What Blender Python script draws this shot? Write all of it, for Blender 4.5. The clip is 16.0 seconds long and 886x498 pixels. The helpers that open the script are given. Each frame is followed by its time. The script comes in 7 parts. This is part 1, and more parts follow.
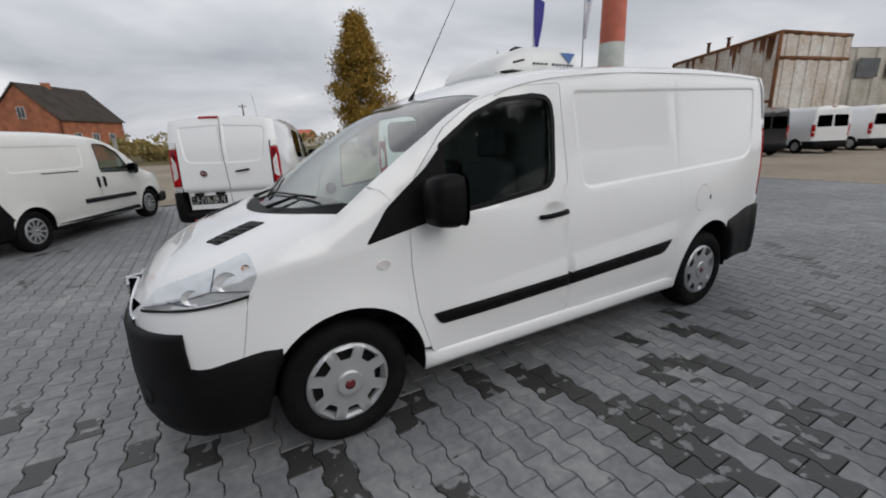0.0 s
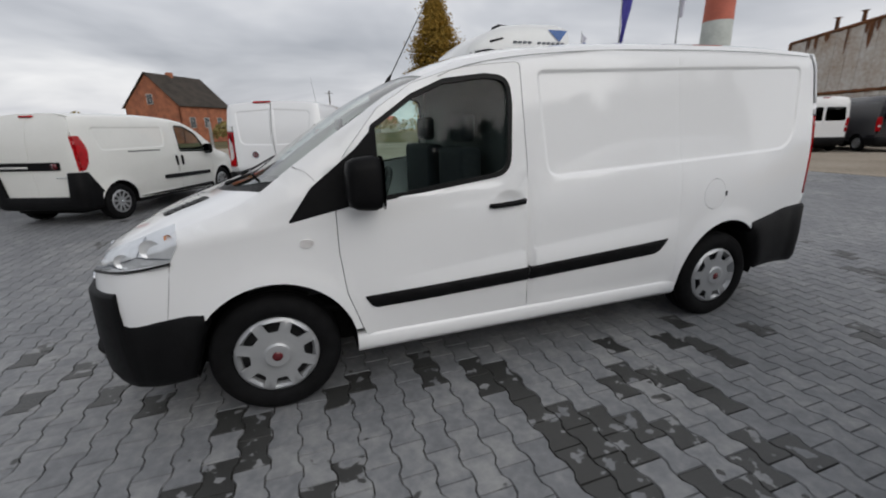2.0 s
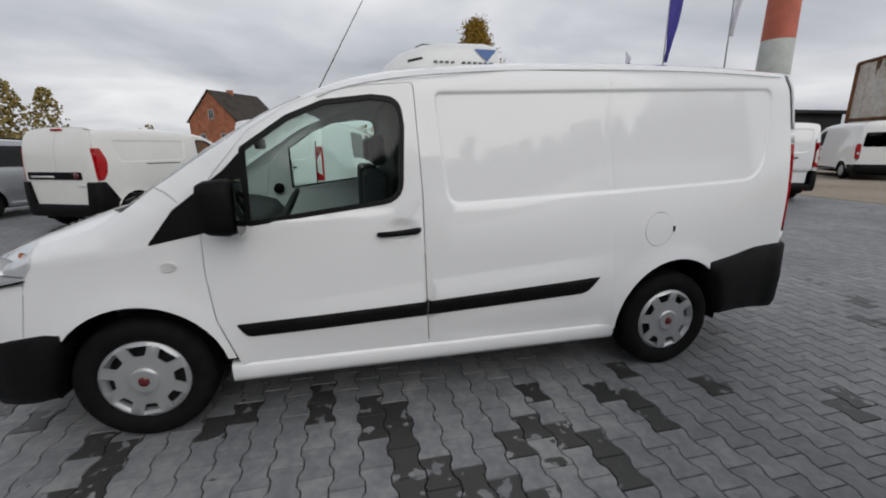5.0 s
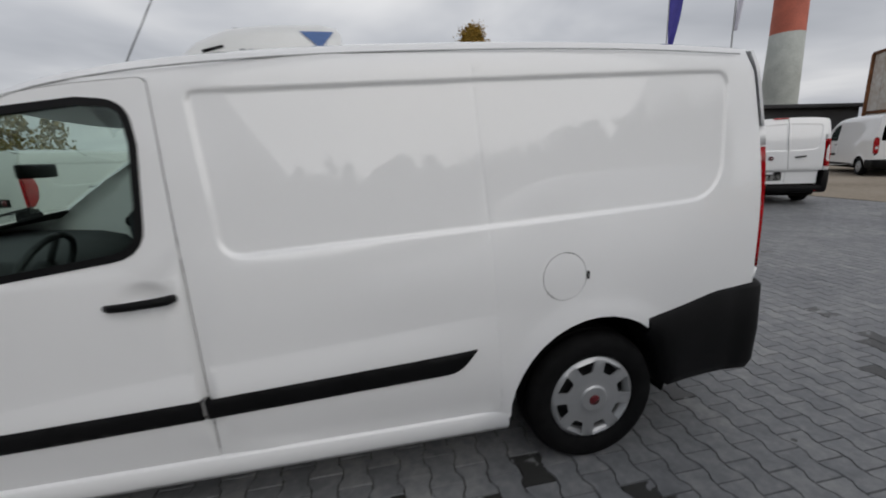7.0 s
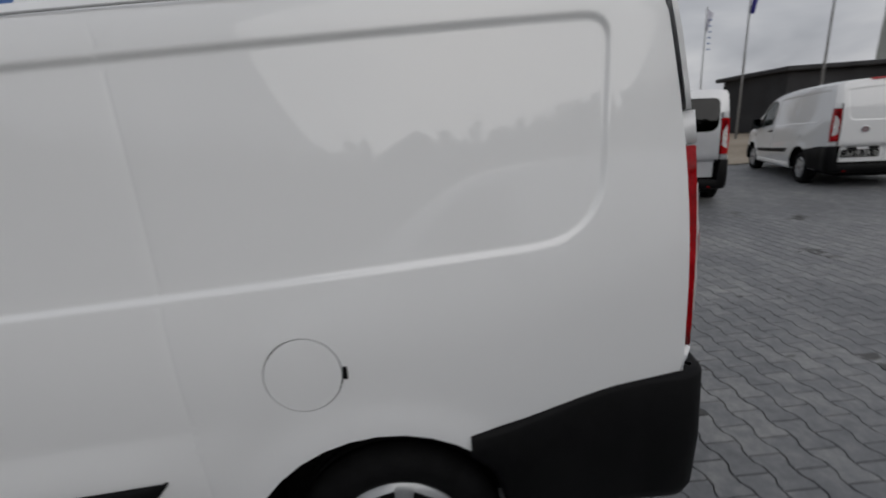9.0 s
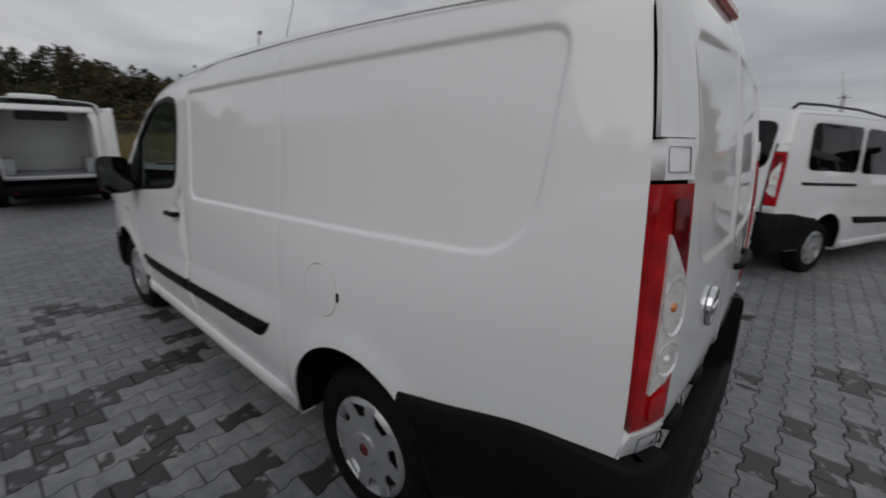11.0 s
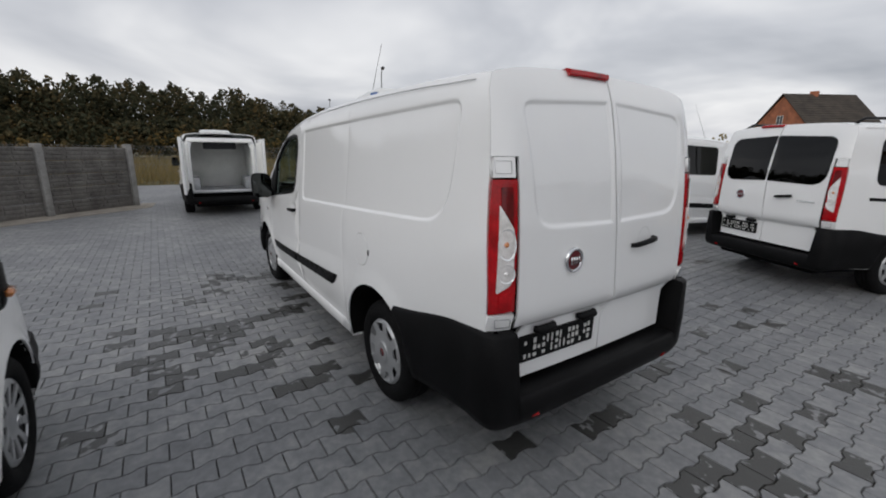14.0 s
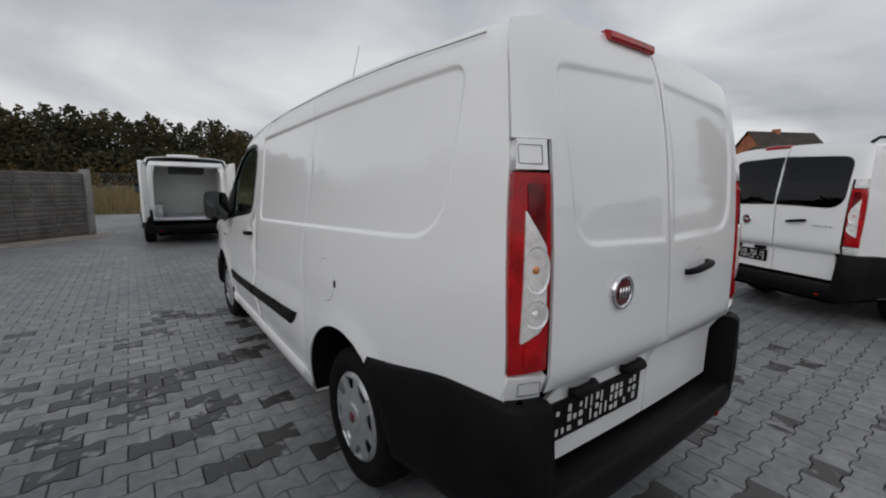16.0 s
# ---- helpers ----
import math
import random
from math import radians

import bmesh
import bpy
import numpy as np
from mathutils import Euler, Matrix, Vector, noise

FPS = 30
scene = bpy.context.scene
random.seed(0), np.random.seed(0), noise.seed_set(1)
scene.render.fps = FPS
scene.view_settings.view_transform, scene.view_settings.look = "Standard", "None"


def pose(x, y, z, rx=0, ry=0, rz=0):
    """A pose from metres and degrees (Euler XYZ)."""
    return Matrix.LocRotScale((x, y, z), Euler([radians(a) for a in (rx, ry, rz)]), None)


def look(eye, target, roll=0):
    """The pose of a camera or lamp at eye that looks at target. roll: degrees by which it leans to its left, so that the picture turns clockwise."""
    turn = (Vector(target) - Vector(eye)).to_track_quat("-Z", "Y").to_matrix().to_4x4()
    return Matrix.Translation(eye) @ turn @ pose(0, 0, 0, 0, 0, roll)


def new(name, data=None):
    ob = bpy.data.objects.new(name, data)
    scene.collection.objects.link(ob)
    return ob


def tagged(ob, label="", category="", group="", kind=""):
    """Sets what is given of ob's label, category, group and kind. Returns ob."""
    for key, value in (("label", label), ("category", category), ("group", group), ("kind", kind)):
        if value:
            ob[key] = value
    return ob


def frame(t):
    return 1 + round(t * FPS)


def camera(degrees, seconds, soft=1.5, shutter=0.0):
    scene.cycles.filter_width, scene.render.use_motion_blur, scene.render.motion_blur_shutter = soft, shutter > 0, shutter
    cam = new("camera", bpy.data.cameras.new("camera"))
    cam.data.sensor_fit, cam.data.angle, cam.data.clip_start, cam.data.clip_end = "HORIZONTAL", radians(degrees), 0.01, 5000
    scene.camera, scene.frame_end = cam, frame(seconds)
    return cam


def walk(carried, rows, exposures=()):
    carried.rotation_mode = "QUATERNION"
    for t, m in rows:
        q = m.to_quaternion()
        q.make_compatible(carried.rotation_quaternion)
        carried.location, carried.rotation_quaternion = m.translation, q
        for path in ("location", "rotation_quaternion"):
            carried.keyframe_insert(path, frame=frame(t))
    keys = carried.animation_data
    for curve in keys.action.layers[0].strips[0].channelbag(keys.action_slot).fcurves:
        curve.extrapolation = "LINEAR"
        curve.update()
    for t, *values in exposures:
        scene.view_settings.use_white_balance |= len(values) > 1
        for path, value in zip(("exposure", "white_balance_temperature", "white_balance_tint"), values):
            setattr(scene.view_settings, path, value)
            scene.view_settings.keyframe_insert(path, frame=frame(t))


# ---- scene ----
cam = camera(93.8, 16.0, soft=1.9, shutter=0.5)
PATH = [
    (0, (-0.482, -1.867, 1.516), (0.469, -0.186, 0.995), -2.2),
    (0.5, (-0.320, -1.971, 1.466), (0.540, -0.230, 0.987), -3.2),
    (1, (-0.106, -2.133, 1.481), (0.643, -0.354, 0.956), -2.3),
    (1.5, (0.026, -2.143, 1.475), (0.680, -0.330, 0.939), -2.9),
    (2, (0.210, -2.142, 1.467), (0.830, -0.326, 0.903), -1.5),
    (2.5, (0.413, -2.257, 1.478), (0.932, -0.411, 0.911), 0.9),
    (3, (0.619, -2.442, 1.488), (1.093, -0.573, 0.956), -0.4),
    (3.5, (0.768, -2.396, 1.491), (1.202, -0.515, 0.968), -0.5),
    (3.7, (0.822, -2.402, 1.504), (1.276, -0.514, 1.023), 0.4),
    (5.8, (1.453, -2.015, 1.477), (1.857, -0.119, 0.988), -1.6),
    (6, (1.598, -1.976, 1.509), (1.990, -0.066, 1.064), -1.8),
    (6.5, (1.742, -1.793, 1.493), (2.212, 0.100, 1.048), -2.8),
    (7, (2.092, -1.613, 1.508), (2.474, 0.298, 1.060), -2.4),
    (7.5, (2.336, -1.461, 1.510), (2.744, 0.436, 1.025), -2.8),
    (8, (2.614, -1.278, 1.525), (3.070, 0.626, 1.117), -3.2),
    (8.2, (2.765, -1.228, 1.541), (3.154, 0.668, 1.037), -4.3),
    (10.3, (3.933, -0.810, 1.573), (3.215, 0.972, 1.020), 2.4),
    (10.5, (4.033, -0.801, 1.580), (3.121, 0.898, 1.050), 1.8),
    (11, (4.255, -0.881, 1.567), (3.001, 0.582, 1.032), 1.7),
    (11.5, (4.465, -0.874, 1.586), (3.015, 0.414, 1.098), 1.3),
    (12, (4.698, -0.867, 1.585), (3.182, 0.348, 1.110), 1.4),
    (12.5, (4.840, -0.953, 1.590), (3.288, 0.231, 1.157), 0.0),
    (13, (4.968, -1.022, 1.587), (3.418, 0.154, 1.123), -0.1),
    (13.5, (5.155, -1.026, 1.586), (3.556, 0.088, 1.140), 0.1),
    (14, (5.365, -1.080, 1.587), (3.757, 0.020, 1.133), 0.7),
    (14.5, (5.479, -1.220, 1.574), (3.899, -0.074, 1.135), -0.8),
    (15, (5.376, -1.183, 1.554), (3.760, -0.064, 1.184), -0.1),
    (15.5, (5.028, -0.928, 1.475), (3.419, 0.204, 1.113), -0.1),
    (16, (4.854, -0.786, 1.437), (3.274, 0.403, 1.135), 1.0),
]
EXPOSURES = [(0, 0.09), (2.5, 0.05), (3.5, 0.05), (6, -0.02), (8, -0.32), (10.3, -0.52), (11, -0.55), (12, -0.48), (13, -0.22), (14.5, 0.1), (16, -0.13)]
walk(cam, [(t, look(eye, target, roll)) for t, eye, target, roll in PATH], EXPOSURES)

# ---- light ----
world = bpy.data.worlds.new("overcast_sky")
scene.world = world
world.use_nodes = True
wt = world.node_tree
sky = wt.nodes.new("ShaderNodeTexSky")
sky.sky_type, sky.sun_disc = "NISHITA", False
sky.sun_elevation, sky.sun_rotation = radians(33), radians(165)
sky.air_density, sky.dust_density = 1.5, 4.0


def wnode(kind, **inputs):
    n = wt.nodes.new(kind)
    for k, v in inputs.items():
        n.inputs[k.replace("_", " ")].default_value = v
    return n


# broken grey cloud over the whole dome, drawn out towards the horizon
coord = wt.nodes.new("ShaderNodeTexCoord")
split = wt.nodes.new("ShaderNodeSeparateXYZ")
wt.links.new(coord.outputs["Generated"], split.inputs[0])
lift = wt.nodes.new("ShaderNodeMath")
lift.operation = "MAXIMUM"
lift.inputs[1].default_value = 0.0
wt.links.new(split.outputs[2], lift.inputs[0])
add = wt.nodes.new("ShaderNodeMath")
add.operation = "ADD"
add.inputs[1].default_value = 0.22
wt.links.new(lift.outputs[0], add.inputs[0])
flat = wt.nodes.new("ShaderNodeVectorMath")
flat.operation = "DIVIDE"
wt.links.new(coord.outputs["Generated"], flat.inputs[0])
wt.links.new(add.outputs[0], flat.inputs[1])
cloud = wnode("ShaderNodeTexNoise", Scale=0.85, Detail=4.5, Roughness=0.5, Distortion=0.35)
wt.links.new(flat.outputs[0], cloud.inputs["Vector"])
ramp = wt.nodes.new("ShaderNodeValToRGB")
ramp.color_ramp.elements[0].position, ramp.color_ramp.elements[0].color = 0.33, (0.43, 0.45, 0.50, 1)
ramp.color_ramp.elements[1].position, ramp.color_ramp.elements[1].color = 0.72, (0.985, 0.985, 1.0, 1)
mid = ramp.color_ramp.elements.new(0.5)
mid.color = (0.632, 0.648, 0.695, 1)
wt.links.new(cloud.outputs["Fac"], ramp.inputs[0])
bg_cloud = wt.nodes.new("ShaderNodeBackground")
bg_cloud.inputs[1].default_value = 0.93
wt.links.new(ramp.outputs[0], bg_cloud.inputs[0])
bg_sky = wt.nodes["Background"]
bg_sky.inputs[1].default_value = 0.10
wt.links.new(sky.outputs[0], bg_sky.inputs[0])
blend = wt.nodes.new("ShaderNodeMixShader")
blend.inputs[0].default_value = 0.93
wt.links.new(bg_sky.outputs[0], blend.inputs[1])
wt.links.new(bg_cloud.outputs[0], blend.inputs[2])
wt.links.new(blend.outputs[0], wt.nodes["World Output"].inputs[0])

sun_data = bpy.data.lights.new("sun", "SUN")
sun_data.energy, sun_data.angle, sun_data.color = 0.9, radians(60), (1.0, 0.98, 0.955)
sun = new("sun", sun_data)
sun.matrix_world = look((4, -15, 10), (0, 0, 0))

# ---- materials ----
def mat(name, color, rough=0.5, metal=0.0, coat=0.0, vary=0.0, scale=8.0, bump=0.0, bump_scale=60.0, dirt=None, spec=0.5, coat_ior=1.5):
    """A surface with a two-scale variation of its colour and roughness, and a fine relief."""
    m = bpy.data.materials.new(name)
    m.use_nodes = True
    t = m.node_tree
    b = t.nodes["Principled BSDF"]
    b.inputs["Base Color"].default_value = (*color, 1)
    b.inputs["Roughness"].default_value = rough
    b.inputs["Metallic"].default_value = metal
    b.inputs["Coat Weight"].default_value = coat
    b.inputs["Coat Roughness"].default_value = 0.035
    b.inputs["Coat IOR"].default_value = coat_ior
    b.inputs["Specular IOR Level"].default_value = spec
    co = t.nodes.new("ShaderNodeTexCoord")
    if vary or dirt:
        big = t.nodes.new("ShaderNodeTexNoise")
        big.inputs["Scale"].default_value, big.inputs["Detail"].default_value = scale, 6.0
        t.links.new(co.outputs["Object"], big.inputs["Vector"])
        fine = t.nodes.new("ShaderNodeTexNoise")
        fine.inputs["Scale"].default_value, fine.inputs["Detail"].default_value = scale * 9, 4.0
        t.links.new(co.outputs["Object"], fine.inputs["Vector"])
        both = t.nodes.new("ShaderNodeMix")
        both.inputs[0].default_value = 0.4
        t.links.new(big.outputs["Fac"], both.inputs[2])
        t.links.new(fine.outputs["Fac"], both.inputs[3])
        r = t.nodes.new("ShaderNodeValToRGB")
        lo = dirt or tuple(c * (1 - vary) for c in color)
        r.color_ramp.elements[0].position, r.color_ramp.elements[0].color = 0.36, (*lo, 1)
        r.color_ramp.elements[1].position, r.color_ramp.elements[1].color = 0.62, (*[min(1, c * (1 + vary)) for c in color], 1)
        t.links.new(both.outputs[0], r.inputs[0])
        t.links.new(r.outputs[0], b.inputs["Base Color"])
        rr = t.nodes.new("ShaderNodeMapRange")
        rr.inputs["To Min"].default_value, rr.inputs["To Max"].default_value = rough * (1 - min(0.15, 1.5 * vary)), min(1, rough * (1 + min(0.2, 2 * vary)))
        t.links.new(fine.outputs["Fac"], rr.inputs["Value"])
        t.links.new(rr.outputs[0], b.inputs["Roughness"])
    if bump:
        n = t.nodes.new("ShaderNodeTexNoise")
        n.inputs["Scale"].default_value, n.inputs["Detail"].default_value = bump_scale, 5.0
        t.links.new(co.outputs["Object"], n.inputs["Vector"])
        bp = t.nodes.new("ShaderNodeBump")
        bp.inputs["Strength"].default_value, bp.inputs["Distance"].default_value = bump, 0.01
        t.links.new(n.outputs["Fac"], bp.inputs["Height"])
        t.links.new(bp.outputs[0], b.inputs["Normal"])
    return m


def glass(name, tint, gloss=0.05):
    """A clear or tinted pane: what lies behind it shows through, and the sky mirrors in it, more so at a slant."""
    m = bpy.data.materials.new(name)
    m.use_nodes = True
    t = m.node_tree
    t.nodes.remove(t.nodes["Principled BSDF"])
    tr, gl, mx = (t.nodes.new("ShaderNode" + k) for k in ("BsdfTransparent", "BsdfGlossy", "MixShader"))
    slant = t.nodes.new("ShaderNodeLayerWeight")
    slant.inputs["Blend"].default_value = 0.5
    power, scale = t.nodes.new("ShaderNodeMath"), t.nodes.new("ShaderNodeMapRange")
    power.operation = "POWER"
    power.inputs[1].default_value = 5.0
    scale.inputs["To Min"].default_value = gloss
    t.links.new(slant.outputs["Facing"], power.inputs[0])
    t.links.new(power.outputs[0], scale.inputs["Value"])
    tr.inputs[0].default_value = (*tint, 1)
    gl.inputs["Roughness"].default_value = 0.01
    t.links.new(scale.outputs[0], mx.inputs[0])
    t.links.new(tr.outputs[0], mx.inputs[1])
    t.links.new(gl.outputs[0], mx.inputs[2])
    t.links.new(mx.outputs[0], t.nodes["Material Output"].inputs[0])
    return m


PAINT = mat("white_paint", (0.885, 0.892, 0.895), 0.45, coat=1.0, vary=0.004, scale=1.5, coat_ior=1.62)
PAINT_OFF = mat("cream_white_paint", (0.79, 0.79, 0.75), 0.36, coat=0.7, vary=0.02, scale=3.0)
SILVER = mat("silver_paint", (0.42, 0.43, 0.45), 0.3, metal=0.7, coat=0.8, vary=0.04)
PALE_SILVER = mat("pale_silver_paint", (0.60, 0.61, 0.63), 0.35, metal=0.45, coat=0.9, vary=0.03)
DARK_PAINT = mat("black_paint", (0.02, 0.02, 0.025), 0.25, coat=1.0, vary=0.2)
PLASTIC = mat("black_plastic", (0.0055, 0.0055, 0.006), 0.5, vary=0.3, scale=5.0, bump=0.1, bump_scale=500.0, spec=0.12)
TRIM = mat("dark_trim", (0.006, 0.006, 0.0065), 0.35, vary=0.2, spec=0.2)
SATIN = mat("grey_dash_plastic", (0.022, 0.023, 0.025), 0.6, vary=0.2, bump=0.1, bump_scale=400.0)
FABRIC = mat("dark_seat_fabric", (0.014, 0.015, 0.02), 0.9, vary=0.3, scale=30.0, bump=0.3, bump_scale=900.0)
RUBBER = mat("tyre_rubber", (0.007, 0.007, 0.0075), 0.7, vary=0.4, scale=12.0, bump=0.3, bump_scale=150.0, spec=0.12)
UNDER = mat("underbody", (0.006, 0.006, 0.006), 0.9, vary=0.4, spec=0.1)
HUBCAP = mat("silver_hubcap", (0.45, 0.46, 0.47), 0.30, metal=0.5, vary=0.03, scale=5.0)
STEEL = mat("steel_rim", (0.05, 0.05, 0.052), 0.55, metal=0.5, vary=0.3)
CHROME = mat("chrome", (0.75, 0.76, 0.78), 0.08, metal=1.0)
REFLECT = mat("lamp_reflector", (0.86, 0.87, 0.88), 0.2, metal=0.4, vary=0.06, scale=30.0)
RED_LENS = mat("red_lamp_lens", (0.40, 0.004, 0.008), 0.15, coat=0.35, vary=0.3, scale=14.0, bump=0.1, bump_scale=120.0, dirt=(0.24, 0.002, 0.004), spec=0.25)
DEEP_RED = mat("deep_red_lens", (0.12, 0.002, 0.004), 0.12, coat=0.35, vary=0.4, scale=30.0, spec=0.3)
CLEAR_LENS = mat("clear_lamp_lens", (0.80, 0.78, 0.77), 0.12, metal=0.25, coat=1.0, vary=0.2, scale=26.0, bump=0.2, bump_scale=120.0)
ORANGE = mat("orange_lens", (0.55, 0.20, 0.06), 0.15, coat=1.0, vary=0.1)
BADGE_RED = mat("badge_red", (0.11, 0.008, 0.012), 0.25, coat=0.6, vary=0.2)
BLUE_MARK = mat("blue_print", (0.06, 0.14, 0.36), 0.4, vary=0.1)
GREY_MARK = mat("grey_print_and_shade", (0.16, 0.17, 0.19), 0.5, vary=0.1)
# flat grey for the shadow line of the roof gutter
GUTTER_SHADE = mat("roof_gutter_shade", (0.36, 0.365, 0.37), 0.6, vary=0.1)
PLATE_WHITE = mat("plate_print", (0.62, 0.62, 0.60), 0.45, vary=0.1, scale=40.0)
UNIT_WHITE = mat("cooling_unit_plastic", (0.78, 0.79, 0.78), 0.3, coat=0.5, vary=0.02)
MIRROR = mat("mirror_glass", (0.06, 0.065, 0.065), 0.03, metal=1.0)
INNER_WHITE = mat("cold_room_lining", (0.87, 0.875, 0.85), 0.45, vary=0.06, scale=4.0)
ALU = mat("aluminium_floor", (0.5, 0.51, 0.53), 0.45, metal=0.4, vary=0.2)
CAB_GLASS = glass("cab_glass", (0.80, 0.92, 0.87), 0.03)
SCREEN_GLASS = glass("windscreen_glass", (0.86, 0.95, 0.91), 0.24)
TINT_GLASS = glass("privacy_glass", (0.035, 0.037, 0.04), 0.045)

# ---- shaping tools ----
from mathutils import geometry


def curve(*pts):
    """A smooth curve through (a, b) pairs that does not overshoot; works on arrays."""
    xs, ys = (np.array(v, float) for v in zip(*pts))
    h, d = np.diff(xs), np.diff(ys) / np.diff(xs)
    m = np.zeros(len(xs))
    m[0], m[-1] = d[0], d[-1]
    for i in range(1, len(xs) - 1):
        if d[i - 1] * d[i] > 0:
            w1, w2 = 2 * h[i] + h[i - 1], h[i] + 2 * h[i - 1]
            m[i] = (w1 + w2) / (w1 / d[i - 1] + w2 / d[i])

    def f(x):
        x = np.clip(np.asarray(x, float), xs[0], xs[-1])
        i = np.clip(np.searchsorted(xs, x) - 1, 0, len(xs) - 2)
        t = (x - xs[i]) / h[i]
        return ((1 + 2 * t) * (1 - t) ** 2 * ys[i] + t * (1 - t) ** 2 * h[i] * m[i]
                + t * t * (3 - 2 * t) * ys[i + 1] + t * t * (t - 1) * h[i] * m[i + 1])
    return f


def smooth01(t):
    t = np.clip(t, 0, 1)
    return t * t * (3 - 2 * t)


def mesh_from(name, verts, faces, material=None, smooth=True):
    me = bpy.data.meshes.new(name)
    me.from_pydata([tuple(map(float, v)) for v in verts], [], [tuple(map(int, f)) for f in faces])
    if smooth:
        me.polygons.foreach_set("use_smooth", [True] * len(me.polygons))
    if material:
        me.materials.append(material)
    me.update()
    return me


def put(name, me, parent=None, label="", m=None):
    ob = new(name, me)
    if parent:
        ob.parent = parent
    if m is not None:
        ob.matrix_basis = m
    if label:
        tagged(ob, label)
    return ob


def part(name, bm, material, parent, label="", smooth=True):
    """Links a bmesh as one mesh object under a thing or a part."""
    me = bpy.data.meshes.new(name)
    bm.to_mesh(me)
    bm.free()
    if smooth:
        me.polygons.foreach_set("use_smooth", [True] * len(me.polygons))
    me.materials.append(material)
    return put(name, me, parent, label)


def joined(*pieces):
    """Several (verts, faces) as one."""
    vs, fs = [], []
    for v, f in pieces:
        fs += [tuple(i + len(vs) for i in q) for q in f]
        vs += [tuple(p) for p in v]
    return vs, fs


def rounded(poly, r, k=4):
    """A polygon with its corners rounded; r is one radius, or one for each corner."""
    out, n = [], len(poly)
    for i in range(n):
        p, a, b = (np.array(poly[j % n], float) for j in (i, i - 1, i + 1))
        rad = r[i] if hasattr(r, "__len__") else r
        la, lb = np.linalg.norm(a - p), np.linalg.norm(b - p)
        q = min(rad, 0.48 * la, 0.48 * lb)
        if q < 1e-4:
            out.append(tuple(p))
            continue
        s, e = p + (a - p) / la * q, p + (b - p) / lb * q
        for j in range(k + 1):
            t = j / k
            out.append(tuple((1 - t) ** 2 * s + 2 * t * (1 - t) * p + t * t * e))
    return out


def dense(poly, step):
    """A polygon with points added along its long edges."""
    out = []
    for i, p in enumerate(poly):
        q = poly[(i + 1) % len(poly)]
        n = max(1, int(math.dist(p, q) / step))
        out += [(p[0] + (q[0] - p[0]) * j / n, p[1] + (q[1] - p[1]) * j / n) for j in range(n)]
    return out


def inside(poly, pts):
    p, q = np.asarray(poly, float), np.asarray(pts, float)
    a, b = p, np.roll(p, -1, 0)
    y = q[:, 1][:, None]
    hit = (a[:, 1] > y) != (b[:, 1] > y)
    with np.errstate(divide="ignore", invalid="ignore"):
        x = (b[:, 0] - a[:, 0]) * (y - a[:, 1]) / (b[:, 1] - a[:, 1]) + a[:, 0]
    return (hit & (q[:, 0][:, None] < x)).sum(1) % 2 == 1


def edge_distance(poly, pts):
    """Distance of points from a polygon's outline."""
    a = np.asarray(poly, float)
    b = np.roll(a, -1, 0)
    q = np.asarray(pts, float)[:, None]
    d = b - a
    t = np.clip(((q - a) * d).sum(2) / np.maximum((d * d).sum(1), 1e-12), 0, 1)
    return np.linalg.norm(q - a - t[..., None] * d, axis=2).min(1)


def grown(poly, d):
    """A polygon moved outwards by d (inwards if negative), whatever its winding."""
    p = np.asarray(poly, float)
    area = np.sum(p[:, 0] * np.roll(p[:, 1], -1) - np.roll(p[:, 0], -1) * p[:, 1])
    e = np.roll(p, -1, 0) - p
    nrm = np.stack([e[:, 1], -e[:, 0]], 1) / np.maximum(np.linalg.norm(e, axis=1), 1e-9)[:, None] * np.sign(area)
    v = nrm + np.roll(nrm, 1, 0)
    v /= np.maximum((v * v).sum(1), 0.5)[:, None] / 2
    return [tuple(x) for x in p + v * d]


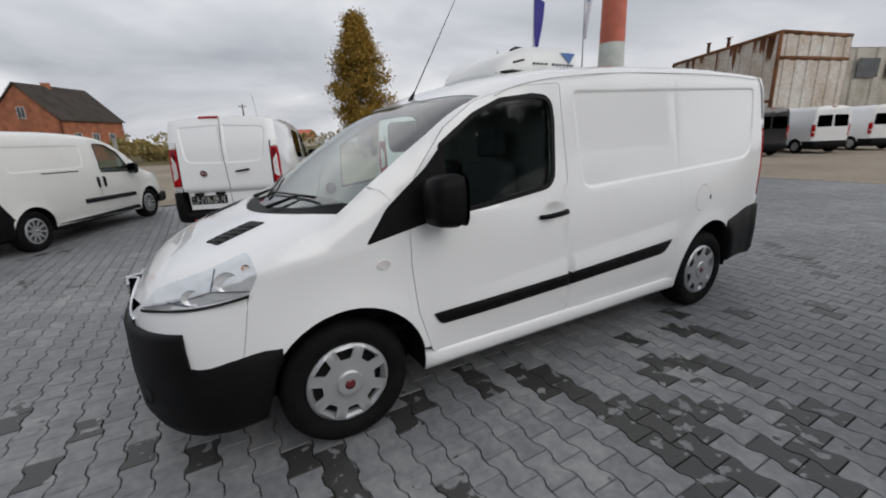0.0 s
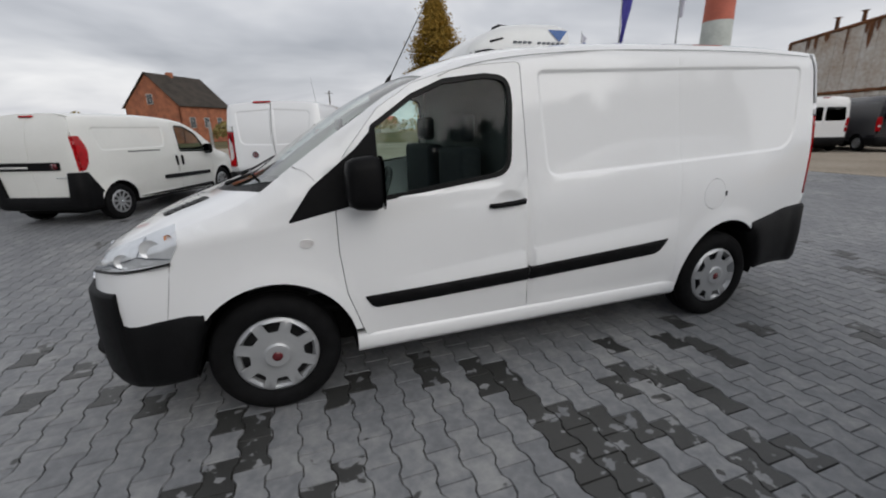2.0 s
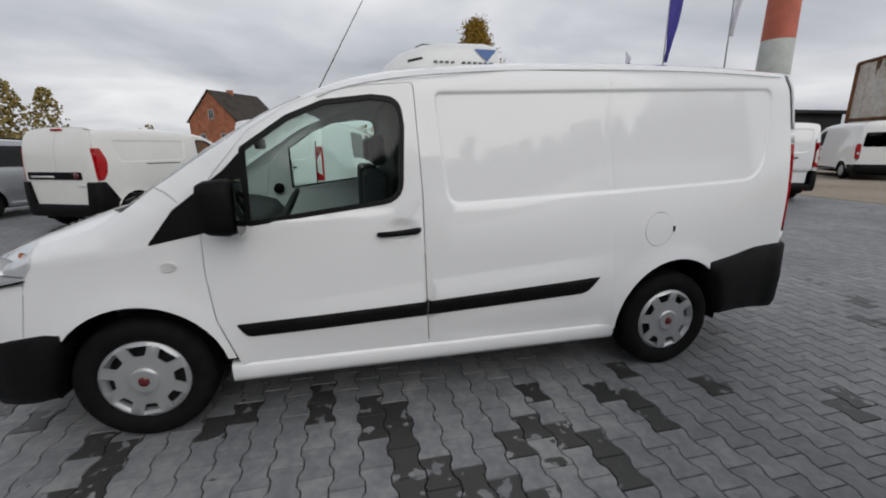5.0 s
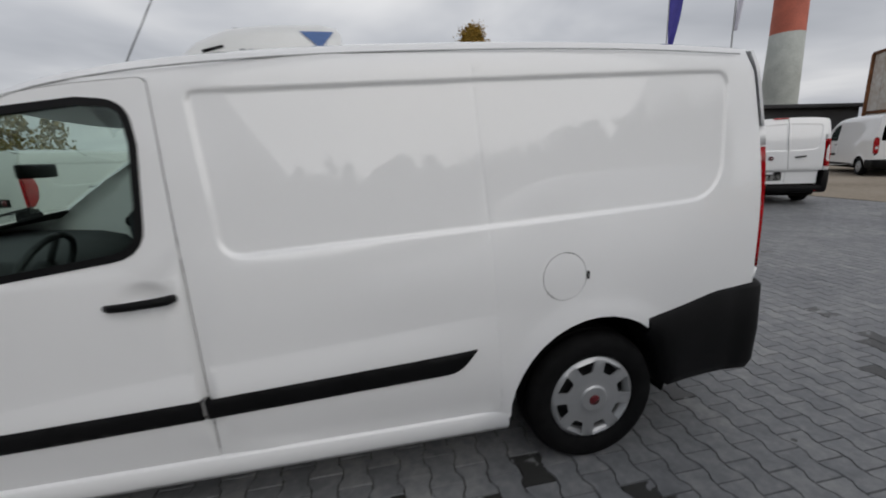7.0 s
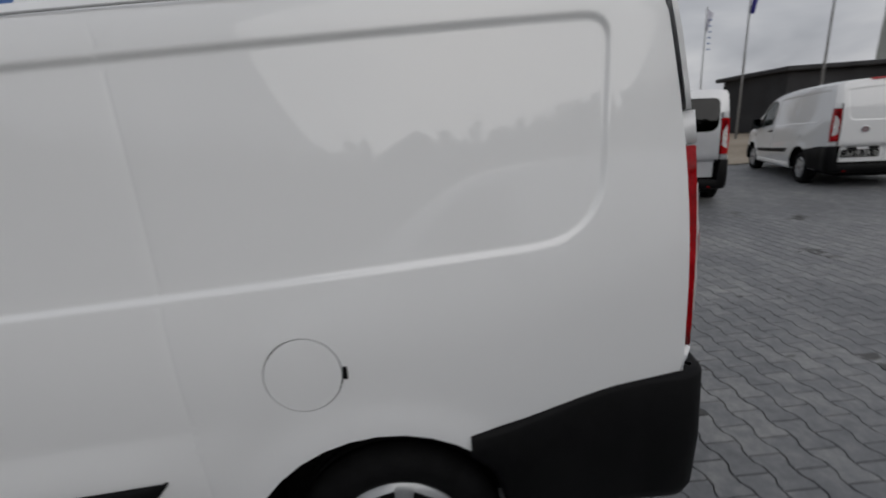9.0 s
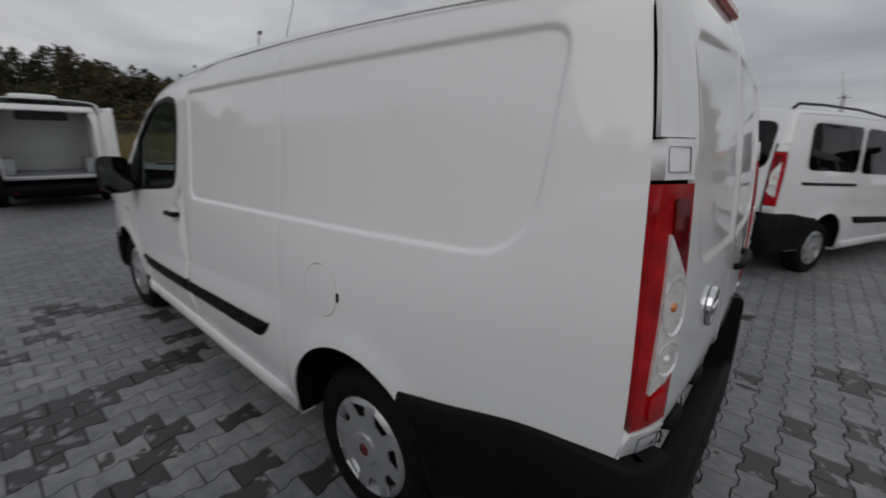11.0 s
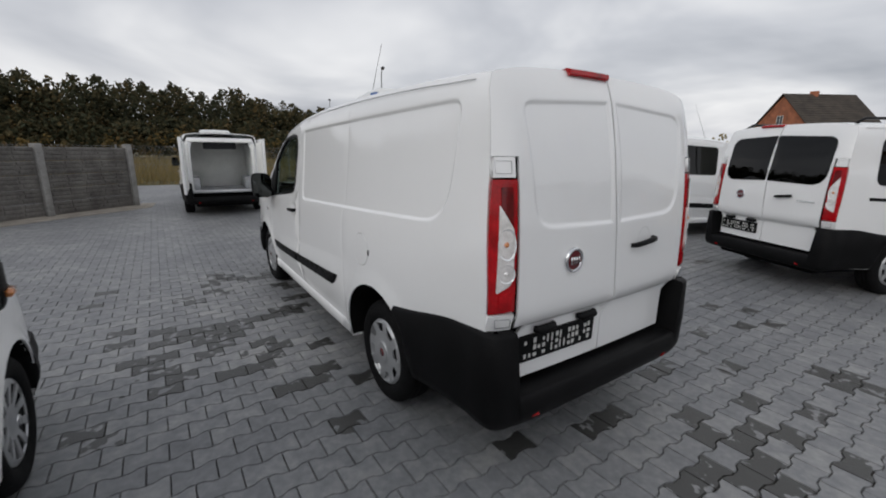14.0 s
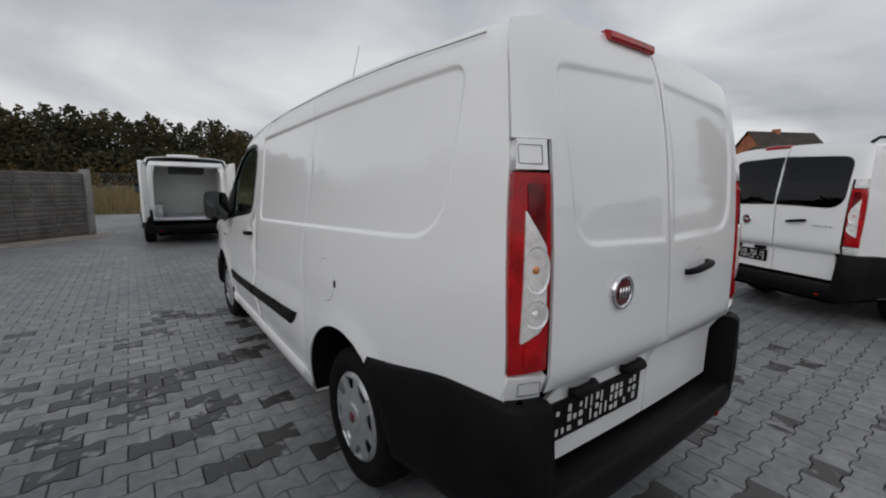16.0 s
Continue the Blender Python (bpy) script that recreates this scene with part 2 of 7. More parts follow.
def sheet(outline, holes, place, us, vs, toward, thick=0.0, loops=()):
    """A curved panel: a flat outline with holes, filled and laid onto a surface by place(u, v); thick goes inwards.
    toward: a way in which its outer side looks."""
    rings = [outline, *holes]
    pts, edges = [], []
    for ring in rings:
        n0 = len(pts)
        pts += list(ring)
        edges += [(n0 + i, n0 + (i + 1) % len(ring)) for i in range(len(ring))]
    g = np.array([(u, v) for u in us for v in vs], float).reshape(-1, 2)
    if loops:
        ring_pts = np.concatenate([np.asarray(l, float) for l in loops])
        if len(g):  # keep the plain grid clear of the fine rings
            near = np.array([np.min(np.abs(ring_pts - p).max(1)) for p in g])
            g = g[near > 0.02]
        g = np.concatenate([g, ring_pts])
    if len(g):
        keep = inside(outline, g) & (edge_distance(outline, g) > 0.006)
        for hole in holes:
            keep &= ~inside(hole, g) & (edge_distance(hole, g) > 0.006)
        pts += [tuple(p) for p in g[keep]]
    co, _, tris, *_ = geometry.delaunay_2d_cdt([Vector(p) for p in pts], edges, [], 0, 1e-5)
    co = np.array([tuple(c) for c in co])
    tri = np.array([t for t in tris], int)
    mid = co[tri].mean(1)
    ok = inside(outline, mid)
    for hole in holes:
        ok &= ~inside(hole, mid)
    tri = tri[ok]
    v = np.stack(place(co[:, 0], co[:, 1]), 1)
    nrm = np.cross(v[tri[:, 1]] - v[tri[:, 0]], v[tri[:, 2]] - v[tri[:, 0]])
    if (nrm.sum(0) * np.array(toward)).sum() < 0:
        tri, nrm = tri[:, ::-1], -nrm
    if not thick:
        return v, tri.tolist()
    vn = np.zeros_like(v)
    for k in range(3):
        np.add.at(vn, tri[:, k], nrm)
    vn /= np.maximum(np.linalg.norm(vn, axis=1), 1e-12)[:, None]
    n = len(v)
    count = {}
    for a, b, c in tri.tolist():
        for e in ((a, b), (b, c), (c, a)):
            count[e] = 1
    rim = [e for e in count if (e[1], e[0]) not in count]
    faces = tri.tolist() + (tri[:, ::-1] + n).tolist()
    # the rim has corners of its own, so that its edge shades crisp
    base, idx, extra = 2 * n, {}, []
    for a, b in rim:
        for i in (a, b):
            if i not in idx:
                idx[i] = base + len(extra)
                extra += [v[i], v[i] - vn[i] * thick]
        faces.append((idx[b], idx[a], idx[a] + 1, idx[b] + 1))
    return np.concatenate([v, v - vn * thick, np.array(extra).reshape(-1, 3)]), faces


def flipped(piece):
    """The mirror image across y = 0."""
    v, f = piece
    v = np.array(v, float) * (1, -1, 1)
    return v, [tuple(q)[::-1] for q in f]


def lathe(profile, steps=40, axis="y"):
    """A turned form from (radius, along) pairs round the y axis; open at both ends."""
    vs, fs = [], []
    n = len(profile)
    for i in range(steps):
        a = 2 * math.pi * i / steps
        for r, h in profile:
            vs.append((r * math.cos(a), h, r * math.sin(a)) if axis == "y" else (r * math.cos(a), r * math.sin(a), h))
    for i in range(steps):
        for j in range(n - 1):
            a, b = i * n + j, ((i + 1) % steps) * n + j
            fs.append((a, b, b + 1, a + 1) if axis == "y" else (a, a + 1, b + 1, b))
    return np.array(vs), fs


def box(lo, hi, r=0.01, seg=2):
    """A box with rounded edges."""
    bm = bmesh.new()
    bmesh.ops.create_cube(bm, size=1)
    for v in bm.verts:
        v.co = Vector([(a + b) / 2 + (b - a) * c for a, b, c in zip(lo, hi, v.co)])
    if r:
        bmesh.ops.bevel(bm, geom=list(bm.edges), offset=min(r, 0.45 * min(b - a for a, b in zip(lo, hi))), segments=seg, profile=0.6, affect="EDGES")
    return bm


def tube(pts, r, sides=8):
    """A round bar along points; r is one radius, or one for each point."""
    vs, fs, n = [], [], len(pts)
    pts = [Vector(p) for p in pts]
    for i, p in enumerate(pts):
        way = (pts[min(i + 1, n - 1)] - pts[max(i - 1, 0)]).normalized()
        a = way.orthogonal().normalized() if i == 0 else (a - way * a.dot(way)).normalized()
        b = way.cross(a)
        rad = r[i] if hasattr(r, "__len__") else r
        vs += [p + (a * math.cos(2 * math.pi * k / sides) + b * math.sin(2 * math.pi * k / sides)) * rad for k in range(sides)]
    for i in range(n - 1):
        for k in range(sides):
            k2 = (k + 1) % sides
            fs.append((i * sides + k, i * sides + k2, (i + 1) * sides + k2, (i + 1) * sides + k))
    fs += [tuple(range(sides))[::-1], tuple((n - 1) * sides + k for k in range(sides))]
    return vs, fs


def grid_mesh(rows, closed=False):
    """A skin over rows of points."""
    n = len(rows[0])
    vs = [p for row in rows for p in row]
    fs = []
    for i in range(len(rows) - 1):
        for j in range(n if closed else n - 1):
            k = (j + 1) % n
            fs.append((i * n + j, i * n + k, (i + 1) * n + k, (i + 1) * n + j))
    return vs, fs


def thing(name, label, category, group="", m=None):
    ob = new(name)
    ob.empty_display_size = 0.2
    if m is not None:
        ob.matrix_basis = m
    return tagged(ob, label, category, group)

# ---- vehicles: x runs from the front axle to the tail, y across (left side negative), z up ----
class Shell:
    """The outer form of a van: its width over (x, z), its top over (x, y) and its tail over (y, z)."""
    N = 2.8

    def __init__(s, top, crown, width, plan, tail_edge, tail, nose=-0.93, round_nose=0.5, lean=((0, 0), (3, 0)), tail_bow=(0.02, 0.07, 0.68), edge=0.91):
        s.top, s.crown, s.width, s.plan = curve(*top), curve(*crown), curve(*width), curve(*plan)
        s.tail_edge, s.tail, s.lean = curve(*tail_edge), curve(*tail), curve(*lean)
        s.nose, s.round_nose, s.bow_of, s.K = nose, round_nose, tail_bow, edge

    def base(s, x, z):
        d = np.clip((x - s.lean(z) - s.nose) / s.round_nose, 0.0, 1)
        pull = 0.034 * smooth01((x - 3.2) / 0.8) * smooth01((1.4 - z) / 0.5)
        return (s.width(z) * s.plan(x) - pull) * np.maximum(1 - (1 - d) ** 2.5, 0) ** (1 / 2.5)

    def half(s, x, z):
        x, z = np.asarray(x, float), np.asarray(z, float)
        zs = s.top(x) - s.crown(x)
        t = np.clip((z - zs) / s.crown(x), 0, 1)
        return s.base(x, np.minimum(z, zs)) * (1 - t ** s.N) ** (1 / s.N)

    def edge_z(s, x):
        return s.top(x) - s.crown(x) * (1 - (1 - s.K ** s.N) ** (1 / s.N))

    def edge_y(s, x):
        return s.K * s.base(x, s.top(x) - s.crown(x))

    def over(s, x, y):
        zs = s.top(x) - s.crown(x)
        t = np.clip(np.abs(y) / np.maximum(s.base(x, zs), 1e-4), 0, 1)
        return zs + s.crown(x) * (1 - t ** s.N) ** (1 / s.N)

    def bow(s, y):
        a, b, c = s.bow_of
        return a * (np.abs(y) / 0.8) ** 2 + b * np.clip((np.abs(y) - c) / 0.16, 0, 2) ** 2

    def side(s, off=0.0, relief=None):
        return lambda x, z: (x, -(s.half(x, z) + off + (relief(x, z) if relief else 0)), z)

    def roof(s, off=0.0):
        return lambda x, y: (x, y, s.over(x, y) + off)

    def rear(s, off=0.0, relief=None):
        return lambda y, z: (s.tail(z) - s.bow(y) + off + (relief(y, z) if relief else 0), y, z)


def pressed(poly, depth, run):
    """A panel pressed in by depth inside an outline, with a soft step that is run wide."""
    def f(u, v):
        p = np.stack([u, v], 1)
        return -depth * smooth01(edge_distance(poly, p) / run) * inside(poly, p)
    return f


def step_loops(poly, run):
    return [dense(grown(poly, -run * t), 0.016) for t in (-0.35, 0.02, 0.25, 0.5, 0.75, 1.0, 1.35)]


def arc(cx, cz, r, a0, a1, n=18):
    return [(cx + r * math.cos(radians(a0 + (a1 - a0) * i / n)), cz + r * math.sin(radians(a0 + (a1 - a0) * i / n))) for i in range(n + 1)]


def side_panel(shell, arches, bottom, nose_bottom=0.28):
    """The outline of a whole side, from the sill round both wheel arches, up the tail, along the roof and down the nose."""
    (fx, fz, fr), (rx, rz, rr) = arches
    out = []

    def cut(cx, cz, r, zb):
        a = math.degrees(math.asin(max(-1, min(1, (zb - cz) / r))))
        return arc(cx, cz, r, 180 - a, a)
    n0 = float(shell.nose + shell.lean(nose_bottom)) + 0.004
    out += [(n0, nose_bottom)]
    out += [(n0 + 0.02 * i * i / 4, nose_bottom) for i in range(1, 4)]
    out += cut(fx, fz, fr, nose_bottom)
    out += cut(rx, rz, rr, bottom)
    z1 = 1.0
    xe = float(shell.tail_edge(z1))
    top = xe
    for _ in range(30):
        top = float(shell.tail_edge(shell.edge_z(top)))
    zt = float(shell.edge_z(top))
    out += [(float(shell.tail_edge(z)), z) for z in np.linspace(bottom, zt, 16)]
    xs = np.concatenate([np.linspace(top, 1.2, 22)[1:], np.linspace(1.2, shell.nose + 0.25, 40)[1:], shell.nose + 0.25 * np.linspace(1, 0.22, 14)[1:] ** 2])
    out += [(float(x), float(shell.edge_z(x))) for x in xs]
    zl = out[-1][1]
    for z in np.linspace(zl, nose_bottom, 12)[1:-1]:
        out.append((float(shell.nose + shell.lean(z)) + 0.004, float(z)))
    return out


def top_outline(shell, x0, x1, n=24):
    """The outline of a stretch of the roof or bonnet between the curves x0(y) and x1(y)."""
    def corner(f, sgn):
        y = 0.5
        for _ in range(40):
            y = float(shell.edge_y(f(y)))
        return y * sgn
    a, b = corner(x0, 1), corner(x1, 1)
    out = [(float(x0(y)), float(y)) for y in np.linspace(a, -a, 17)]
    xa, xb = float(x0(a)), float(x1(b))
    out += [(float(x), -float(shell.edge_y(x))) for x in np.linspace(xa, xb, n)[1:-1]]
    out += [(float(x1(y)), float(y)) for y in np.linspace(-b, b, 17)]
    out += [(float(x), float(shell.edge_y(x))) for x in np.linspace(xb, xa, n)[1:-1]]
    return out


def ribbon(path, depth, round_top=0.02):
    """A bumper: a skin with thickness along (x, y, low, high) points, outer side to the right of the way it runs seen from above."""
    rows = []
    n = len(path)
    for i, (x, y, lo, hi) in enumerate(path):
        a, b = path[max(i - 1, 0)], path[min(i + 1, n - 1)]
        d = Vector((b[0] - a[0], b[1] - a[1], 0)).normalized()
        o = Vector((d.y, -d.x, 0))
        p = Vector((x, y, 0))
        h = max(hi - lo, 0.01)
        prof = [(-depth, hi - 0.004), (-0.03, hi), (-0.012, hi - 0.004), (0, hi - min(round_top, 0.2 * h)), (0.008, (lo + hi) / 2), (0, lo + min(0.07, 0.35 * h)), (-min(0.02, 0.2 * h), lo + min(0.02, 0.1 * h)), (-min(0.06, 0.5 * h), lo), (-depth, lo)]
        rows.append([p + o * u + Vector((0, 0, z)) for u, z in prof])
    vs, fs = grid_mesh(rows, closed=True)
    m = len(rows[0])
    fs += [tuple(range(m)), tuple((n - 1) * m + k for k in range(m))[::-1]]
    return vs, fs


def solid(name, piece, material, parent, label="", smooth=True):
    ob = put(name, mesh_from(name, *piece, material, smooth), parent, label)
    return ob


def weighted(ob, angle=35):
    """Crisp edges where a form turns sharply."""
    ob.data.set_sharp_from_angle(angle=radians(angle))
    return ob


WHEELS = {}


def wheel_meshes(style, r_tyre, r_rim):
    key = (style, r_tyre, r_rim)
    if key in WHEELS:
        return WHEELS[key]
    w = 0.21
    tyre = lathe([(r_rim - 0.004, 0.03), (r_rim + 0.004, 0.008), (r_rim + 0.02, -0.004), (r_rim + 0.5 * (r_tyre - r_rim), -0.014), (r_tyre - 0.03, -0.006),
                  (r_tyre - 0.010, 0.012), (r_tyre - 0.001, 0.035), (r_tyre, 0.06), (r_tyre - 0.008, 0.063), (r_tyre - 0.008, 0.072), (r_tyre, 0.075),
                  (r_tyre, 0.10), (r_tyre - 0.008, 0.103), (r_tyre - 0.008, 0.112), (r_tyre, 0.115), (r_tyre, 0.15), (r_tyre - 0.012, 0.19), (r_tyre - 0.05, w), (r_rim, w - 0.01)], 56)
    rim = joined(lathe([(r_rim, 0.012), (r_rim - 0.012, 0.02), (r_rim - 0.02, 0.09), (r_rim - 0.08, 0.10), (0.0, 0.06)], 40), lathe([(r_rim - 0.004, w - 0.012), (0.0, 0.15)], 32))
    circle = [(r_rim * math.cos(a), r_rim * math.sin(a)) for a in np.linspace(0, 2 * math.pi, 64, endpoint=False)]
    holes = []
    if style == "cap":
        dish, count, r0, r1, w0, w1 = curve((0, -0.013), (0.058, -0.014), (0.064, -0.012), (0.072, -0.004), (0.1, -0.003), (r_rim * 0.72, 0.0), (r_rim * 0.93, -0.006), (r_rim, 0.010)), 8, 0.64, 0.93, 0.18, 0.25
    else:
        dish, count, r0, r1, w0, w1 = curve((0, 0.012), (0.05, 0.014), (0.1, 0.006), (r_rim * 0.9, -0.002), (r_rim, 0.010)), 10, 0.40, 0.88, 0.13, 0.20
    for k in range(count):
        a = 2 * math.pi * (k + 0.5) / count
        holes.append(rounded([(r_rim * r * math.cos(a + s), r_rim * r * math.sin(a + s)) for r, s in ((r0, -w0), (r1, -w1), (r1, w1), (r0, w0))], 0.008, 3))
    rings = [[(r * math.cos(a), r * math.sin(a)) for a in np.linspace(0, 2 * math.pi, 40, endpoint=False)] for r in (0.02, 0.04, 0.057, 0.061, 0.065, 0.069, 0.073, 0.1, 0.12, r_rim * 0.66, r_rim * 0.96)]
    cap = sheet(circle, holes, lambda u, v: (u, dish(np.hypot(u, v)), v), [], [], (0, -1, 0), 0.008, rings)
    if style == "cap":  # the slanted bright floor of the slots
        cap = joined(cap, lathe([(r_rim * 0.95, 0.004), (r_rim * 0.85, 0.016), (r_rim * 0.84, 0.04)], 48))
    badge = lathe([(0.028, -0.0125), (0.026, -0.0165), (0.0, -0.017)], 28)
    WHEELS[key] = [mesh_from("tyre", *tyre, RUBBER), mesh_from("rim", *rim, STEEL), mesh_from("hubcap", *cap, HUBCAP), mesh_from("badge", *badge, BADGE_RED if style == "cap" else CHROME)]
    return WHEELS[key]


def add_wheel(parent, x, y, r_tyre=0.332, r_rim=0.213, style="cap", right=False, spin=10):
    """A wheel whose outer face stands at y."""
    tyre, rim, cap, badge = wheel_meshes(style, r_tyre, r_rim)
    wheel = put("wheel", rim, parent, m=pose(x, y, r_tyre - 0.004, 0, spin, 180 if right else 0))
    for name, me, label in (("tyre", tyre, "black rubber tyre"), ("hubcap", cap, "silver wheel cover with slots"), ("badge", badge, "")):
        put(name, me, wheel, label)
    return wheel


def wheel_well(shell, parent, cx, cz, r, right, depth=0.30):
    """The dark liner behind a wheel arch."""
    rows = [[(px, y, pz) for y in (-float(shell.half(px, max(pz, 0.3))) - 0.010, -float(shell.half(px, max(pz, 0.3))) + depth)] for px, pz in arc(cx, cz, r - 0.003, -9, 189, 26)]
    v, f = grid_mesh(rows)
    if right:
        v, f = flipped((v, f))
    solid("wheel_arch_liner", (v, f), UNDER, parent)


def lens_pieces(parent, shell, right, z0, z1, y0, y1):
    """A tall tail lamp on the corner of a van: red body with a clear slanted middle field and round bulbs behind it."""
    def lay(poly, off, thick, material, name, under, label=""):
        piece = sheet(dense(poly, 0.04), [], shell.rear(off), np.arange(-1, 0, 0.03), np.arange(0, 2, 0.05), (1, -0.3, 0), thick)
        return solid(name, flipped(piece) if right else piece, material, under, label)
    h = z1 - z0
    def ed(z):
        return -float(shell.half(shell.tail_edge(z), z)) - 0.004
    outer = [(ed(z), z) for z in np.linspace(z0, z1, 9)]
    body = [*outer, (y1 + 0.01, z1), (y1, z0 + 0.01)]
    lamp = lay(body, 0.012, 0.05, RED_LENS, "tail_light", parent, "tall red and clear tail lamp")
    clear = rounded([(ed(z0 + 0.80 * h) + 0.034, z0 + 0.825 * h), (y1 - 0.014, z0 + 0.645 * h), (y1 - 0.014, z0 + 0.27 * h), (y1 - 0.034, z0 + 0.22 * h), (ed(z0 + 0.2 * h) + 0.026, z0 + 0.165 * h)], [0.005, 0.008, 0.008, 0.01, 0.008])
    lay(clear, 0.020, 0.012, CLEAR_LENS, "reversing_lens", lamp, "clear ribbed lamp field")
    mid = (ed(z0 + 0.5 * h) + y1) / 2 + 0.012
    for cz, rad, tall in ((z0 + 0.535 * h, 0.040, 1.75), (z0 + 0.315 * h, 0.037, 1.15)):
        ring = [(mid + rad * math.cos(a), cz + rad * tall * math.sin(a)) for a in np.linspace(0, 2 * math.pi, 28, endpoint=False)]
        bowl = lambda u, v, cz=cz, rad=rad, tall=tall: -0.012 * np.sqrt(np.clip(1 - ((u - mid) / rad) ** 2 - ((v - cz) / (rad * tall)) ** 2, 0, 1)) + 0.0022 * np.sin(np.arctan2(v - cz, (u - mid) * tall) * 14)
        grid_u, grid_v = mid + np.arange(-0.95, 0.96, 0.09) * rad, cz + np.arange(-0.95, 0.96, 0.09) * rad * tall
        piece = sheet(ring, [], shell.rear(0.024, bowl), grid_u, grid_v, (1, -0.3, 0))
        solid("bulb_bowl", flipped(piece) if right else piece, REFLECT, lamp, "silver lamp reflector")
        bulb = lathe([(0.013, 0.0), (0.012, 0.006), (0.007, 0.011), (0.0, 0.012)], 14)
        x0 = float(shell.tail(cz) - shell.bow(mid)) + 0.014
        piece = ([(x0 + p[1], mid + p[0], cz + p[2]) for p in bulb[0]], [q[::-1] for q in bulb[1]])
        solid("bulb", flipped(piece) if right else piece, ORANGE if tall > 1.5 else CLEAR_LENS, lamp)
    low = rounded([(mid - 0.03, z0 + 0.04 * h), (y1 - 0.02, z0 + 0.04 * h), (y1 - 0.02, z0 + 0.17 * h), (mid - 0.03, z0 + 0.15 * h)], 0.01)
    lay(low, 0.018, 0.008, RED_LENS, "reflector", lamp)
    high = rounded([(mid - 0.02, z0 + 0.72 * h), (y1 - 0.015, z0 + 0.64 * h), (y1 - 0.015, z0 + 0.95 * h), (mid - 0.02, z0 + 0.95 * h)], 0.01)
    lay(high, 0.018, 0.008, DEEP_RED, "stop_lens", lamp)
    return lamp


def plate_bars(parent, place, y0, y1, z0, z1, rnd):
    """A dark plate holder with pale bars and blocks on it."""
    frame_poly = rounded([(y0, z0), (y1, z0), (y1, z1), (y0, z1)], 0.012)
    plate = solid("plate_holder", sheet(frame_poly, [], place(0.016), [], [], (1, 0, 0), 0.02), PLASTIC, parent, "black plate holder with pale bars")
    w, h = y1 - y0, z1 - z0
    cells = []
    for k in range(16):
        u = 0.05 + 0.057 * k
        tall = k in (5, 6, 8, 9)
        for v in ((0.16, 0.54) if tall else (0.14, 0.40, 0.66)):
            if rnd.random() < 0.22:
                continue
            cells.append((u, v, 0.016 if tall else rnd.uniform(0.022, 0.040), 0.30 if tall else rnd.uniform(0.12, 0.19)))
    for u, v, cw, ch in cells:
        p = [(y0 + w * u, z0 + h * v), (y0 + w * (u + cw), z0 + h * v), (y0 + w * (u + cw), z0 + h * (v + ch)), (y0 + w * u, z0 + h * (v + ch))]
        solid("pale_bar", sheet(p, [], place(0.019), [], [], (1, 0, 0), 0.003), PLATE_WHITE, plate)
    return plate


def handle_on(parent, pts, place_normal, material=PLASTIC):
    """A bow handle on a door: a bar on two feet."""
    a, b, o = Vector(pts[0]), Vector(pts[1]), Vector(place_normal)
    line = [a, a + o * 0.016 + (b - a) * 0.08, a + o * 0.026 + (b - a) * 0.3, a + o * 0.028 + (b - a) * 0.7, a + o * 0.022 + (b - a) * 0.92, b]
    return solid("door_handle", tube(line, [0.012, 0.014, 0.015, 0.016, 0.017, 0.014], 8), material, parent, "black door handle")


def mirror_on(parent, x, y, z, right, paint=None, size=1.0):
    """A door mirror: a rounded housing on a foot, its glass to the rear."""
    bm = bmesh.new()
    bmesh.ops.create_cube(bm, size=1)
    bmesh.ops.subdivide_edges(bm, edges=bm.edges[:], cuts=3, use_grid_fill=True)
    for v in bm.verts:
        d = v.co.copy()
        n = (abs(d.x * 2) ** 4 + abs(d.y * 2) ** 5 + abs(d.z * 2) ** 5) ** 0.2
        q = d / max(n, 1e-6) if n > 0 else d
        taper = 1.0 - 0.22 * (0.5 - q.x) * 0.6
        v.co = Vector((q.x * 0.17, q.y * 0.20 * taper, q.z * 0.27 * taper - 0.012 * q.y)) * size
    for v in bm.verts:
        v.co += Vector((x, y, z))
    if right:
        for v in bm.verts:
            v.co.y = -v.co.y
        bmesh.ops.reverse_faces(bm, faces=bm.faces[:])
    housing = part("door_mirror", bm, paint or PLASTIC, parent, "black door mirror" if not paint else "white door mirror")
    s = -1 if right else 1
    solid("mirror_glass", (lambda v, f: (v, f))([(x + 0.0865 * size, s * (y + 0.093 * size * math.copysign(abs(math.cos(a)) ** 0.5, math.cos(a))), z + 0.126 * size * math.copysign(abs(math.sin(a)) ** 0.5, math.sin(a))) for a in np.linspace(0, 2 * math.pi, 32, endpoint=False)], [tuple(range(32))]), MIRROR, housing)
    if paint:
        solid("mirror_lamp", tube([(x - 0.05 * size, s * (y - 0.098 * size), z - 0.05 * size), (x + 0.03 * size, s * (y - 0.104 * size), z - 0.05 * size)], 0.014, 6), ORANGE, housing, "small orange indicator")
    solid("mirror_foot", tube([(x - 0.02, s * (y + 0.06), z - 0.07), (x - 0.02, s * (y + 0.20), z - 0.10)], [0.035, 0.045], 8), PLASTIC, housing)
    return housing


def wiper(parent, a, b, c):
    solid("wiper", joined(tube([a, b], [0.012, 0.006], 6), tube([Vector(b) + (Vector(c) - Vector(b)) * t for t in (-0.5, 0, 0.5, 1)], 0.008, 6)), TRIM, parent, "black windscreen wiper")


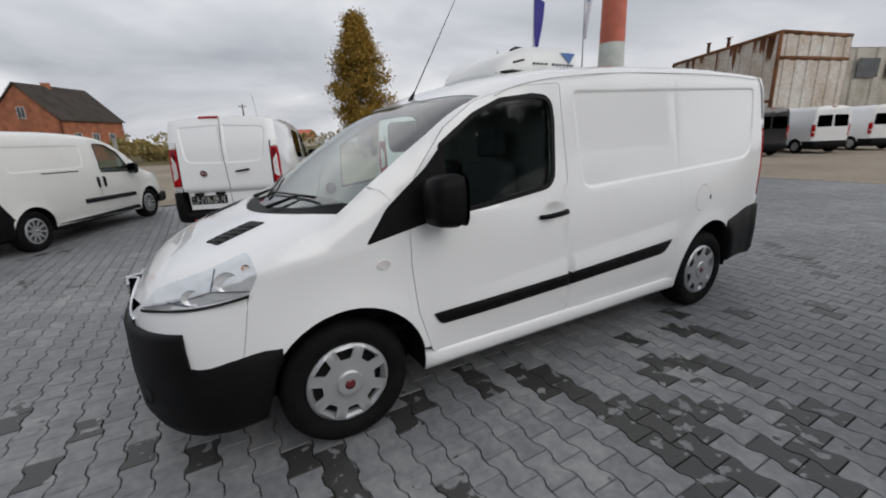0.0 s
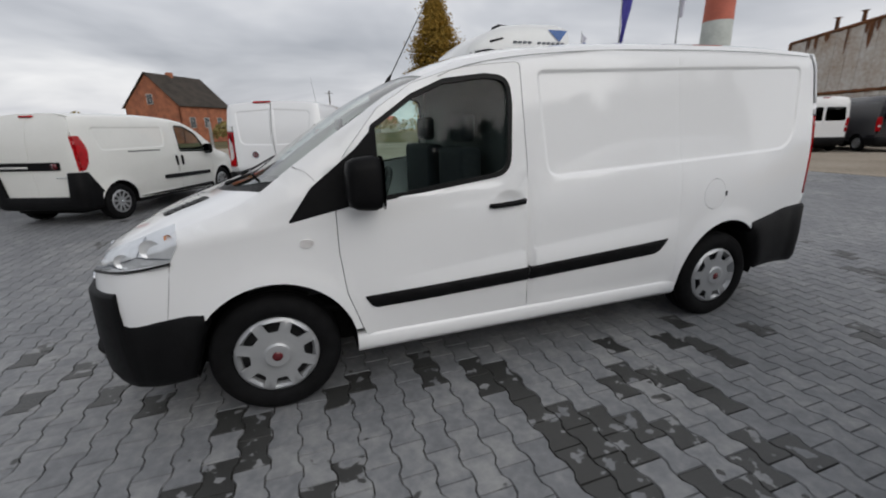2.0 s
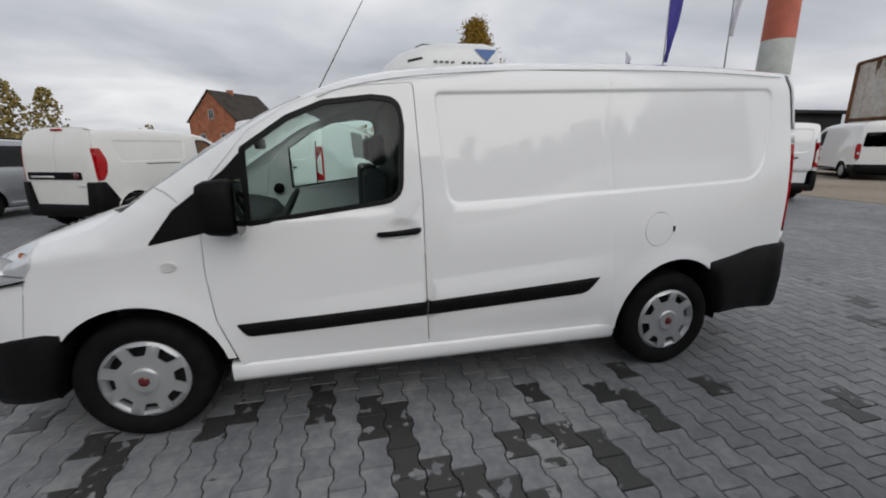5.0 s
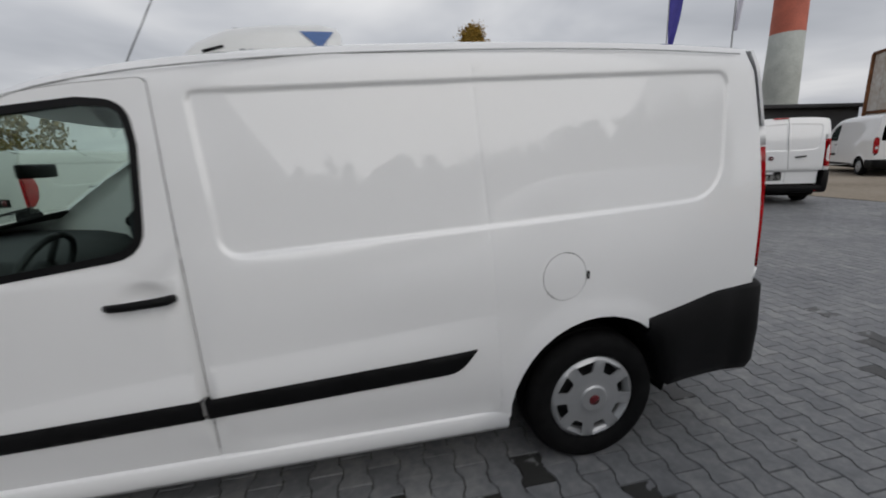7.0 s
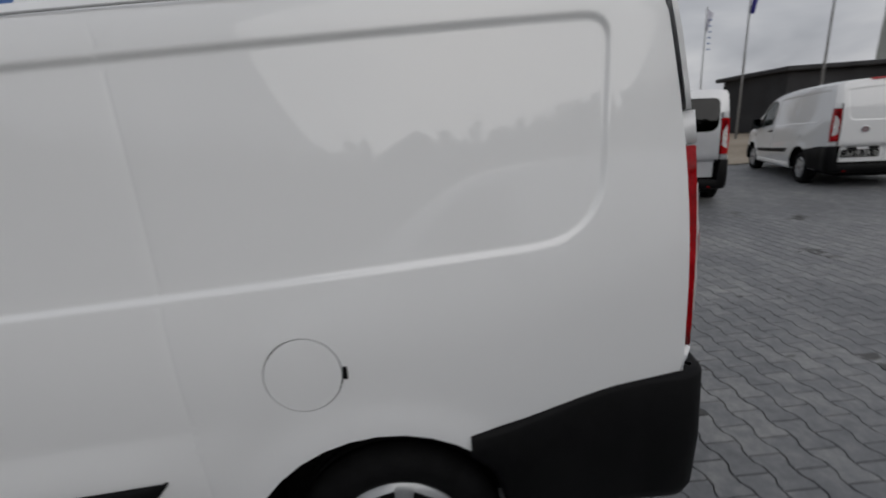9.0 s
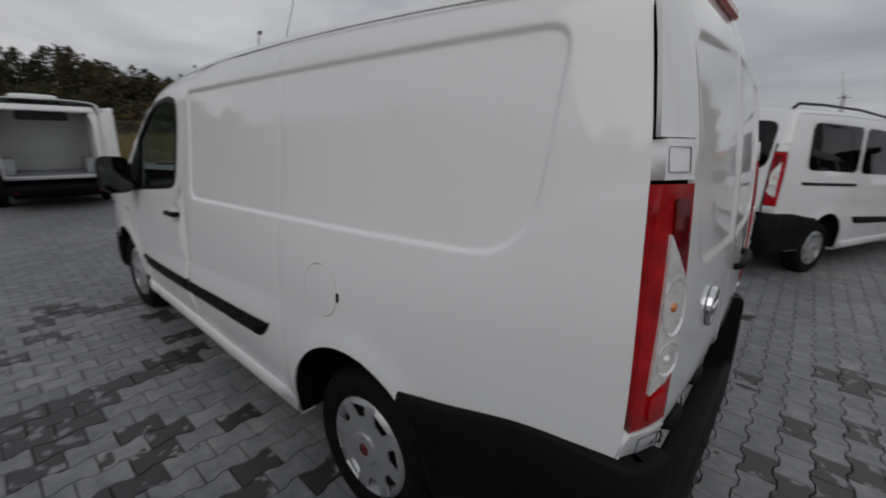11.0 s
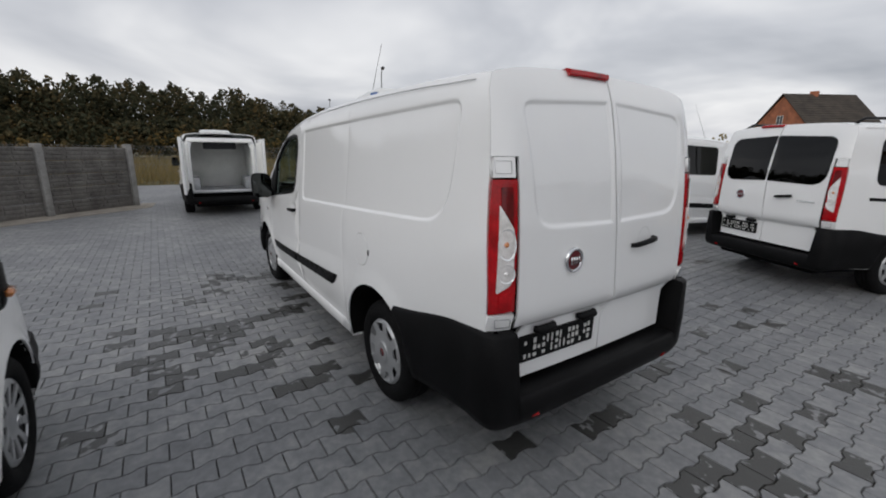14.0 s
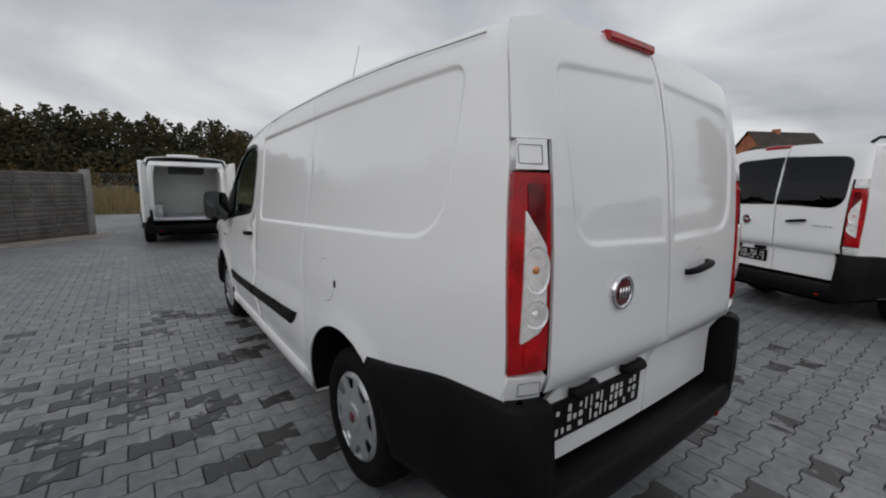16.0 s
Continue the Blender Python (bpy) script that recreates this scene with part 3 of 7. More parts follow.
PANEL_VAN = Shell(
    top=((-0.93, 0.60), (-0.905, 0.74), (-0.86, 0.84), (-0.75, 0.945), (-0.5, 1.06), (-0.25, 1.15), (-0.05, 1.225), (0.2, 1.40), (0.45, 1.565), (0.7, 1.705), (0.9, 1.785), (1.1, 1.858), (1.5, 1.930), (2.2, 1.976), (3.2, 1.995), (3.8, 1.985), (4.05, 1.966)),
    crown=((-0.93, 0.10), (-0.5, 0.15), (0.0, 0.16), (0.25, 0.17), (0.5, 0.16), (0.7, 0.12), (1.0, 0.10), (1.5, 0.115), (3.0, 0.115), (3.7, 0.11), (4.05, 0.085)),
    width=((0.2, 0.90), (0.34, 0.93), (0.5, 0.952), (0.7, 0.962), (0.95, 0.958), (1.1, 0.948), (1.25, 0.928), (1.5, 0.895), (1.75, 0.865), (1.95, 0.84)),
    plan=((-0.93, 0.89), (-0.5, 0.95), (0.0, 0.98), (0.5, 0.987), (1.5, 0.994), (2.6, 1.0), (3.4, 0.975), (3.8, 0.94), (4.05, 0.905)),
    tail_edge=((0.2, 4.045), (0.9, 4.04), (1.48, 4.005), (1.75, 3.965), (1.98, 3.92)),
    tail=((0.2, 4.06), (0.55, 4.06), (0.77, 4.065), (0.83, 4.11), (1.1, 4.105), (1.5, 4.075), (1.75, 4.03), (1.88, 3.995), (1.98, 3.95)), tail_bow=(0.02, 0.046, 0.68), edge=0.95,
    lean=((0.2, 0.03), (0.35, 0.0), (0.6, 0.0), (0.75, 0.02), (0.9, 0.12), (1.1, 0.30), (2.0, 0.9)))

RECESS = rounded([(1.53, 1.76), (3.80, 1.83), (3.765, 1.25), (1.59, 1.162)], [0.05, 0.08, 0.20, 0.09], 7)
FRONT_DOOR = rounded([(0.48, 0.352), (0.39, 0.64), (0.368, 0.87), (0.37, 1.07), (0.42, 1.33), (0.62, 1.565), (0.82, 1.69), (1.02, 1.752), (1.2, 1.780), (1.425, 1.80), (1.455, 1.25), (1.475, 0.352)], [0.03, 0, 0, 0, 0.05, 0, 0, 0, 0, 0.03, 0, 0.02], 4)
DOOR_GLASS = rounded([(0.585, 1.12), (0.585, 1.475), (0.80, 1.622), (0.98, 1.697), (1.21, 1.725), (1.345, 1.715), (1.36, 1.58), (1.34, 1.215)], [0.015, 0.01, 0, 0, 0, 0.07, 0, 0.09], 5)
FENDER_TRIM = rounded([(0.135, 1.035), (0.26, 1.20), (0.49, 1.375), (0.60, 1.49), (0.60, 1.118), (0.45, 1.098)], [0.02, 0, 0, 0, 0, 0])
X_GRID = np.concatenate([-0.93 + 0.45 * np.linspace(0.05, 1, 16) ** 2, np.arange(-0.42, 4.1, 0.085)])
Z_GRID = np.arange(0.3, 1.95, 0.075)


def screen_base(y):
    return -0.20 + 0.22 * (np.asarray(y) / 0.75) ** 2


def screen_top(y):
    return 0.78 + 0.07 * (np.asarray(y) / 0.7) ** 2


SKINS = {}


NOSE = {}


def panel_van(name, label, m, paint=PAINT, group="parked vans", glazed_rear=False, side_glass=False, roof_rails=False, cooler=False, open_rear=False, cab=True, badge_bars=False, arch_wheel="cap"):
    """A mid-size panel van with black bumpers; glazed, with a cooling unit or with open rear doors as asked."""
    s = PANEL_VAN
    rnd = random.Random(7)
    van = thing(name, label, "van", group, m)
    arches = ((0.02, 0.34, 0.405), (3.10, 0.36, 0.415))
    outline = side_panel(s, arches, 0.335, 0.42)
    fold = curve((0.3, 0.645), (0.45, 0.66), (1.46, 0.76), (2.3, 0.825), (3.0, 0.87))
    folds = [[(float(x), float(fold(x)) + d) for x in np.arange(0.42, 2.85, 0.03)] for d in (-0.11, -0.06, -0.02, -0.005, 0.005, 0.02)]
    folds += [[(float(x), 0.96 + 0.13 * (float(x) + 0.35) + d) for x in np.arange(-0.36, 1.3, 0.03)] for d in (-0.05, -0.02, 0.0, 0.02, 0.05)]
    press = None if side_glass else pressed(RECESS, 0.009, 0.019)
    def relief(x, z):
        d = np.minimum(np.hypot(x - 0.02, z - 0.34) - 0.405, np.hypot(x - 3.10, z - 0.36) - 0.415)
        flare = 0.016 * smooth01(1 - d / 0.11)
        belt = 0.005 * smooth01((1.165 + 0.025 * (x - 1.4) - z) / 0.025) * smooth01((z - 0.75) / 0.3) * smooth01((x - 0.6) / 0.3) * smooth01((3.3 - x) / 0.5)
        belt = belt + 0.017 * np.clip((fold(x) - z) / 0.11, 0, 1) * smooth01((z - 0.42) / 0.16) * smooth01((x - 0.40) / 0.5) * smooth01((2.85 - x) / 0.5)
        crease = 0.96 + 0.13 * (x + 0.35)
        belt = belt + 0.007 * np.exp(-np.abs(z - crease) / 0.035) * smooth01((x + 0.42) / 0.2) * smooth01((1.3 - x) / 1.0)
        weld = 0 if side_glass else -0.0022 * np.exp(-((x - np.interp(z, (0.44, 1.23, 1.80), (2.635, 2.605, 2.565))) / 0.005) ** 2) * (z > 0.4)
        cup = -0.020 * smooth01(1.2 - np.hypot((x - 1.335) / 0.085, (z - 1.055) / 0.06)) * (x < 1.44)
        return flare + belt + weld + cup + (press(x, z) if press else 0)
    cup_loops = [[(1.335 + 0.085 * k * math.cos(a), 1.055 + 0.06 * k * math.sin(a)) for a in np.linspace(0, 2 * math.pi, 25)] for k in (0.25, 0.5, 0.75, 0.95, 1.15)]
    door_hole = grown(FRONT_DOOR, 0.004)
    flap = [(2.93 + 0.10 * math.cos(a), 0.975 + 0.103 * math.sin(a)) for a in np.linspace(0, 2 * math.pi, 36, endpoint=False)]
    flap_hole = grown(flap, 0.003)
    seam = [[(float(np.interp(z, (0.44, 1.23, 1.80), (2.635, 2.605, 2.565))) + d, float(z)) for z in np.arange(0.42, 1.85, 0.035)] for d in (-0.011, -0.005, 0.0, 0.005, 0.011)]
    panes = []
    if side_glass:
        panes = [rounded([(1.60, 1.22), (1.56, 1.73), (2.42, 1.77), (2.50, 1.25)], 0.08, 5), rounded([(2.62, 1.26), (2.54, 1.775), (3.62, 1.80), (3.66, 1.30)], 0.09, 5)]
    if side_glass == "one":
        panes = panes[:1]
    wells = [arc(0.02, 0.34, 0.405 + d, -20, 200, 30) for d in (0.02, 0.05, 0.08, 0.11)] + [arc(3.10, 0.36, 0.415 + d, -20, 200, 30) for d in (0.02, 0.05, 0.08, 0.11)]
    for right in (False, True):
        fl = flipped if right else (lambda p: p)
        sgn = 1 if right else -1
        holes = [door_hole] + (panes if side_glass else []) + ([] if right else [flap_hole])
        if (side_glass, right) not in SKINS:
            SKINS[side_glass, right] = sheet(outline, holes, s.side(0, relief), X_GRID, Z_GRID, (0, -1, 0), 0.02, wells + folds + ([] if side_glass else seam) + (step_loops(RECESS, 0.019) if press else []))
        side = solid("side_panel", fl(SKINS[side_glass, right]), paint, van, "white pressed steel side")
        door = solid("front_door", fl(sheet(FRONT_DOOR, [DOOR_GLASS], s.side(0, relief), X_GRID, Z_GRID, (0, -1, 0), 0.03, folds + cup_loops)), paint, van)
        solid("door_glass", fl(sheet(grown(DOOR_GLASS, 0.001), [], s.side(-0.012), np.arange(0.5, 1.5, 0.1), np.arange(1.1, 1.8, 0.1), (0, -1, 0))), CAB_GLASS, door, "faintly green door window")
        seal = sheet(grown(DOOR_GLASS, 0.014), [grown(DOOR_GLASS, -0.012)], s.side(0.004), [], [], (0, -1, 0), 0.02)
        solid("window_seal", fl(seal), TRIM, door)
        solid("quarter_trim", fl(sheet(FENDER_TRIM, [], s.side(0.007), np.arange(0.1, 0.7, 0.06), np.arange(1, 1.5, 0.06), (0, -1, 0), 0.012)), PLASTIC, door, "black plastic corner trim")
        y = float(s.half(1.31, 1.04)) + 0.008
        handle_on(door, [(1.21, sgn * y, 1.035), (1.43, sgn * y, 1.05)], (0, sgn, 0))
        strip_a = rounded([(0.472, 0.606), (1.460, 0.6485), (1.460, 0.5665), (0.52, 0.532)], [0.02, 0.004, 0.004, 0.03])
        strip_b = rounded([(1.469, 0.6495), (2.535, 0.708), (2.45, 0.612), (1.469, 0.5675)], [0.004, 0.015, 0.05, 0.004])
        for poly, under in ((strip_a, door), (strip_b, side)):
            solid("rub_strip", fl(sheet(dense(poly, 0.08), [], s.side(0.016, lambda u, v, q=poly: relief(u, v) - 0.010 * smooth01(1 - edge_distance(q, np.stack([u, v], 1)) / 0.012)), np.arange(0.4, 2.6, 0.05), np.arange(0.5, 0.75, 0.012), (0, -1, 0), 0.03)), PLASTIC, under, "black plastic rub strip")
        mirror_on(door, 0.50, -1.06, 1.22, right)
        # thin grey strip draws the gutter's shadow; no groove is modelled
        gx = np.linspace(0.95, 3.86, 40)
        gutter = [(float(x), float(s.edge_z(x)) - 0.034) for x in gx] + [(float(x), float(s.edge_z(x)) - 0.030) for x in gx[::-1]]
        solid("roof_gutter", fl(sheet(gutter, [], s.side(0.0008), [], [], (0, -1, 0), 0.004)), GUTTER_SHADE, side, "grey strip painted as shade in the roof gutter")
        if not right:
            fuel = solid("fuel_flap", sheet(flap, [], s.side(0.001, relief), np.arange(2.8, 3.1, 0.03), np.arange(0.8, 1.1, 0.03), (0, -1, 0), 0.01), paint, van)
            solid("flap_lock", sheet(rounded([(3.033, 0.955), (3.045, 0.955), (3.045, 0.99), (3.033, 0.99)], 0.004), [], s.side(0.005, relief), [], [], (0, -1, 0), 0.008), TRIM, fuel)
        ind = [(0.212 + 0.034 * math.cos(a), 0.93 + 0.022 * math.sin(a)) for a in np.linspace(0, 2 * math.pi, 20, endpoint=False)]
        solid("side_repeater", fl(sheet(ind, [], s.side(0.010), [], [], (0, -1, 0), 0.012)), CLEAR_LENS, van, "small clear side indicator")
        if side_glass is True:
            rail = [(2.6, 1.085), (3.72, 1.12), (3.72, 1.155), (2.6, 1.12)]
            solid("slide_rail", fl(sheet(dense(rail, 0.1), [], s.side(0.006, relief), [], [], (0, -1, 0), 0.012)), TRIM, side, "dark sliding-door rail")
        for pane in panes:
            solid("side_window", fl(sheet(grown(pane, 0.012), [], s.side(0.005), np.arange(1.5, 3.8, 0.1), np.arange(1.2, 1.9, 0.1), (0, -1, 0), 0.006)), TINT_GLASS, side, "dark tinted side window")
        wheel_well(s, van, 0.02, 0.34, 0.405, right)
        wheel_well(s, van, 3.10, 0.36, 0.415, right)
        for ax in (0.0, 3.122):
            add_wheel(van, ax, sgn * 0.90, right=right, spin=8 if ax else 20, style=arch_wheel)
        rows = []
        for x in np.linspace(0.422, 2.678, 14):
            y = float(s.half(x, 0.36))
            rows.append([(x, -y + 0.03, 0.385), (x, -y - 0.003, 0.375), (x, -y - 0.014, 0.36), (x, -y - 0.012, 0.30), (x, -y + 0.004, 0.272), (x, -y + 0.08, 0.272)])
        v, f = grid_mesh(rows, closed=True)
        f += [tuple(range(6)), tuple(13 * 6 + k for k in range(6))[::-1]]
        solid("sill", fl((v, [q[::-1] for q in f])), paint, van)
        # headlamp
        pts = [(x, float(s.edge_z(x)) + 0.022 + 0.02 * (x + 0.75)) for x in np.linspace(-0.36, -0.74, 9)]
        lamp_poly = rounded(pts + [(-0.815, 0.822), (-0.60, 0.862), (-0.392, 0.902), (-0.345, 0.985)], [0.02] + [0.004] * 8 + [0.008, 0, 0.012, 0.014], 3)
        lx, lz = -0.82 + 0.5 * np.linspace(0, 1, 40), np.arange(0.82, 1.12, 0.011)
        def facet(u, v):
            saw = lambda q: np.abs((q % 1.0) - 0.5) * 2
            return 0.007 * saw(u * 9.0 + v * 3.0) * saw(v * 14.0 - u * 4.0) + 0.003 * saw(u * 31.0)
        lamp = solid("headlight", fl(sheet(lamp_poly, [], s.side(0.003, facet), lx, lz, (-0.5, -1, 0), 0.004)), REFLECT, van, "clear headlamp with bright reflectors")
        solid("lamp_cover", fl(sheet(grown(lamp_poly, 0.001), [], s.side(0.017), lx, lz, (-0.5, -1, 0))), glass("lamp_glass", (0.95, 0.96, 0.97), 0.05) if "lamp_glass" not in bpy.data.materials else bpy.data.materials["lamp_glass"], lamp)
        for cx, cz, rad, mt in ((-0.465, 0.965, 0.044, REFLECT), (-0.605, 0.905, 0.034, REFLECT), (-0.385, 1.012, 0.016, ORANGE)):
            yy = float(s.half(cx, cz))
            bowl = lathe([(rad, -0.006), (rad * 0.8, 0.006), (rad * 0.4, 0.016), (0.006, 0.018)], 20)
            v = [(p[0] + cx, -yy - 0.010 + p[1] * 0.5, p[2] + cz) for p in bowl[0]]
            solid("lamp_bowl", fl((v, bowl[1])), mt, lamp)
        # grey strips paint the dark reflections between the lamp's facets
        for (xa, za), (xb, zb) in (((-0.80, 0.832), (-0.53, 0.925)), ((-0.53, 0.925), (-0.39, 0.915)), ((-0.53, 0.925), (-0.50, 1.0)), ((-0.70, 0.875), (-0.62, 0.865))):
            dark_line = [(xa, za), (xb, zb), (xb + 0.003, zb + 0.006), (xa + 0.003, za + 0.006)]
            solid("reflector_edge", fl(sheet(dense(dark_line, 0.04), [], s.side(0.012), [], [], (-0.5, -1, 0), 0.004)), GREY_MARK, lamp)
        brow = [(-0.815, 0.814), (-0.60, 0.854), (-0.392, 0.893), (-0.392, 0.903), (-0.60, 0.864), (-0.815, 0.824)]
        solid("lamp_lip", fl(sheet(dense(brow, 0.04), [], s.side(0.018), [], [], (-0.5, -1, 0), 0.016)), TRIM, lamp)
        for line in ([(-0.395, 0.892), (-0.42, 0.76), (-0.455, 0.60)], [(0.285, 1.232), (0.235, 1.285), (0.185, float(s.edge_z(0.185)) - 0.004)]):
            strip = [(x - 0.001, z) for x, z in line] + [(x + 0.001, z) for x, z in line[::-1]]
            solid("panel_seam", fl(sheet(strip, [], s.side(0.0012, relief), [], [], (0, -1, 0), 0.004)), SATIN, side)
        # tail corner
        if not open_rear:
            lens_pieces(van, s, right, 0.885, 1.478, -0.88, -0.725)
            def ed(z):
                return -float(s.half(s.tail_edge(z), z)) - 0.003
            for z0, z1 in ((1.487, 1.572), (0.80, 0.876)):
                cover = [(ed(z0), z0), (ed(z1), z1), (-0.725, z1), (-0.725, z0)]
                c = solid("hinge_cover", fl(sheet(dense(cover, 0.05), [], s.rear(0.014), np.arange(-1, -0.6, 0.03), [], (1, -0.3, 0), 0.05)), paint, van)
                lid = rounded([(-0.812, z0 + 0.016), (-0.812, z1 - 0.016), (-0.742, z1 - 0.016), (-0.742, z0 + 0.016)], 0.006)
                solid("hinge_lid", fl(sheet(dense(lid, 0.03), [grown(lid, -0.0012)], s.rear(0.0142), [], [], (1, -0.3, 0), 0.004)), GREY_MARK, c)
    # roof, bonnet, windscreen
    solid("roof", sheet(top_outline(s, screen_top, lambda y: 3.945 - s.bow(y) * 0.6), [], s.roof(), np.arange(0.8, 4.0, 0.1), np.arange(-0.8, 0.81, 0.08), (0, 0, 1), 0.02), paint, van, "white steel roof")
    hood_front = lambda y: -0.90 + 0.10 * (np.asarray(y) / 0.6) ** 2
    solid("bonnet", sheet(top_outline(s, hood_front, lambda y: screen_base(y) - 0.075), [], s.roof(), np.arange(-0.9, 0.1, 0.06), np.arange(-0.8, 0.81, 0.06), (0, 0, 1), 0.02), paint, van, "white bonnet")
    solid("cowl", sheet(top_outline(s, lambda y: screen_base(y) - 0.07, lambda y: screen_base(y) + 0.005, 4), [], s.roof(-0.012), [], np.arange(-0.8, 0.81, 0.06), (0, 0, 1), 0.01), PLASTIC, van, "black windscreen cowl")
    for sg in (-1, 1):
        vent = rounded([(-0.52, sg * 0.40), (-0.30, sg * 0.40), (-0.245, sg * 0.56), (-0.47, sg * 0.56)], 0.02)
        vent = vent if sg > 0 else vent[::-1]
        grill = solid("bonnet_vent", sheet(dense(vent, 0.04), [], s.roof(0.003), np.arange(-0.6, 0, 0.04), np.arange(-0.6, 0.6, 0.04), (0, 0, 1), 0.01), PLASTIC, van, "black mesh air intake")
        for k in range(5):
            t0 = (k + 0.5) / 6
            a, b = (-0.52 + 0.22 * t0, sg * 0.41), (-0.47 + 0.225 * t0, sg * 0.55)
            pa, pb = [(p[0], p[1], float(s.over(p[0], p[1])) + 0.004) for p in (a, b)]
            solid("slat", tube([pa, pb], 0.004, 5), TRIM, grill)
    solid("windscreen", sheet(top_outline(s, screen_base, screen_top), [], s.roof(-0.004), np.arange(-0.2, 0.9, 0.08), np.arange(-0.8, 0.81, 0.08), (-0.5, 0, 1)), SCREEN_GLASS, van, "clear windscreen with a green cast")
    for ya, yb, yc in ((-0.30, -0.40, 0.10), (0.30, 0.24, 0.62)):
        p = [Vector((float(screen_base(y)) + dx, y, float(s.over(float(screen_base(y)) + dx, y)) + 0.012)) for y, dx in ((ya, -0.03), (yb, 0.10), (yc, 0.10))]
        wiper(van, *p)
    # nose
    def nose_x(y, zc):
        key = (round(abs(float(y)), 5), round(float(zc), 5))
        if key in NOSE:
            return NOSE[key]
        lo, hi = s.nose, -0.3
        for _ in range(16):
            md = (lo + hi) / 2
            if float(s.half(md, zc)) < abs(y):
                lo = md
            else:
                hi = md
        NOSE[key] = lo
        return lo
    ys = np.linspace(-0.50, 0.50, 23)
    back_rows = [[(nose_x(y, z) - 0.003, y, z) for z in np.linspace(0.69, 0.83 - 0.08 * (y / 0.5) ** 2, 5)] for y in ys]
    grille = solid("grille", (lambda v, f: (v, [q[::-1] for q in f]))(*grid_mesh(back_rows)), TRIM, van, "black front grille")
    for k, zc in enumerate((0.72, 0.748, 0.776, 0.804)):
        w = 0.5 * math.sqrt(max(0.05, (0.83 - zc) / 0.08)) if zc > 0.77 else 0.49
        rows = []
        for y in np.linspace(-min(0.49, w), min(0.49, w), 19):
            x = nose_x(y, zc)
            rows.append([(x - 0.006, y, zc - 0.007), (x - 0.010, y, zc), (x - 0.006, y, zc + 0.007), (x + 0.01, y, zc + 0.007), (x + 0.01, y, zc - 0.007)])
        solid("grille_bar", grid_mesh(rows, closed=True), SATIN, grille, "dark grille bar")
    rim = [Vector((nose_x(y, 0.83 - 0.08 * (y / 0.5) ** 2) - 0.002, y, 0.832 - 0.08 * (y / 0.5) ** 2)) for y in ys]
    solid("grille_rim", tube(rim, 0.008, 6), CHROME, grille, "chrome grille rim")
    badge = lathe([(0.045, -0.002), (0.045, -0.012), (0.036, -0.014), (0.0, -0.017)], 28)
    solid("nose_badge", ([(p[1] - 0.918, p[0], p[2] + 0.79) for p in badge[0]], [q[::-1] for q in badge[1]]), CHROME, van, "round chrome badge")
    front = []
    for i in range(121):
        u = -1 + 2 * i / 120
        a = abs(u)
        if a > 0.72:
            x = -0.292 - (1 - a) / 0.28 * 0.348
            y = float(s.half(x, 0.5)) + 0.012 + 0.013 * float(smooth01((a - 0.74) / 0.16))
        else:
            t = a / 0.72
            x0 = s.nose + (s.round_nose - 0.21) * (1 - math.cos(t * math.pi / 2)) ** 1.15
            x, y = x0 - 0.018, float(s.half(max(x0, s.nose + 0.0005), 0.5)) + 0.010
        hi = 0.60 + 0.045 * (a - 0.715) / 0.285 if a > 0.715 else 0.705 + 0.05 * a / 0.7
        lo = 0.235 + 0.05 * smooth01((a - 0.7) / 0.3)
        if x > -0.385:
            lo = max(lo, 0.34 + math.sqrt(max(0.0, 0.378 ** 2 - (x - 0.02) ** 2)))
        front.append((x, math.copysign(y, u), lo, hi))
    front[60] = (front[60][0] - 0.004, 0.0, front[60][2], front[60][3])
    bumper = weighted(solid("front_bumper", ribbon(front[::-1], 0.10), PLASTIC, van, "black plastic front bumper"), 50)
    for sg in (-1, 1):
        cup_x = nose_x(0.585, 0.50) + 0.022
        turn = Matrix.Rotation(radians(sg * 38), 3, "Z")
        fog = lathe([(0.064, -0.004), (0.060, -0.008), (0.054, 0.002), (0.050, 0.02)], 24)
        cup = solid("fog_recess", ([tuple(Vector((cup_x, sg * 0.60, 0.42)) + turn @ Vector((p[1], p[0], p[2]))) for p in fog[0]], fog[1]), SATIN, bumper, "dark fog lamp surround")
        lens = lathe([(0.050, 0.010), (0.03, 0.004), (0.0, 0.002)], 24)
        solid("fog_lens", ([tuple(Vector((cup_x, sg * 0.60, 0.42)) + turn @ Vector((p[1], p[0], p[2]))) for p in lens[0]], lens[1]), MIRROR, cup, "dark glass fog lamp")
    # tail: doors
    def low_fold(y, z):
        return -0.012 * smooth01((0.80 - z) / 0.03)
    def ed(z):
        return -float(s.half(s.tail_edge(z), z)) - 0.0005
    top_y = np.linspace(float(s.edge_y(3.92)), 0.07, 10)
    def tz(y):
        return float(s.over(3.925 - float(s.bow(y)) * 0.5, y)) - 0.004
    zt = float(s.edge_z(3.92))
    left = [(-0.008, 0.50), (-0.008, 0.80), (0.009, 0.835), (-0.019, 1.22), (-0.039, 1.5), (-0.033, tz(0.033))]
    left += [(-float(y), tz(float(y))) for y in top_y[::-1]]
    left += [(ed(z) - 0.011, z) for z in np.linspace(zt - 0.01, 1.575, 6)] + [(-0.698, 1.575), (-0.698, 0.80), (-0.645, 0.80), (-0.645, 0.50)]
    rightp = [(0.0, 0.50), (0.0, 0.797), (0.021, 0.832), (-0.007, 1.22), (-0.027, 1.5), (-0.021, tz(0.021))]
    rightp += [(float(y), tz(float(y))) for y in top_y[::-1]]
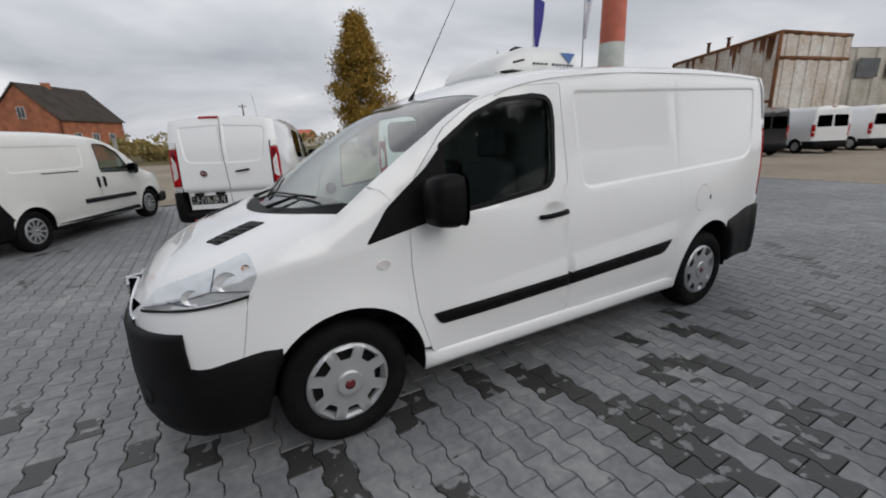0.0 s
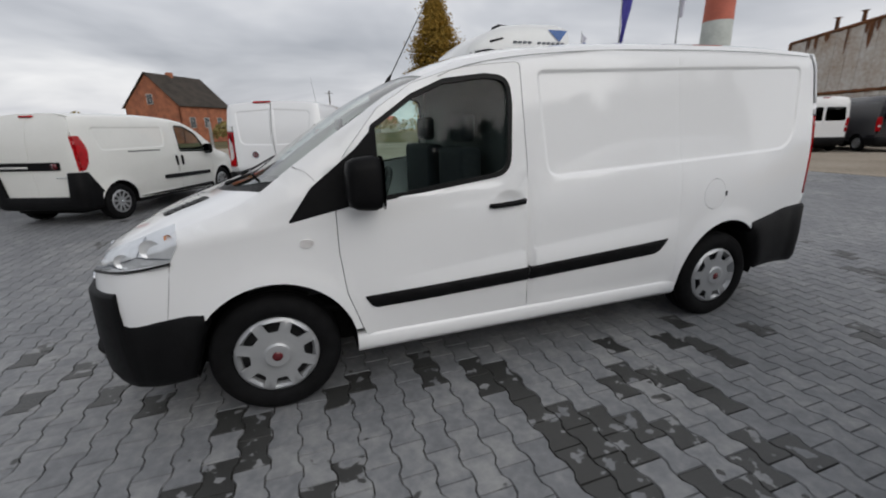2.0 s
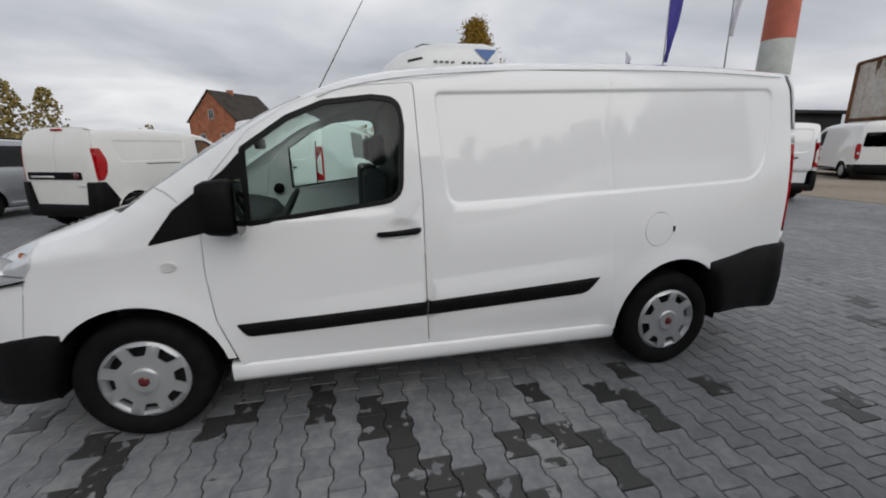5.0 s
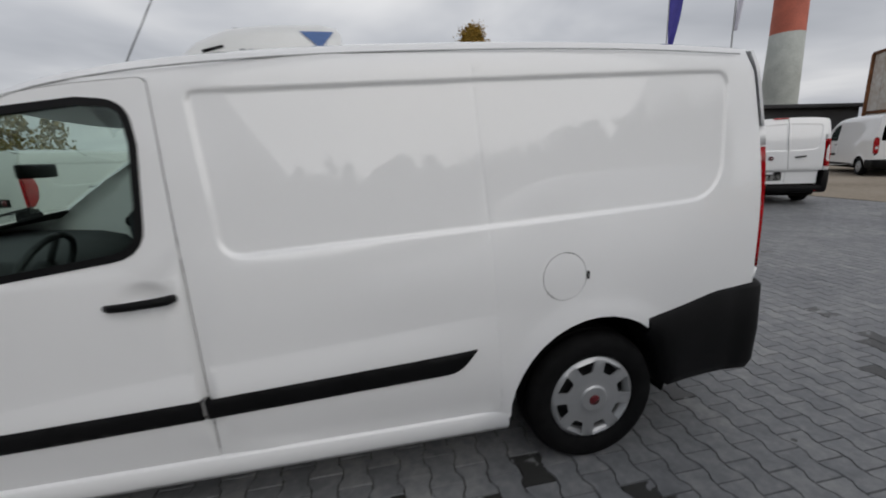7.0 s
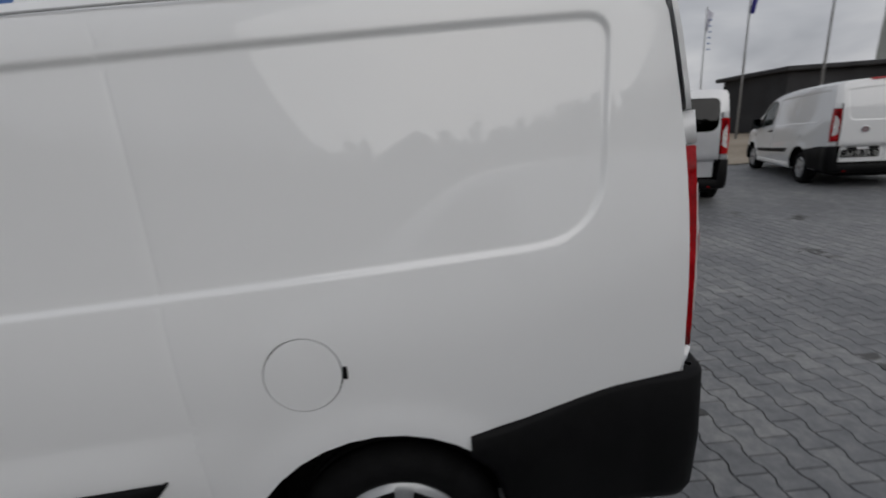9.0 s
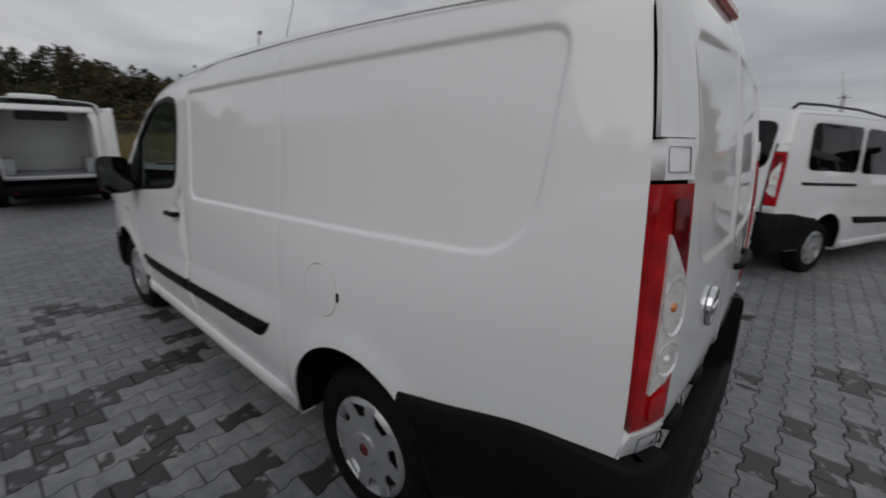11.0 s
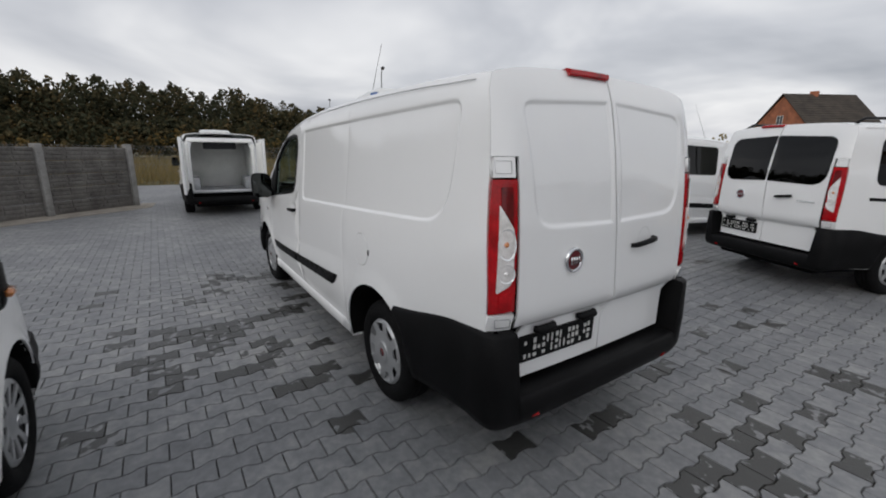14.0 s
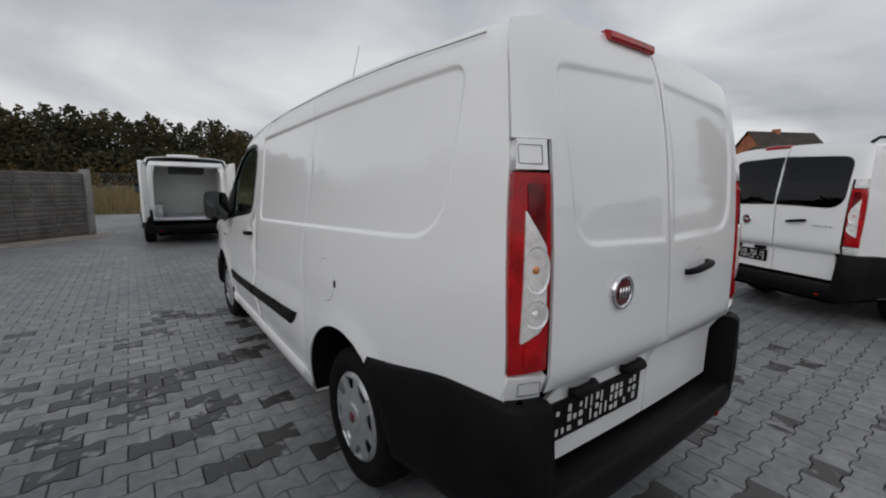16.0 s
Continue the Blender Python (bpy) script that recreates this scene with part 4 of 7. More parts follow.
    rightp += [(0.011 - ed(z), z) for z in np.linspace(zt - 0.01, 1.575, 6)] + [(0.698, 1.575), (0.698, 0.80), (0.645, 0.80), (0.645, 0.50)]
    pan_l = rounded([(-0.66, 1.815), (-0.05, 1.85), (-0.035, 1.235), (-0.60, 1.25)], [0.07, 0.01, 0.01, 0.12], 5)
    pan_r = rounded([(0.66, 1.815), (0.0, 1.85), (0.015, 1.235), (0.60, 1.25)], [0.10, 0.01, 0.01, 0.15], 5)
    if glazed_rear:
        pan_l = rounded([(-0.64, 1.80), (-0.052, 1.83), (-0.052, 1.30), (-0.64, 1.28)], [0.10, 0.005, 0.005, 0.14], 5)
        pan_r = rounded([(0.66, 1.80), (-0.010, 1.83), (-0.003, 1.30), (0.66, 1.28)], [0.10, 0.005, 0.005, 0.16], 5)
    yg, zg = np.arange(-0.86, 0.87, 0.055), np.arange(0.53, 1.95, 0.055)
    if not open_rear:
        for nm, poly, pan in (("rear_door", left, pan_l), ("rear_door", rightp, pan_r)):
            press_r = pressed(pan, 0.0085, 0.024)
            holes = [pan] if glazed_rear else []
            rel = lambda u, v, q=press_r: low_fold(u, v) + (0 if glazed_rear else q(u, v))
            d = solid(nm, sheet(dense(poly, 0.06), holes, s.rear(0.004, rel), yg, np.concatenate([zg, (0.765, 0.775, 0.785, 0.795, 0.805)]), (1, 0, 0), 0.012, [] if glazed_rear else step_loops(pan, 0.024)), paint, van, "white rear door")
            if glazed_rear:
                solid("rear_window", sheet(grown(pan, 0.013), [], s.rear(0.010), yg, zg, (1, 0, 0), 0.006), TINT_GLASS, d, "dark tinted rear window")
            if pan is pan_l:
                rear_l = d
                plate_bars(d, lambda o: s.rear(o, low_fold), -0.625, -0.075, 0.582, 0.722, rnd)
                for yy in (-0.48, -0.16):
                    solid("plate_lamp", (lambda b: b)(tube([(4.065, yy - 0.07, 0.755), (4.085, yy - 0.05, 0.752), (4.085, yy + 0.05, 0.752), (4.065, yy + 0.07, 0.755)], [0.015, 0.022, 0.022, 0.015], 8)), PLASTIC, d)
                em = lathe([(0.062, 0.0), (0.062, 0.012), (0.058, 0.017), (0.050, 0.015), (0.048, 0.012)], 36)
                def onto(vs, yc, zc):
                    x0 = float(s.tail(zc) - s.bow(yc)) + 0.004
                    return [(x0 + p[1], yc + p[0], zc + p[2]) for p in vs]
                ring = solid("rear_badge", (onto(em[0], -0.35, 1.085), [q[::-1] for q in em[1]]), CHROME, d, "round red badge in a chrome ring")
                disc = lathe([(0.050, 0.011), (0.0, 0.014)], 32)
                solid("badge_field", (onto(disc[0], -0.35, 1.085), [q[::-1] for q in disc[1]]), BADGE_RED, ring)
                for k in range(4):
                    yy = -0.35 - 0.027 + 0.018 * k
                    solid("badge_bar", tube(onto([(yy + 0.35, 0.016, -0.018), (yy + 0.35, 0.016, 0.018)], -0.35, 1.085), 0.0042, 5), CHROME, ring)
                rows = []
                for y in np.linspace(-0.325, -0.035, 8):
                    z0 = tz(y)
                    x0 = float(s.tail(1.93) - s.bow(y))
                    rows.append([(x0 - 0.02, y, z0 - 0.025), (x0 + 0.008, y, z0 - 0.024), (x0 + 0.014, y, z0 - 0.016), (x0 + 0.010, y, z0 + 0.004), (x0 - 0.01, y, z0 + 0.012), (x0 - 0.04, y, z0 + 0.006)])
                v, f = grid_mesh(rows, closed=True)
                f += [tuple(range(6)), tuple(7 * 6 + k for k in range(6))[::-1]]
                weighted(solid("brake_light", (v, f), RED_LENS, d, "red high-level brake lamp"), 40)
            else:
                x0 = float(s.tail(1.11) - s.bow(0.24)) + 0.006
                cup = [(0.255 + 0.06 * math.cos(a), 1.135 + 0.062 * math.sin(a)) for a in np.linspace(0, 2 * math.pi, 24, endpoint=False)]
                solid("handle_cup", sheet(cup, [], s.rear(0.007, lambda u, v: -0.016 * smooth01(1.15 - np.hypot((u - 0.255) / 0.06, (v - 1.135) / 0.062))), np.arange(0.1, 0.4, 0.02), np.arange(1, 1.3, 0.02), (1, 0, 0)), paint, d)
                handle_on(d, [(x0, 0.135, 1.10), (x0, 0.345, 1.125)], (1, 0, 0))
                if badge_bars:
                    for k in range(5):
                        solid("badge_letter_bar", tube([(x0 + 0.002, 0.42 + 0.042 * k, 1.075), (x0 + 0.002, 0.447 + 0.042 * k, 1.078)], 0.009, 5), CHROME, d)
    # tail frame behind the doors; black when shut, to colour the shade in the gaps
    back = [(-0.80, 0.56), (0.80, 0.56), (0.80, 1.60), (0.70, 1.86), (-0.70, 1.86), (-0.80, 1.60)]
    door_way = rounded([(-0.66, 0.62), (0.66, 0.62), (0.66, 1.56), (0.60, 1.78), (-0.60, 1.78), (-0.66, 1.56)], 0.05)
    solid("tail_frame", sheet(dense(back, 0.06), [door_way] if open_rear else [], s.rear(-0.055), yg, zg, (1, 0, 0), 0.03), paint if open_rear else UNDER, van)
    rear = []
    for i in range(73):
        u = -1 + 2 * i / 72
        a = abs(u)
        if a > 0.62:
            x = 3.36 + (1 - a) / 0.38 * 0.56
            y = float(s.half(x, 0.55)) + 0.018 + 0.010 * float(smooth01((3.7 - x) / 0.3))
        else:
            t = a / 0.62
            y = (float(s.half(3.92, 0.55)) + 0.018) * (1 - (1 - t) ** 2.6) ** (1 / 1.35) if t < 1 else float(s.half(3.92, 0.55)) + 0.018
            x = 4.155 - 0.225 * t ** 4.2 - 0.012 * t
        lo = 0.295 + 0.03 * smooth01((a - 0.4) / 0.4)
        if x < 3.515:
            lo = max(lo, 0.36 + math.sqrt(max(0.0, 0.385 ** 2 - (x - 3.10) ** 2)))
        hi = 0.735 + 0.065 * smooth01((x - 3.36) / 0.5) if y > 0.70 else 0.465
        rear.append((x, math.copysign(y, u), lo, hi))
    bump_r = weighted(solid("rear_bumper", ribbon(rear, 0.16), PLASTIC, van, "black plastic rear bumper with a step"), 50)
    for sg in (-1, 1):
        solid("fog_lens", tube([(4.10, sg * 0.68, 0.345), (4.135, sg * 0.56, 0.345)], 0.022, 8), RED_LENS, bump_r, "small red rear reflector")
    # underneath
    part("underbody", box((-0.78, -0.66, 0.22), (4.0, 0.66, 0.50), 0.05), UNDER, van)
    # cab
    if cab:
        rows = []
        for y in np.linspace(-0.80, 0.80, 13):
            hump = 0.07 * math.exp(-((y + 0.38) / 0.22) ** 2)
            rows.append([(-0.18, y, 1.12), (0.10, y, 1.10), (0.32, y, 1.08 + hump), (0.46, y, 1.04 + hump), (0.52, y, 0.97), (0.50, y, 0.80), (0.36, y, 0.60), (-0.10, y, 0.60)])
        solid("dashboard", (lambda v, f: (v, [q[::-1] for q in f]))(*grid_mesh(rows, closed=True)), SATIN, van, "dark grey dashboard")
        ring = [(0.185 * math.cos(a), 0.185 * math.sin(a)) for a in np.linspace(0, 2 * math.pi, 28)]
        c, t = Vector((0.68, -0.38, 1.06)), Matrix.Rotation(radians(-62), 3, "Y")
        wheel = solid("steering_wheel", joined(tube([c + t @ Vector((p[0], p[1], 0)) for p in ring], 0.015, 8), *[tube([c + t @ Vector((0.05 * math.cos(a), 0.05 * math.sin(a), -0.01)), c + t @ Vector((0.18 * math.cos(a), 0.18 * math.sin(a), 0))], 0.014, 6) for a in (0.0, 2.4, 3.9)], tube([c + t @ Vector((0, 0, -0.02)), c + t @ Vector((0, 0, 0.02))], 0.06, 14), tube([c, (0.42, -0.38, 0.92)], 0.03, 8)), SATIN, van, "dark steering wheel")
        for yc in (-0.40, 0.42):
            wide = 0.24 if yc < 0 else 0.36
            seat = part("cab_seat", box((0.75, yc - wide, 0.62), (1.25, yc + wide, 0.80), 0.06, 3), FABRIC, van, "dark fabric cab seat")
            back_bm = box((1.17, yc - wide, 0.74), (1.31, yc + wide, 1.34), 0.05, 3)
            part("seat_back", back_bm, FABRIC, seat)
            part("head_rest", box((1.22, yc - 0.13, 1.37), (1.31, yc + 0.13, 1.55), 0.04, 3), FABRIC, seat)
        part("bulkhead", box((1.37, -0.80, 0.5), (1.40, 0.80, 1.80), 0.01, 1), SATIN, van)
        part("cab_floor", box((-0.1, -0.80, 0.48), (1.42, 0.80, 0.52), 0.01, 1), UNDER, van)
        part("rear_view_mirror", box((0.50, -0.13, 1.47), (0.53, 0.13, 1.54), 0.012, 2), TRIM, van)
    if roof_rails:
        for sg in (-1, 1):
            xs = (1.25, 1.35, 2.3, 3.2, 3.75, 3.85)
            solid("roof_rail", tube([(x, sg * 0.68, float(s.over(x, 0.68)) + (0.005 if k in (0, 5) else 0.055)) for k, x in enumerate(xs)], 0.016, 8), TRIM, van, "black roof rail")
    solid("aerial", tube([(0.87, 0.0, 1.765), (0.885, 0, 1.80), (0.905, 0, 1.83), (1.36, 0, 2.62)], [0.022, 0.012, 0.004, 0.002], 6), TRIM, van, "black roof aerial")
    if cooler:
        secs = []
        for x, hw, zt in ((1.33, 0.33, 1.90), (1.36, 0.345, 1.955), (1.44, 0.36, 2.015), (1.58, 0.375, 2.068), (1.75, 0.38, 2.085), (1.98, 0.38, 2.09), (2.06, 0.375, 2.075), (2.08, 0.36, 2.05)):
            zb, zt = 1.875, zt + 0.025
            secs.append([(x, -hw, zb), (x, -hw - 0.012, zb + 0.04), (x, -hw, zt - 0.05), (x, -hw + 0.015, zt - 0.02), (x, -hw + 0.05, zt), (x, 0, zt + 0.012), (x, hw - 0.05, zt), (x, hw - 0.015, zt - 0.02), (x, hw, zt - 0.05), (x, hw + 0.012, zb + 0.04), (x, hw, zb)])
        v, f = grid_mesh(secs)
        f += [tuple(range(11)), tuple(7 * 11 + k for k in range(11))[::-1]]
        unit = weighted(solid("cooling_unit", (v, [q[::-1] for q in f]), UNIT_WHITE, van, "white roof cooling unit with a blue triangle"), 45)
        for sg in (-1, 1):
            y = sg * 0.392
            solid("unit_vent", tube([(1.38, sg * 0.355, 1.925), (1.46, y - sg * 0.012, 1.93), (1.60, y - sg * 0.012, 1.93)], [0.008, 0.014, 0.008], 6), TRIM, unit)
            solid("unit_slot", tube([(1.48, sg * 0.368, 1.99), (1.57, sg * 0.376, 2.01)], 0.007, 6), TRIM, unit)
            tri = [(1.90, sg * 0.386, 2.072), (2.05, sg * 0.382, 2.072), (1.985, sg * 0.392, 2.0)]
            solid("blue_mark", (tri, [(0, 1, 2) if sg > 0 else (2, 1, 0)]), BLUE_MARK, unit, "blue printed triangle")
            for k in range(11):
                if k == 4:
                    continue
                x = 1.64 + 0.036 * k
                solid("letter_bar", tube([(x, sg * 0.390, 1.988), (x + 0.022, sg * 0.390, 1.99)], 0.0075, 5), GREY_MARK, unit)
        solid("unit_hatch", tube([(1.55, -0.25, 2.088), (1.60, -0.25, 2.10), (1.72, -0.25, 2.10)], [0.01, 0.02, 0.012], 8), TRIM, unit)
    if open_rear:
        cargo = part("cold_room_floor", box((1.6, -0.72, 0.56), (4.05, 0.72, 0.60), 0.004, 1), ALU, van, "grey aluminium load floor")
        part("cold_room_end", box((2.35, -0.70, 0.60), (2.40, 0.70, 1.80), 0.004, 1), INNER_WHITE, van, "white insulated bulkhead")
        for sg in (-1, 1):
            part("cold_room_wall", box((1.6, sg * 0.70 - 0.03, 0.60), (4.03, sg * 0.70 + 0.03, 1.72), 0.01, 1), INNER_WHITE, van)
            part("wheel_box", box((2.7, sg * 0.60 - 0.09, 0.60), (3.5, sg * 0.60 + 0.09, 0.90), 0.03, 2), ALU, van)
        part("cold_room_ceiling", box((1.6, -0.70, 1.76), (4.0, 0.70, 1.80), 0.004, 1), INNER_WHITE, van)
        part("evaporator", box((2.9, -0.36, 1.60), (3.55, 0.36, 1.76), 0.03, 2), SATIN, van, "dark ceiling evaporator unit")
        for sg in (-1, 1):
            hinge = Matrix.Translation((4.06, sg * 0.80, 0)) @ Matrix.Rotation(radians(sg * 93), 4, "Z")
            bm = box((-0.03, -0.78, 0.60), (0.03, 0.0, 1.84), 0.02, 2) if sg > 0 else box((-0.03, 0.0, 0.60), (0.03, 0.78, 1.84), 0.02, 2)
            bm.transform(hinge)
            d = part("open_rear_door", bm, paint, van, "white rear door swung open")
            bm = box((-0.05, -0.70, 0.68), (-0.03, -0.08, 1.76), 0.02, 2) if sg > 0 else box((-0.05, 0.08, 0.68), (-0.03, 0.70, 1.76), 0.02, 2)
            bm.transform(hinge)
            part("door_lining", bm, INNER_WHITE, d)
    return van


# the van in the middle of the yard
panel_van("delivery_van", "white long panel van with black bumpers and roof cooling unit", pose(0, 0.90, 0), cooler=True)


# ---- other vehicles ----
HIGH_VAN = Shell(  # small high-roofed van
    top=((-0.88, 0.62), (-0.85, 0.76), (-0.78, 0.88), (-0.6, 0.98), (-0.3, 1.06), (-0.02, 1.14), (0.3, 1.36), (0.6, 1.56), (0.85, 1.70), (1.1, 1.79), (1.5, 1.845), (2.2, 1.87), (3.2, 1.865), (3.7, 1.84)),
    crown=((-0.88, 0.10), (-0.5, 0.15), (0.0, 0.15), (0.3, 0.11), (1.0, 0.13), (1.5, 0.16), (3.7, 0.16)),
    width=((0.2, 0.86), (0.34, 0.885), (0.55, 0.91), (0.8, 0.912), (1.0, 0.90), (1.25, 0.87), (1.5, 0.825), (1.7, 0.78), (1.9, 0.75)),
    plan=((-0.88, 0.90), (-0.45, 0.965), (0.0, 0.99), (0.5, 1.0), (2.6, 1.0), (3.3, 0.975), (3.7, 0.92)),
    tail_edge=((0.2, 3.66), (1.0, 3.68), (1.4, 3.68), (1.7, 3.63), (1.85, 3.545)),
    tail=((0.2, 3.74), (1.0, 3.76), (1.4, 3.735), (1.7, 3.66), (1.8, 3.61), (1.86, 3.56)),
    nose=-0.88, round_nose=0.5, lean=((0.2, 0.03), (0.4, 0.0), (0.6, 0.0), (0.75, 0.03), (0.9, 0.14), (1.1, 0.35), (2.0, 1.0)))

LARGE_VAN = Shell(  # big delivery van
    top=((-0.95, 0.75), (-0.9, 0.95), (-0.8, 1.08), (-0.5, 1.22), (-0.2, 1.36), (0.1, 1.62), (0.5, 1.95), (0.85, 2.17), (1.2, 2.28), (1.8, 2.33), (3.0, 2.34), (4.6, 2.32)),
    crown=((-0.95, 0.10), (0.0, 0.16), (0.5, 0.12), (1.5, 0.18), (4.6, 0.18)),
    width=((0.2, 0.96), (0.5, 1.0), (0.9, 1.02), (1.3, 1.0), (1.8, 0.94), (2.3, 0.87)),
    plan=((-0.95, 0.9), (-0.4, 0.97), (0.2, 1.0), (3.6, 1.0), (4.2, 0.98), (4.6, 0.94)),
    tail_edge=((0.2, 4.56), (1.2, 4.56), (2.0, 4.52), (2.35, 4.48)),
    tail=((0.2, 4.62), (1.2, 4.63), (2.0, 4.58), (2.25, 4.54), (2.35, 4.50)),
    nose=-0.95, round_nose=0.5, lean=((0.2, 0.02), (0.5, 0.0), (0.9, 0.03), (1.1, 0.15), (1.4, 0.45), (2.4, 1.3)), tail_bow=(0.02, 0.07, 0.80))

FAMILY_CAR = Shell(  # people carrier
    top=((-0.92, 0.60), (-0.89, 0.72), (-0.8, 0.82), (-0.5, 0.93), (0.0, 1.03), (0.2, 1.10), (0.5, 1.30), (0.85, 1.52), (1.15, 1.64), (1.6, 1.70), (2.2, 1.71), (2.9, 1.68), (3.5, 1.62), (3.75, 1.55)),
    crown=((-0.92, 0.10), (0.0, 0.14), (0.5, 0.11), (1.5, 0.16), (3.75, 0.18)),
    width=((0.2, 0.88), (0.4, 0.92), (0.65, 0.94), (0.95, 0.93), (1.15, 0.88), (1.4, 0.79), (1.7, 0.70)),
    plan=((-0.92, 0.88), (-0.4, 0.96), (0.2, 1.0), (2.6, 1.0), (3.3, 0.96), (3.78, 0.87)),
    tail_edge=((0.2, 3.72), (0.8, 3.74), (1.1, 3.68), (1.4, 3.52), (1.6, 3.40)),
    tail=((0.2, 3.84), (0.7, 3.86), (0.95, 3.82), (1.1, 3.76), (1.4, 3.60), (1.56, 3.50), (1.62, 3.42)),
    nose=-0.92, round_nose=0.5, lean=((0.2, 0.03), (0.4, 0.0), (0.6, 0.0), (0.75, 0.05), (0.95, 0.35), (1.7, 1.0)))


def vehicle(name, label, m, s, wheelbase, arch, paint, door, panes_cab, panes_side=(), rear_glass=None, lamp=(0.9, 1.3, 0.14), bumper_top=0.62, bumper=PLASTIC, sill_z=0.33, strip=None, rail=False, plate_z=0.9,
            base=lambda y: 0.0 + 0.12 * (np.asarray(y) / 0.7) ** 2, head=lambda y: 0.95 + 0.05 * (np.asarray(y) / 0.7) ** 2, category="van", group="parked vans", style="cap", hand=(1.3, 1.0), upright=False, tint=TINT_GLASS, black_band=None, mirror=(0.55, 1.06), mirror_paint=None, mirror_size=0.85, corner_top=None, slide=None, r_tyre=0.325, panel=None, flank_w=1.0):
    """A parked vehicle: sides, doors, glass, roof, bonnet, bumpers, lamps and wheels."""
    v = thing(name, label, category, group, m)
    wy = float(s.half(0.0, 0.75)) - 0.035
    arches = ((0.0, r_tyre, arch), (wheelbase, r_tyre, arch))
    outline = side_panel(s, arches, sill_z, 0.26)
    xg = np.concatenate([s.nose + 0.45 * np.linspace(0.05, 1, 12) ** 2, np.arange(s.nose + 0.5, s.tail(1.0), 0.11)])
    zg = np.arange(0.3, 2.4, 0.11)
    dent = pressed(panel, 0.010, 0.025) if panel else None
    def relief(x, z):
        d = np.minimum(np.hypot(x, z - r_tyre), np.hypot(x - wheelbase, z - r_tyre)) - arch
        return 0.018 * smooth01(1 - d / 0.10) + (dent(x, z) if dent else 0)
    rings = [arc(cx, r_tyre, arch + d, -15, 195, 24) for cx in (0.0, wheelbase) for d in (0.02, 0.06, 0.10)]
    tailx = float(s.tail(0.9))
    for right in (False, True):
        fl = flipped if right else (lambda p: p)
        sg = 1 if right else -1
        side = solid("side_panel", fl(sheet(outline, [grown(door, 0.004), *panes_side], s.side(0, relief), xg, zg, (0, -1, 0), 0.02, rings + (step_loops(panel, 0.025) if panel else []))), paint, v)
        d = solid("front_door", fl(sheet(door, [panes_cab], s.side(0, relief), xg, zg, (0, -1, 0), 0.03)), paint, v)
        solid("door_glass", fl(sheet(grown(panes_cab, 0.002), [], s.side(-0.010), xg, zg, (0, -1, 0))), CAB_GLASS, d, "green-tinted door window")
        solid("window_seal", fl(sheet(grown(panes_cab, 0.016), [grown(panes_cab, -0.012)], s.side(0.004), [], [], (0, -1, 0), 0.02)), TRIM, d)
        for pane in panes_side:
            solid("side_window", fl(sheet(grown(pane, 0.01), [], s.side(0.005), xg, zg, (0, -1, 0), 0.006)), tint, side, "dark side window")
        hx, hz = hand
        y = float(s.half(hx, hz)) + 0.006
        if upright:
            for dx in (0.0, 0.17):
                solid("door_handle", tube([(hx + dx, sg * (y - 0.01), hz - 0.10), (hx + dx, sg * y, hz - 0.08), (hx + dx, sg * y, hz + 0.08), (hx + dx, sg * (y - 0.01), hz + 0.10)], [0.014, 0.026, 0.026, 0.014], 8), PLASTIC, d, "upright black door handle")
        else:
            handle_on(d, [(hx - 0.1, sg * y, hz), (hx + 0.1, sg * y, hz + 0.01)], (0, sg, 0), paint if paint is SILVER else PLASTIC)
        if strip:
            x0, x1, za, zb = strip
            poly = rounded([(x0, za), (x1, za + 0.03), (x1, zb + 0.03), (x0, zb)], 0.03)
            solid("rub_strip", fl(sheet(dense(poly, 0.1), [], s.side(0.016), xg, [], (0, -1, 0), 0.025)), PLASTIC, d, "black rub strip")
        if slide:
            x0, x1, zz = slide
            poly = [(x0, zz), (x1, zz + 0.012), (x1, zz + 0.03), (x0, zz + 0.018)]
            solid("slide_rail", fl(sheet(poly, [], s.side(0.003), [], [], (0, -1, 0), 0.01)), TRIM, side, "dark sliding-door rail")
        mirror_on(d, mirror[0], -(float(s.half(mirror[0], mirror[1])) + 0.10), mirror[1] + 0.07, right, mirror_paint, mirror_size)
        for cx in (0.0, wheelbase):
            wheel_well(s, v, cx, r_tyre, arch, right, 0.28)
            add_wheel(v, cx, sg * wy, r_tyre, r_tyre * 0.63, style, right, 11 if cx else 27)
        # sill
        rows = [[(x, -float(s.half(x, sill_z + 0.02)) + u, z) for u, z in ((0.03, sill_z + 0.03), (-0.006, sill_z + 0.02), (-0.008, sill_z - 0.03), (0.01, sill_z - 0.08), (0.08, sill_z - 0.08))] for x in np.linspace(arch + 0.01, wheelbase - arch - 0.01, 8)]
        vv, ff = grid_mesh(rows, closed=True)
        solid("sill", fl((vv, [q[::-1] for q in ff])), bumper if bumper is PLASTIC else paint, v)
        # lamps
        z0, z1, w = lamp
        def ed(z):
            return -float(s.half(s.tail_edge(z), z)) - 0.003
        body = [(ed(z), z) for z in np.linspace(z0, z1, 6)] + [(ed(z1) + w * 0.8, z1), (ed((z0 + z1) / 2) + w, (z0 + z1) / 2 + 0.05), (ed(z0) + w * 0.8, z0)]
        tl = solid("tail_light", fl(sheet(dense(rounded(body, 0.02), 0.04), [], s.rear(0.012), np.arange(-1.1, 0, 0.04), [], (1, -0.3, 0), 0.05)), RED_LENS, v, "red tail lamp")
        spots = [(ed((z0 + z1) / 2) + w * 0.5, z0 + (z1 - z0) * 0.36, 0.04)]
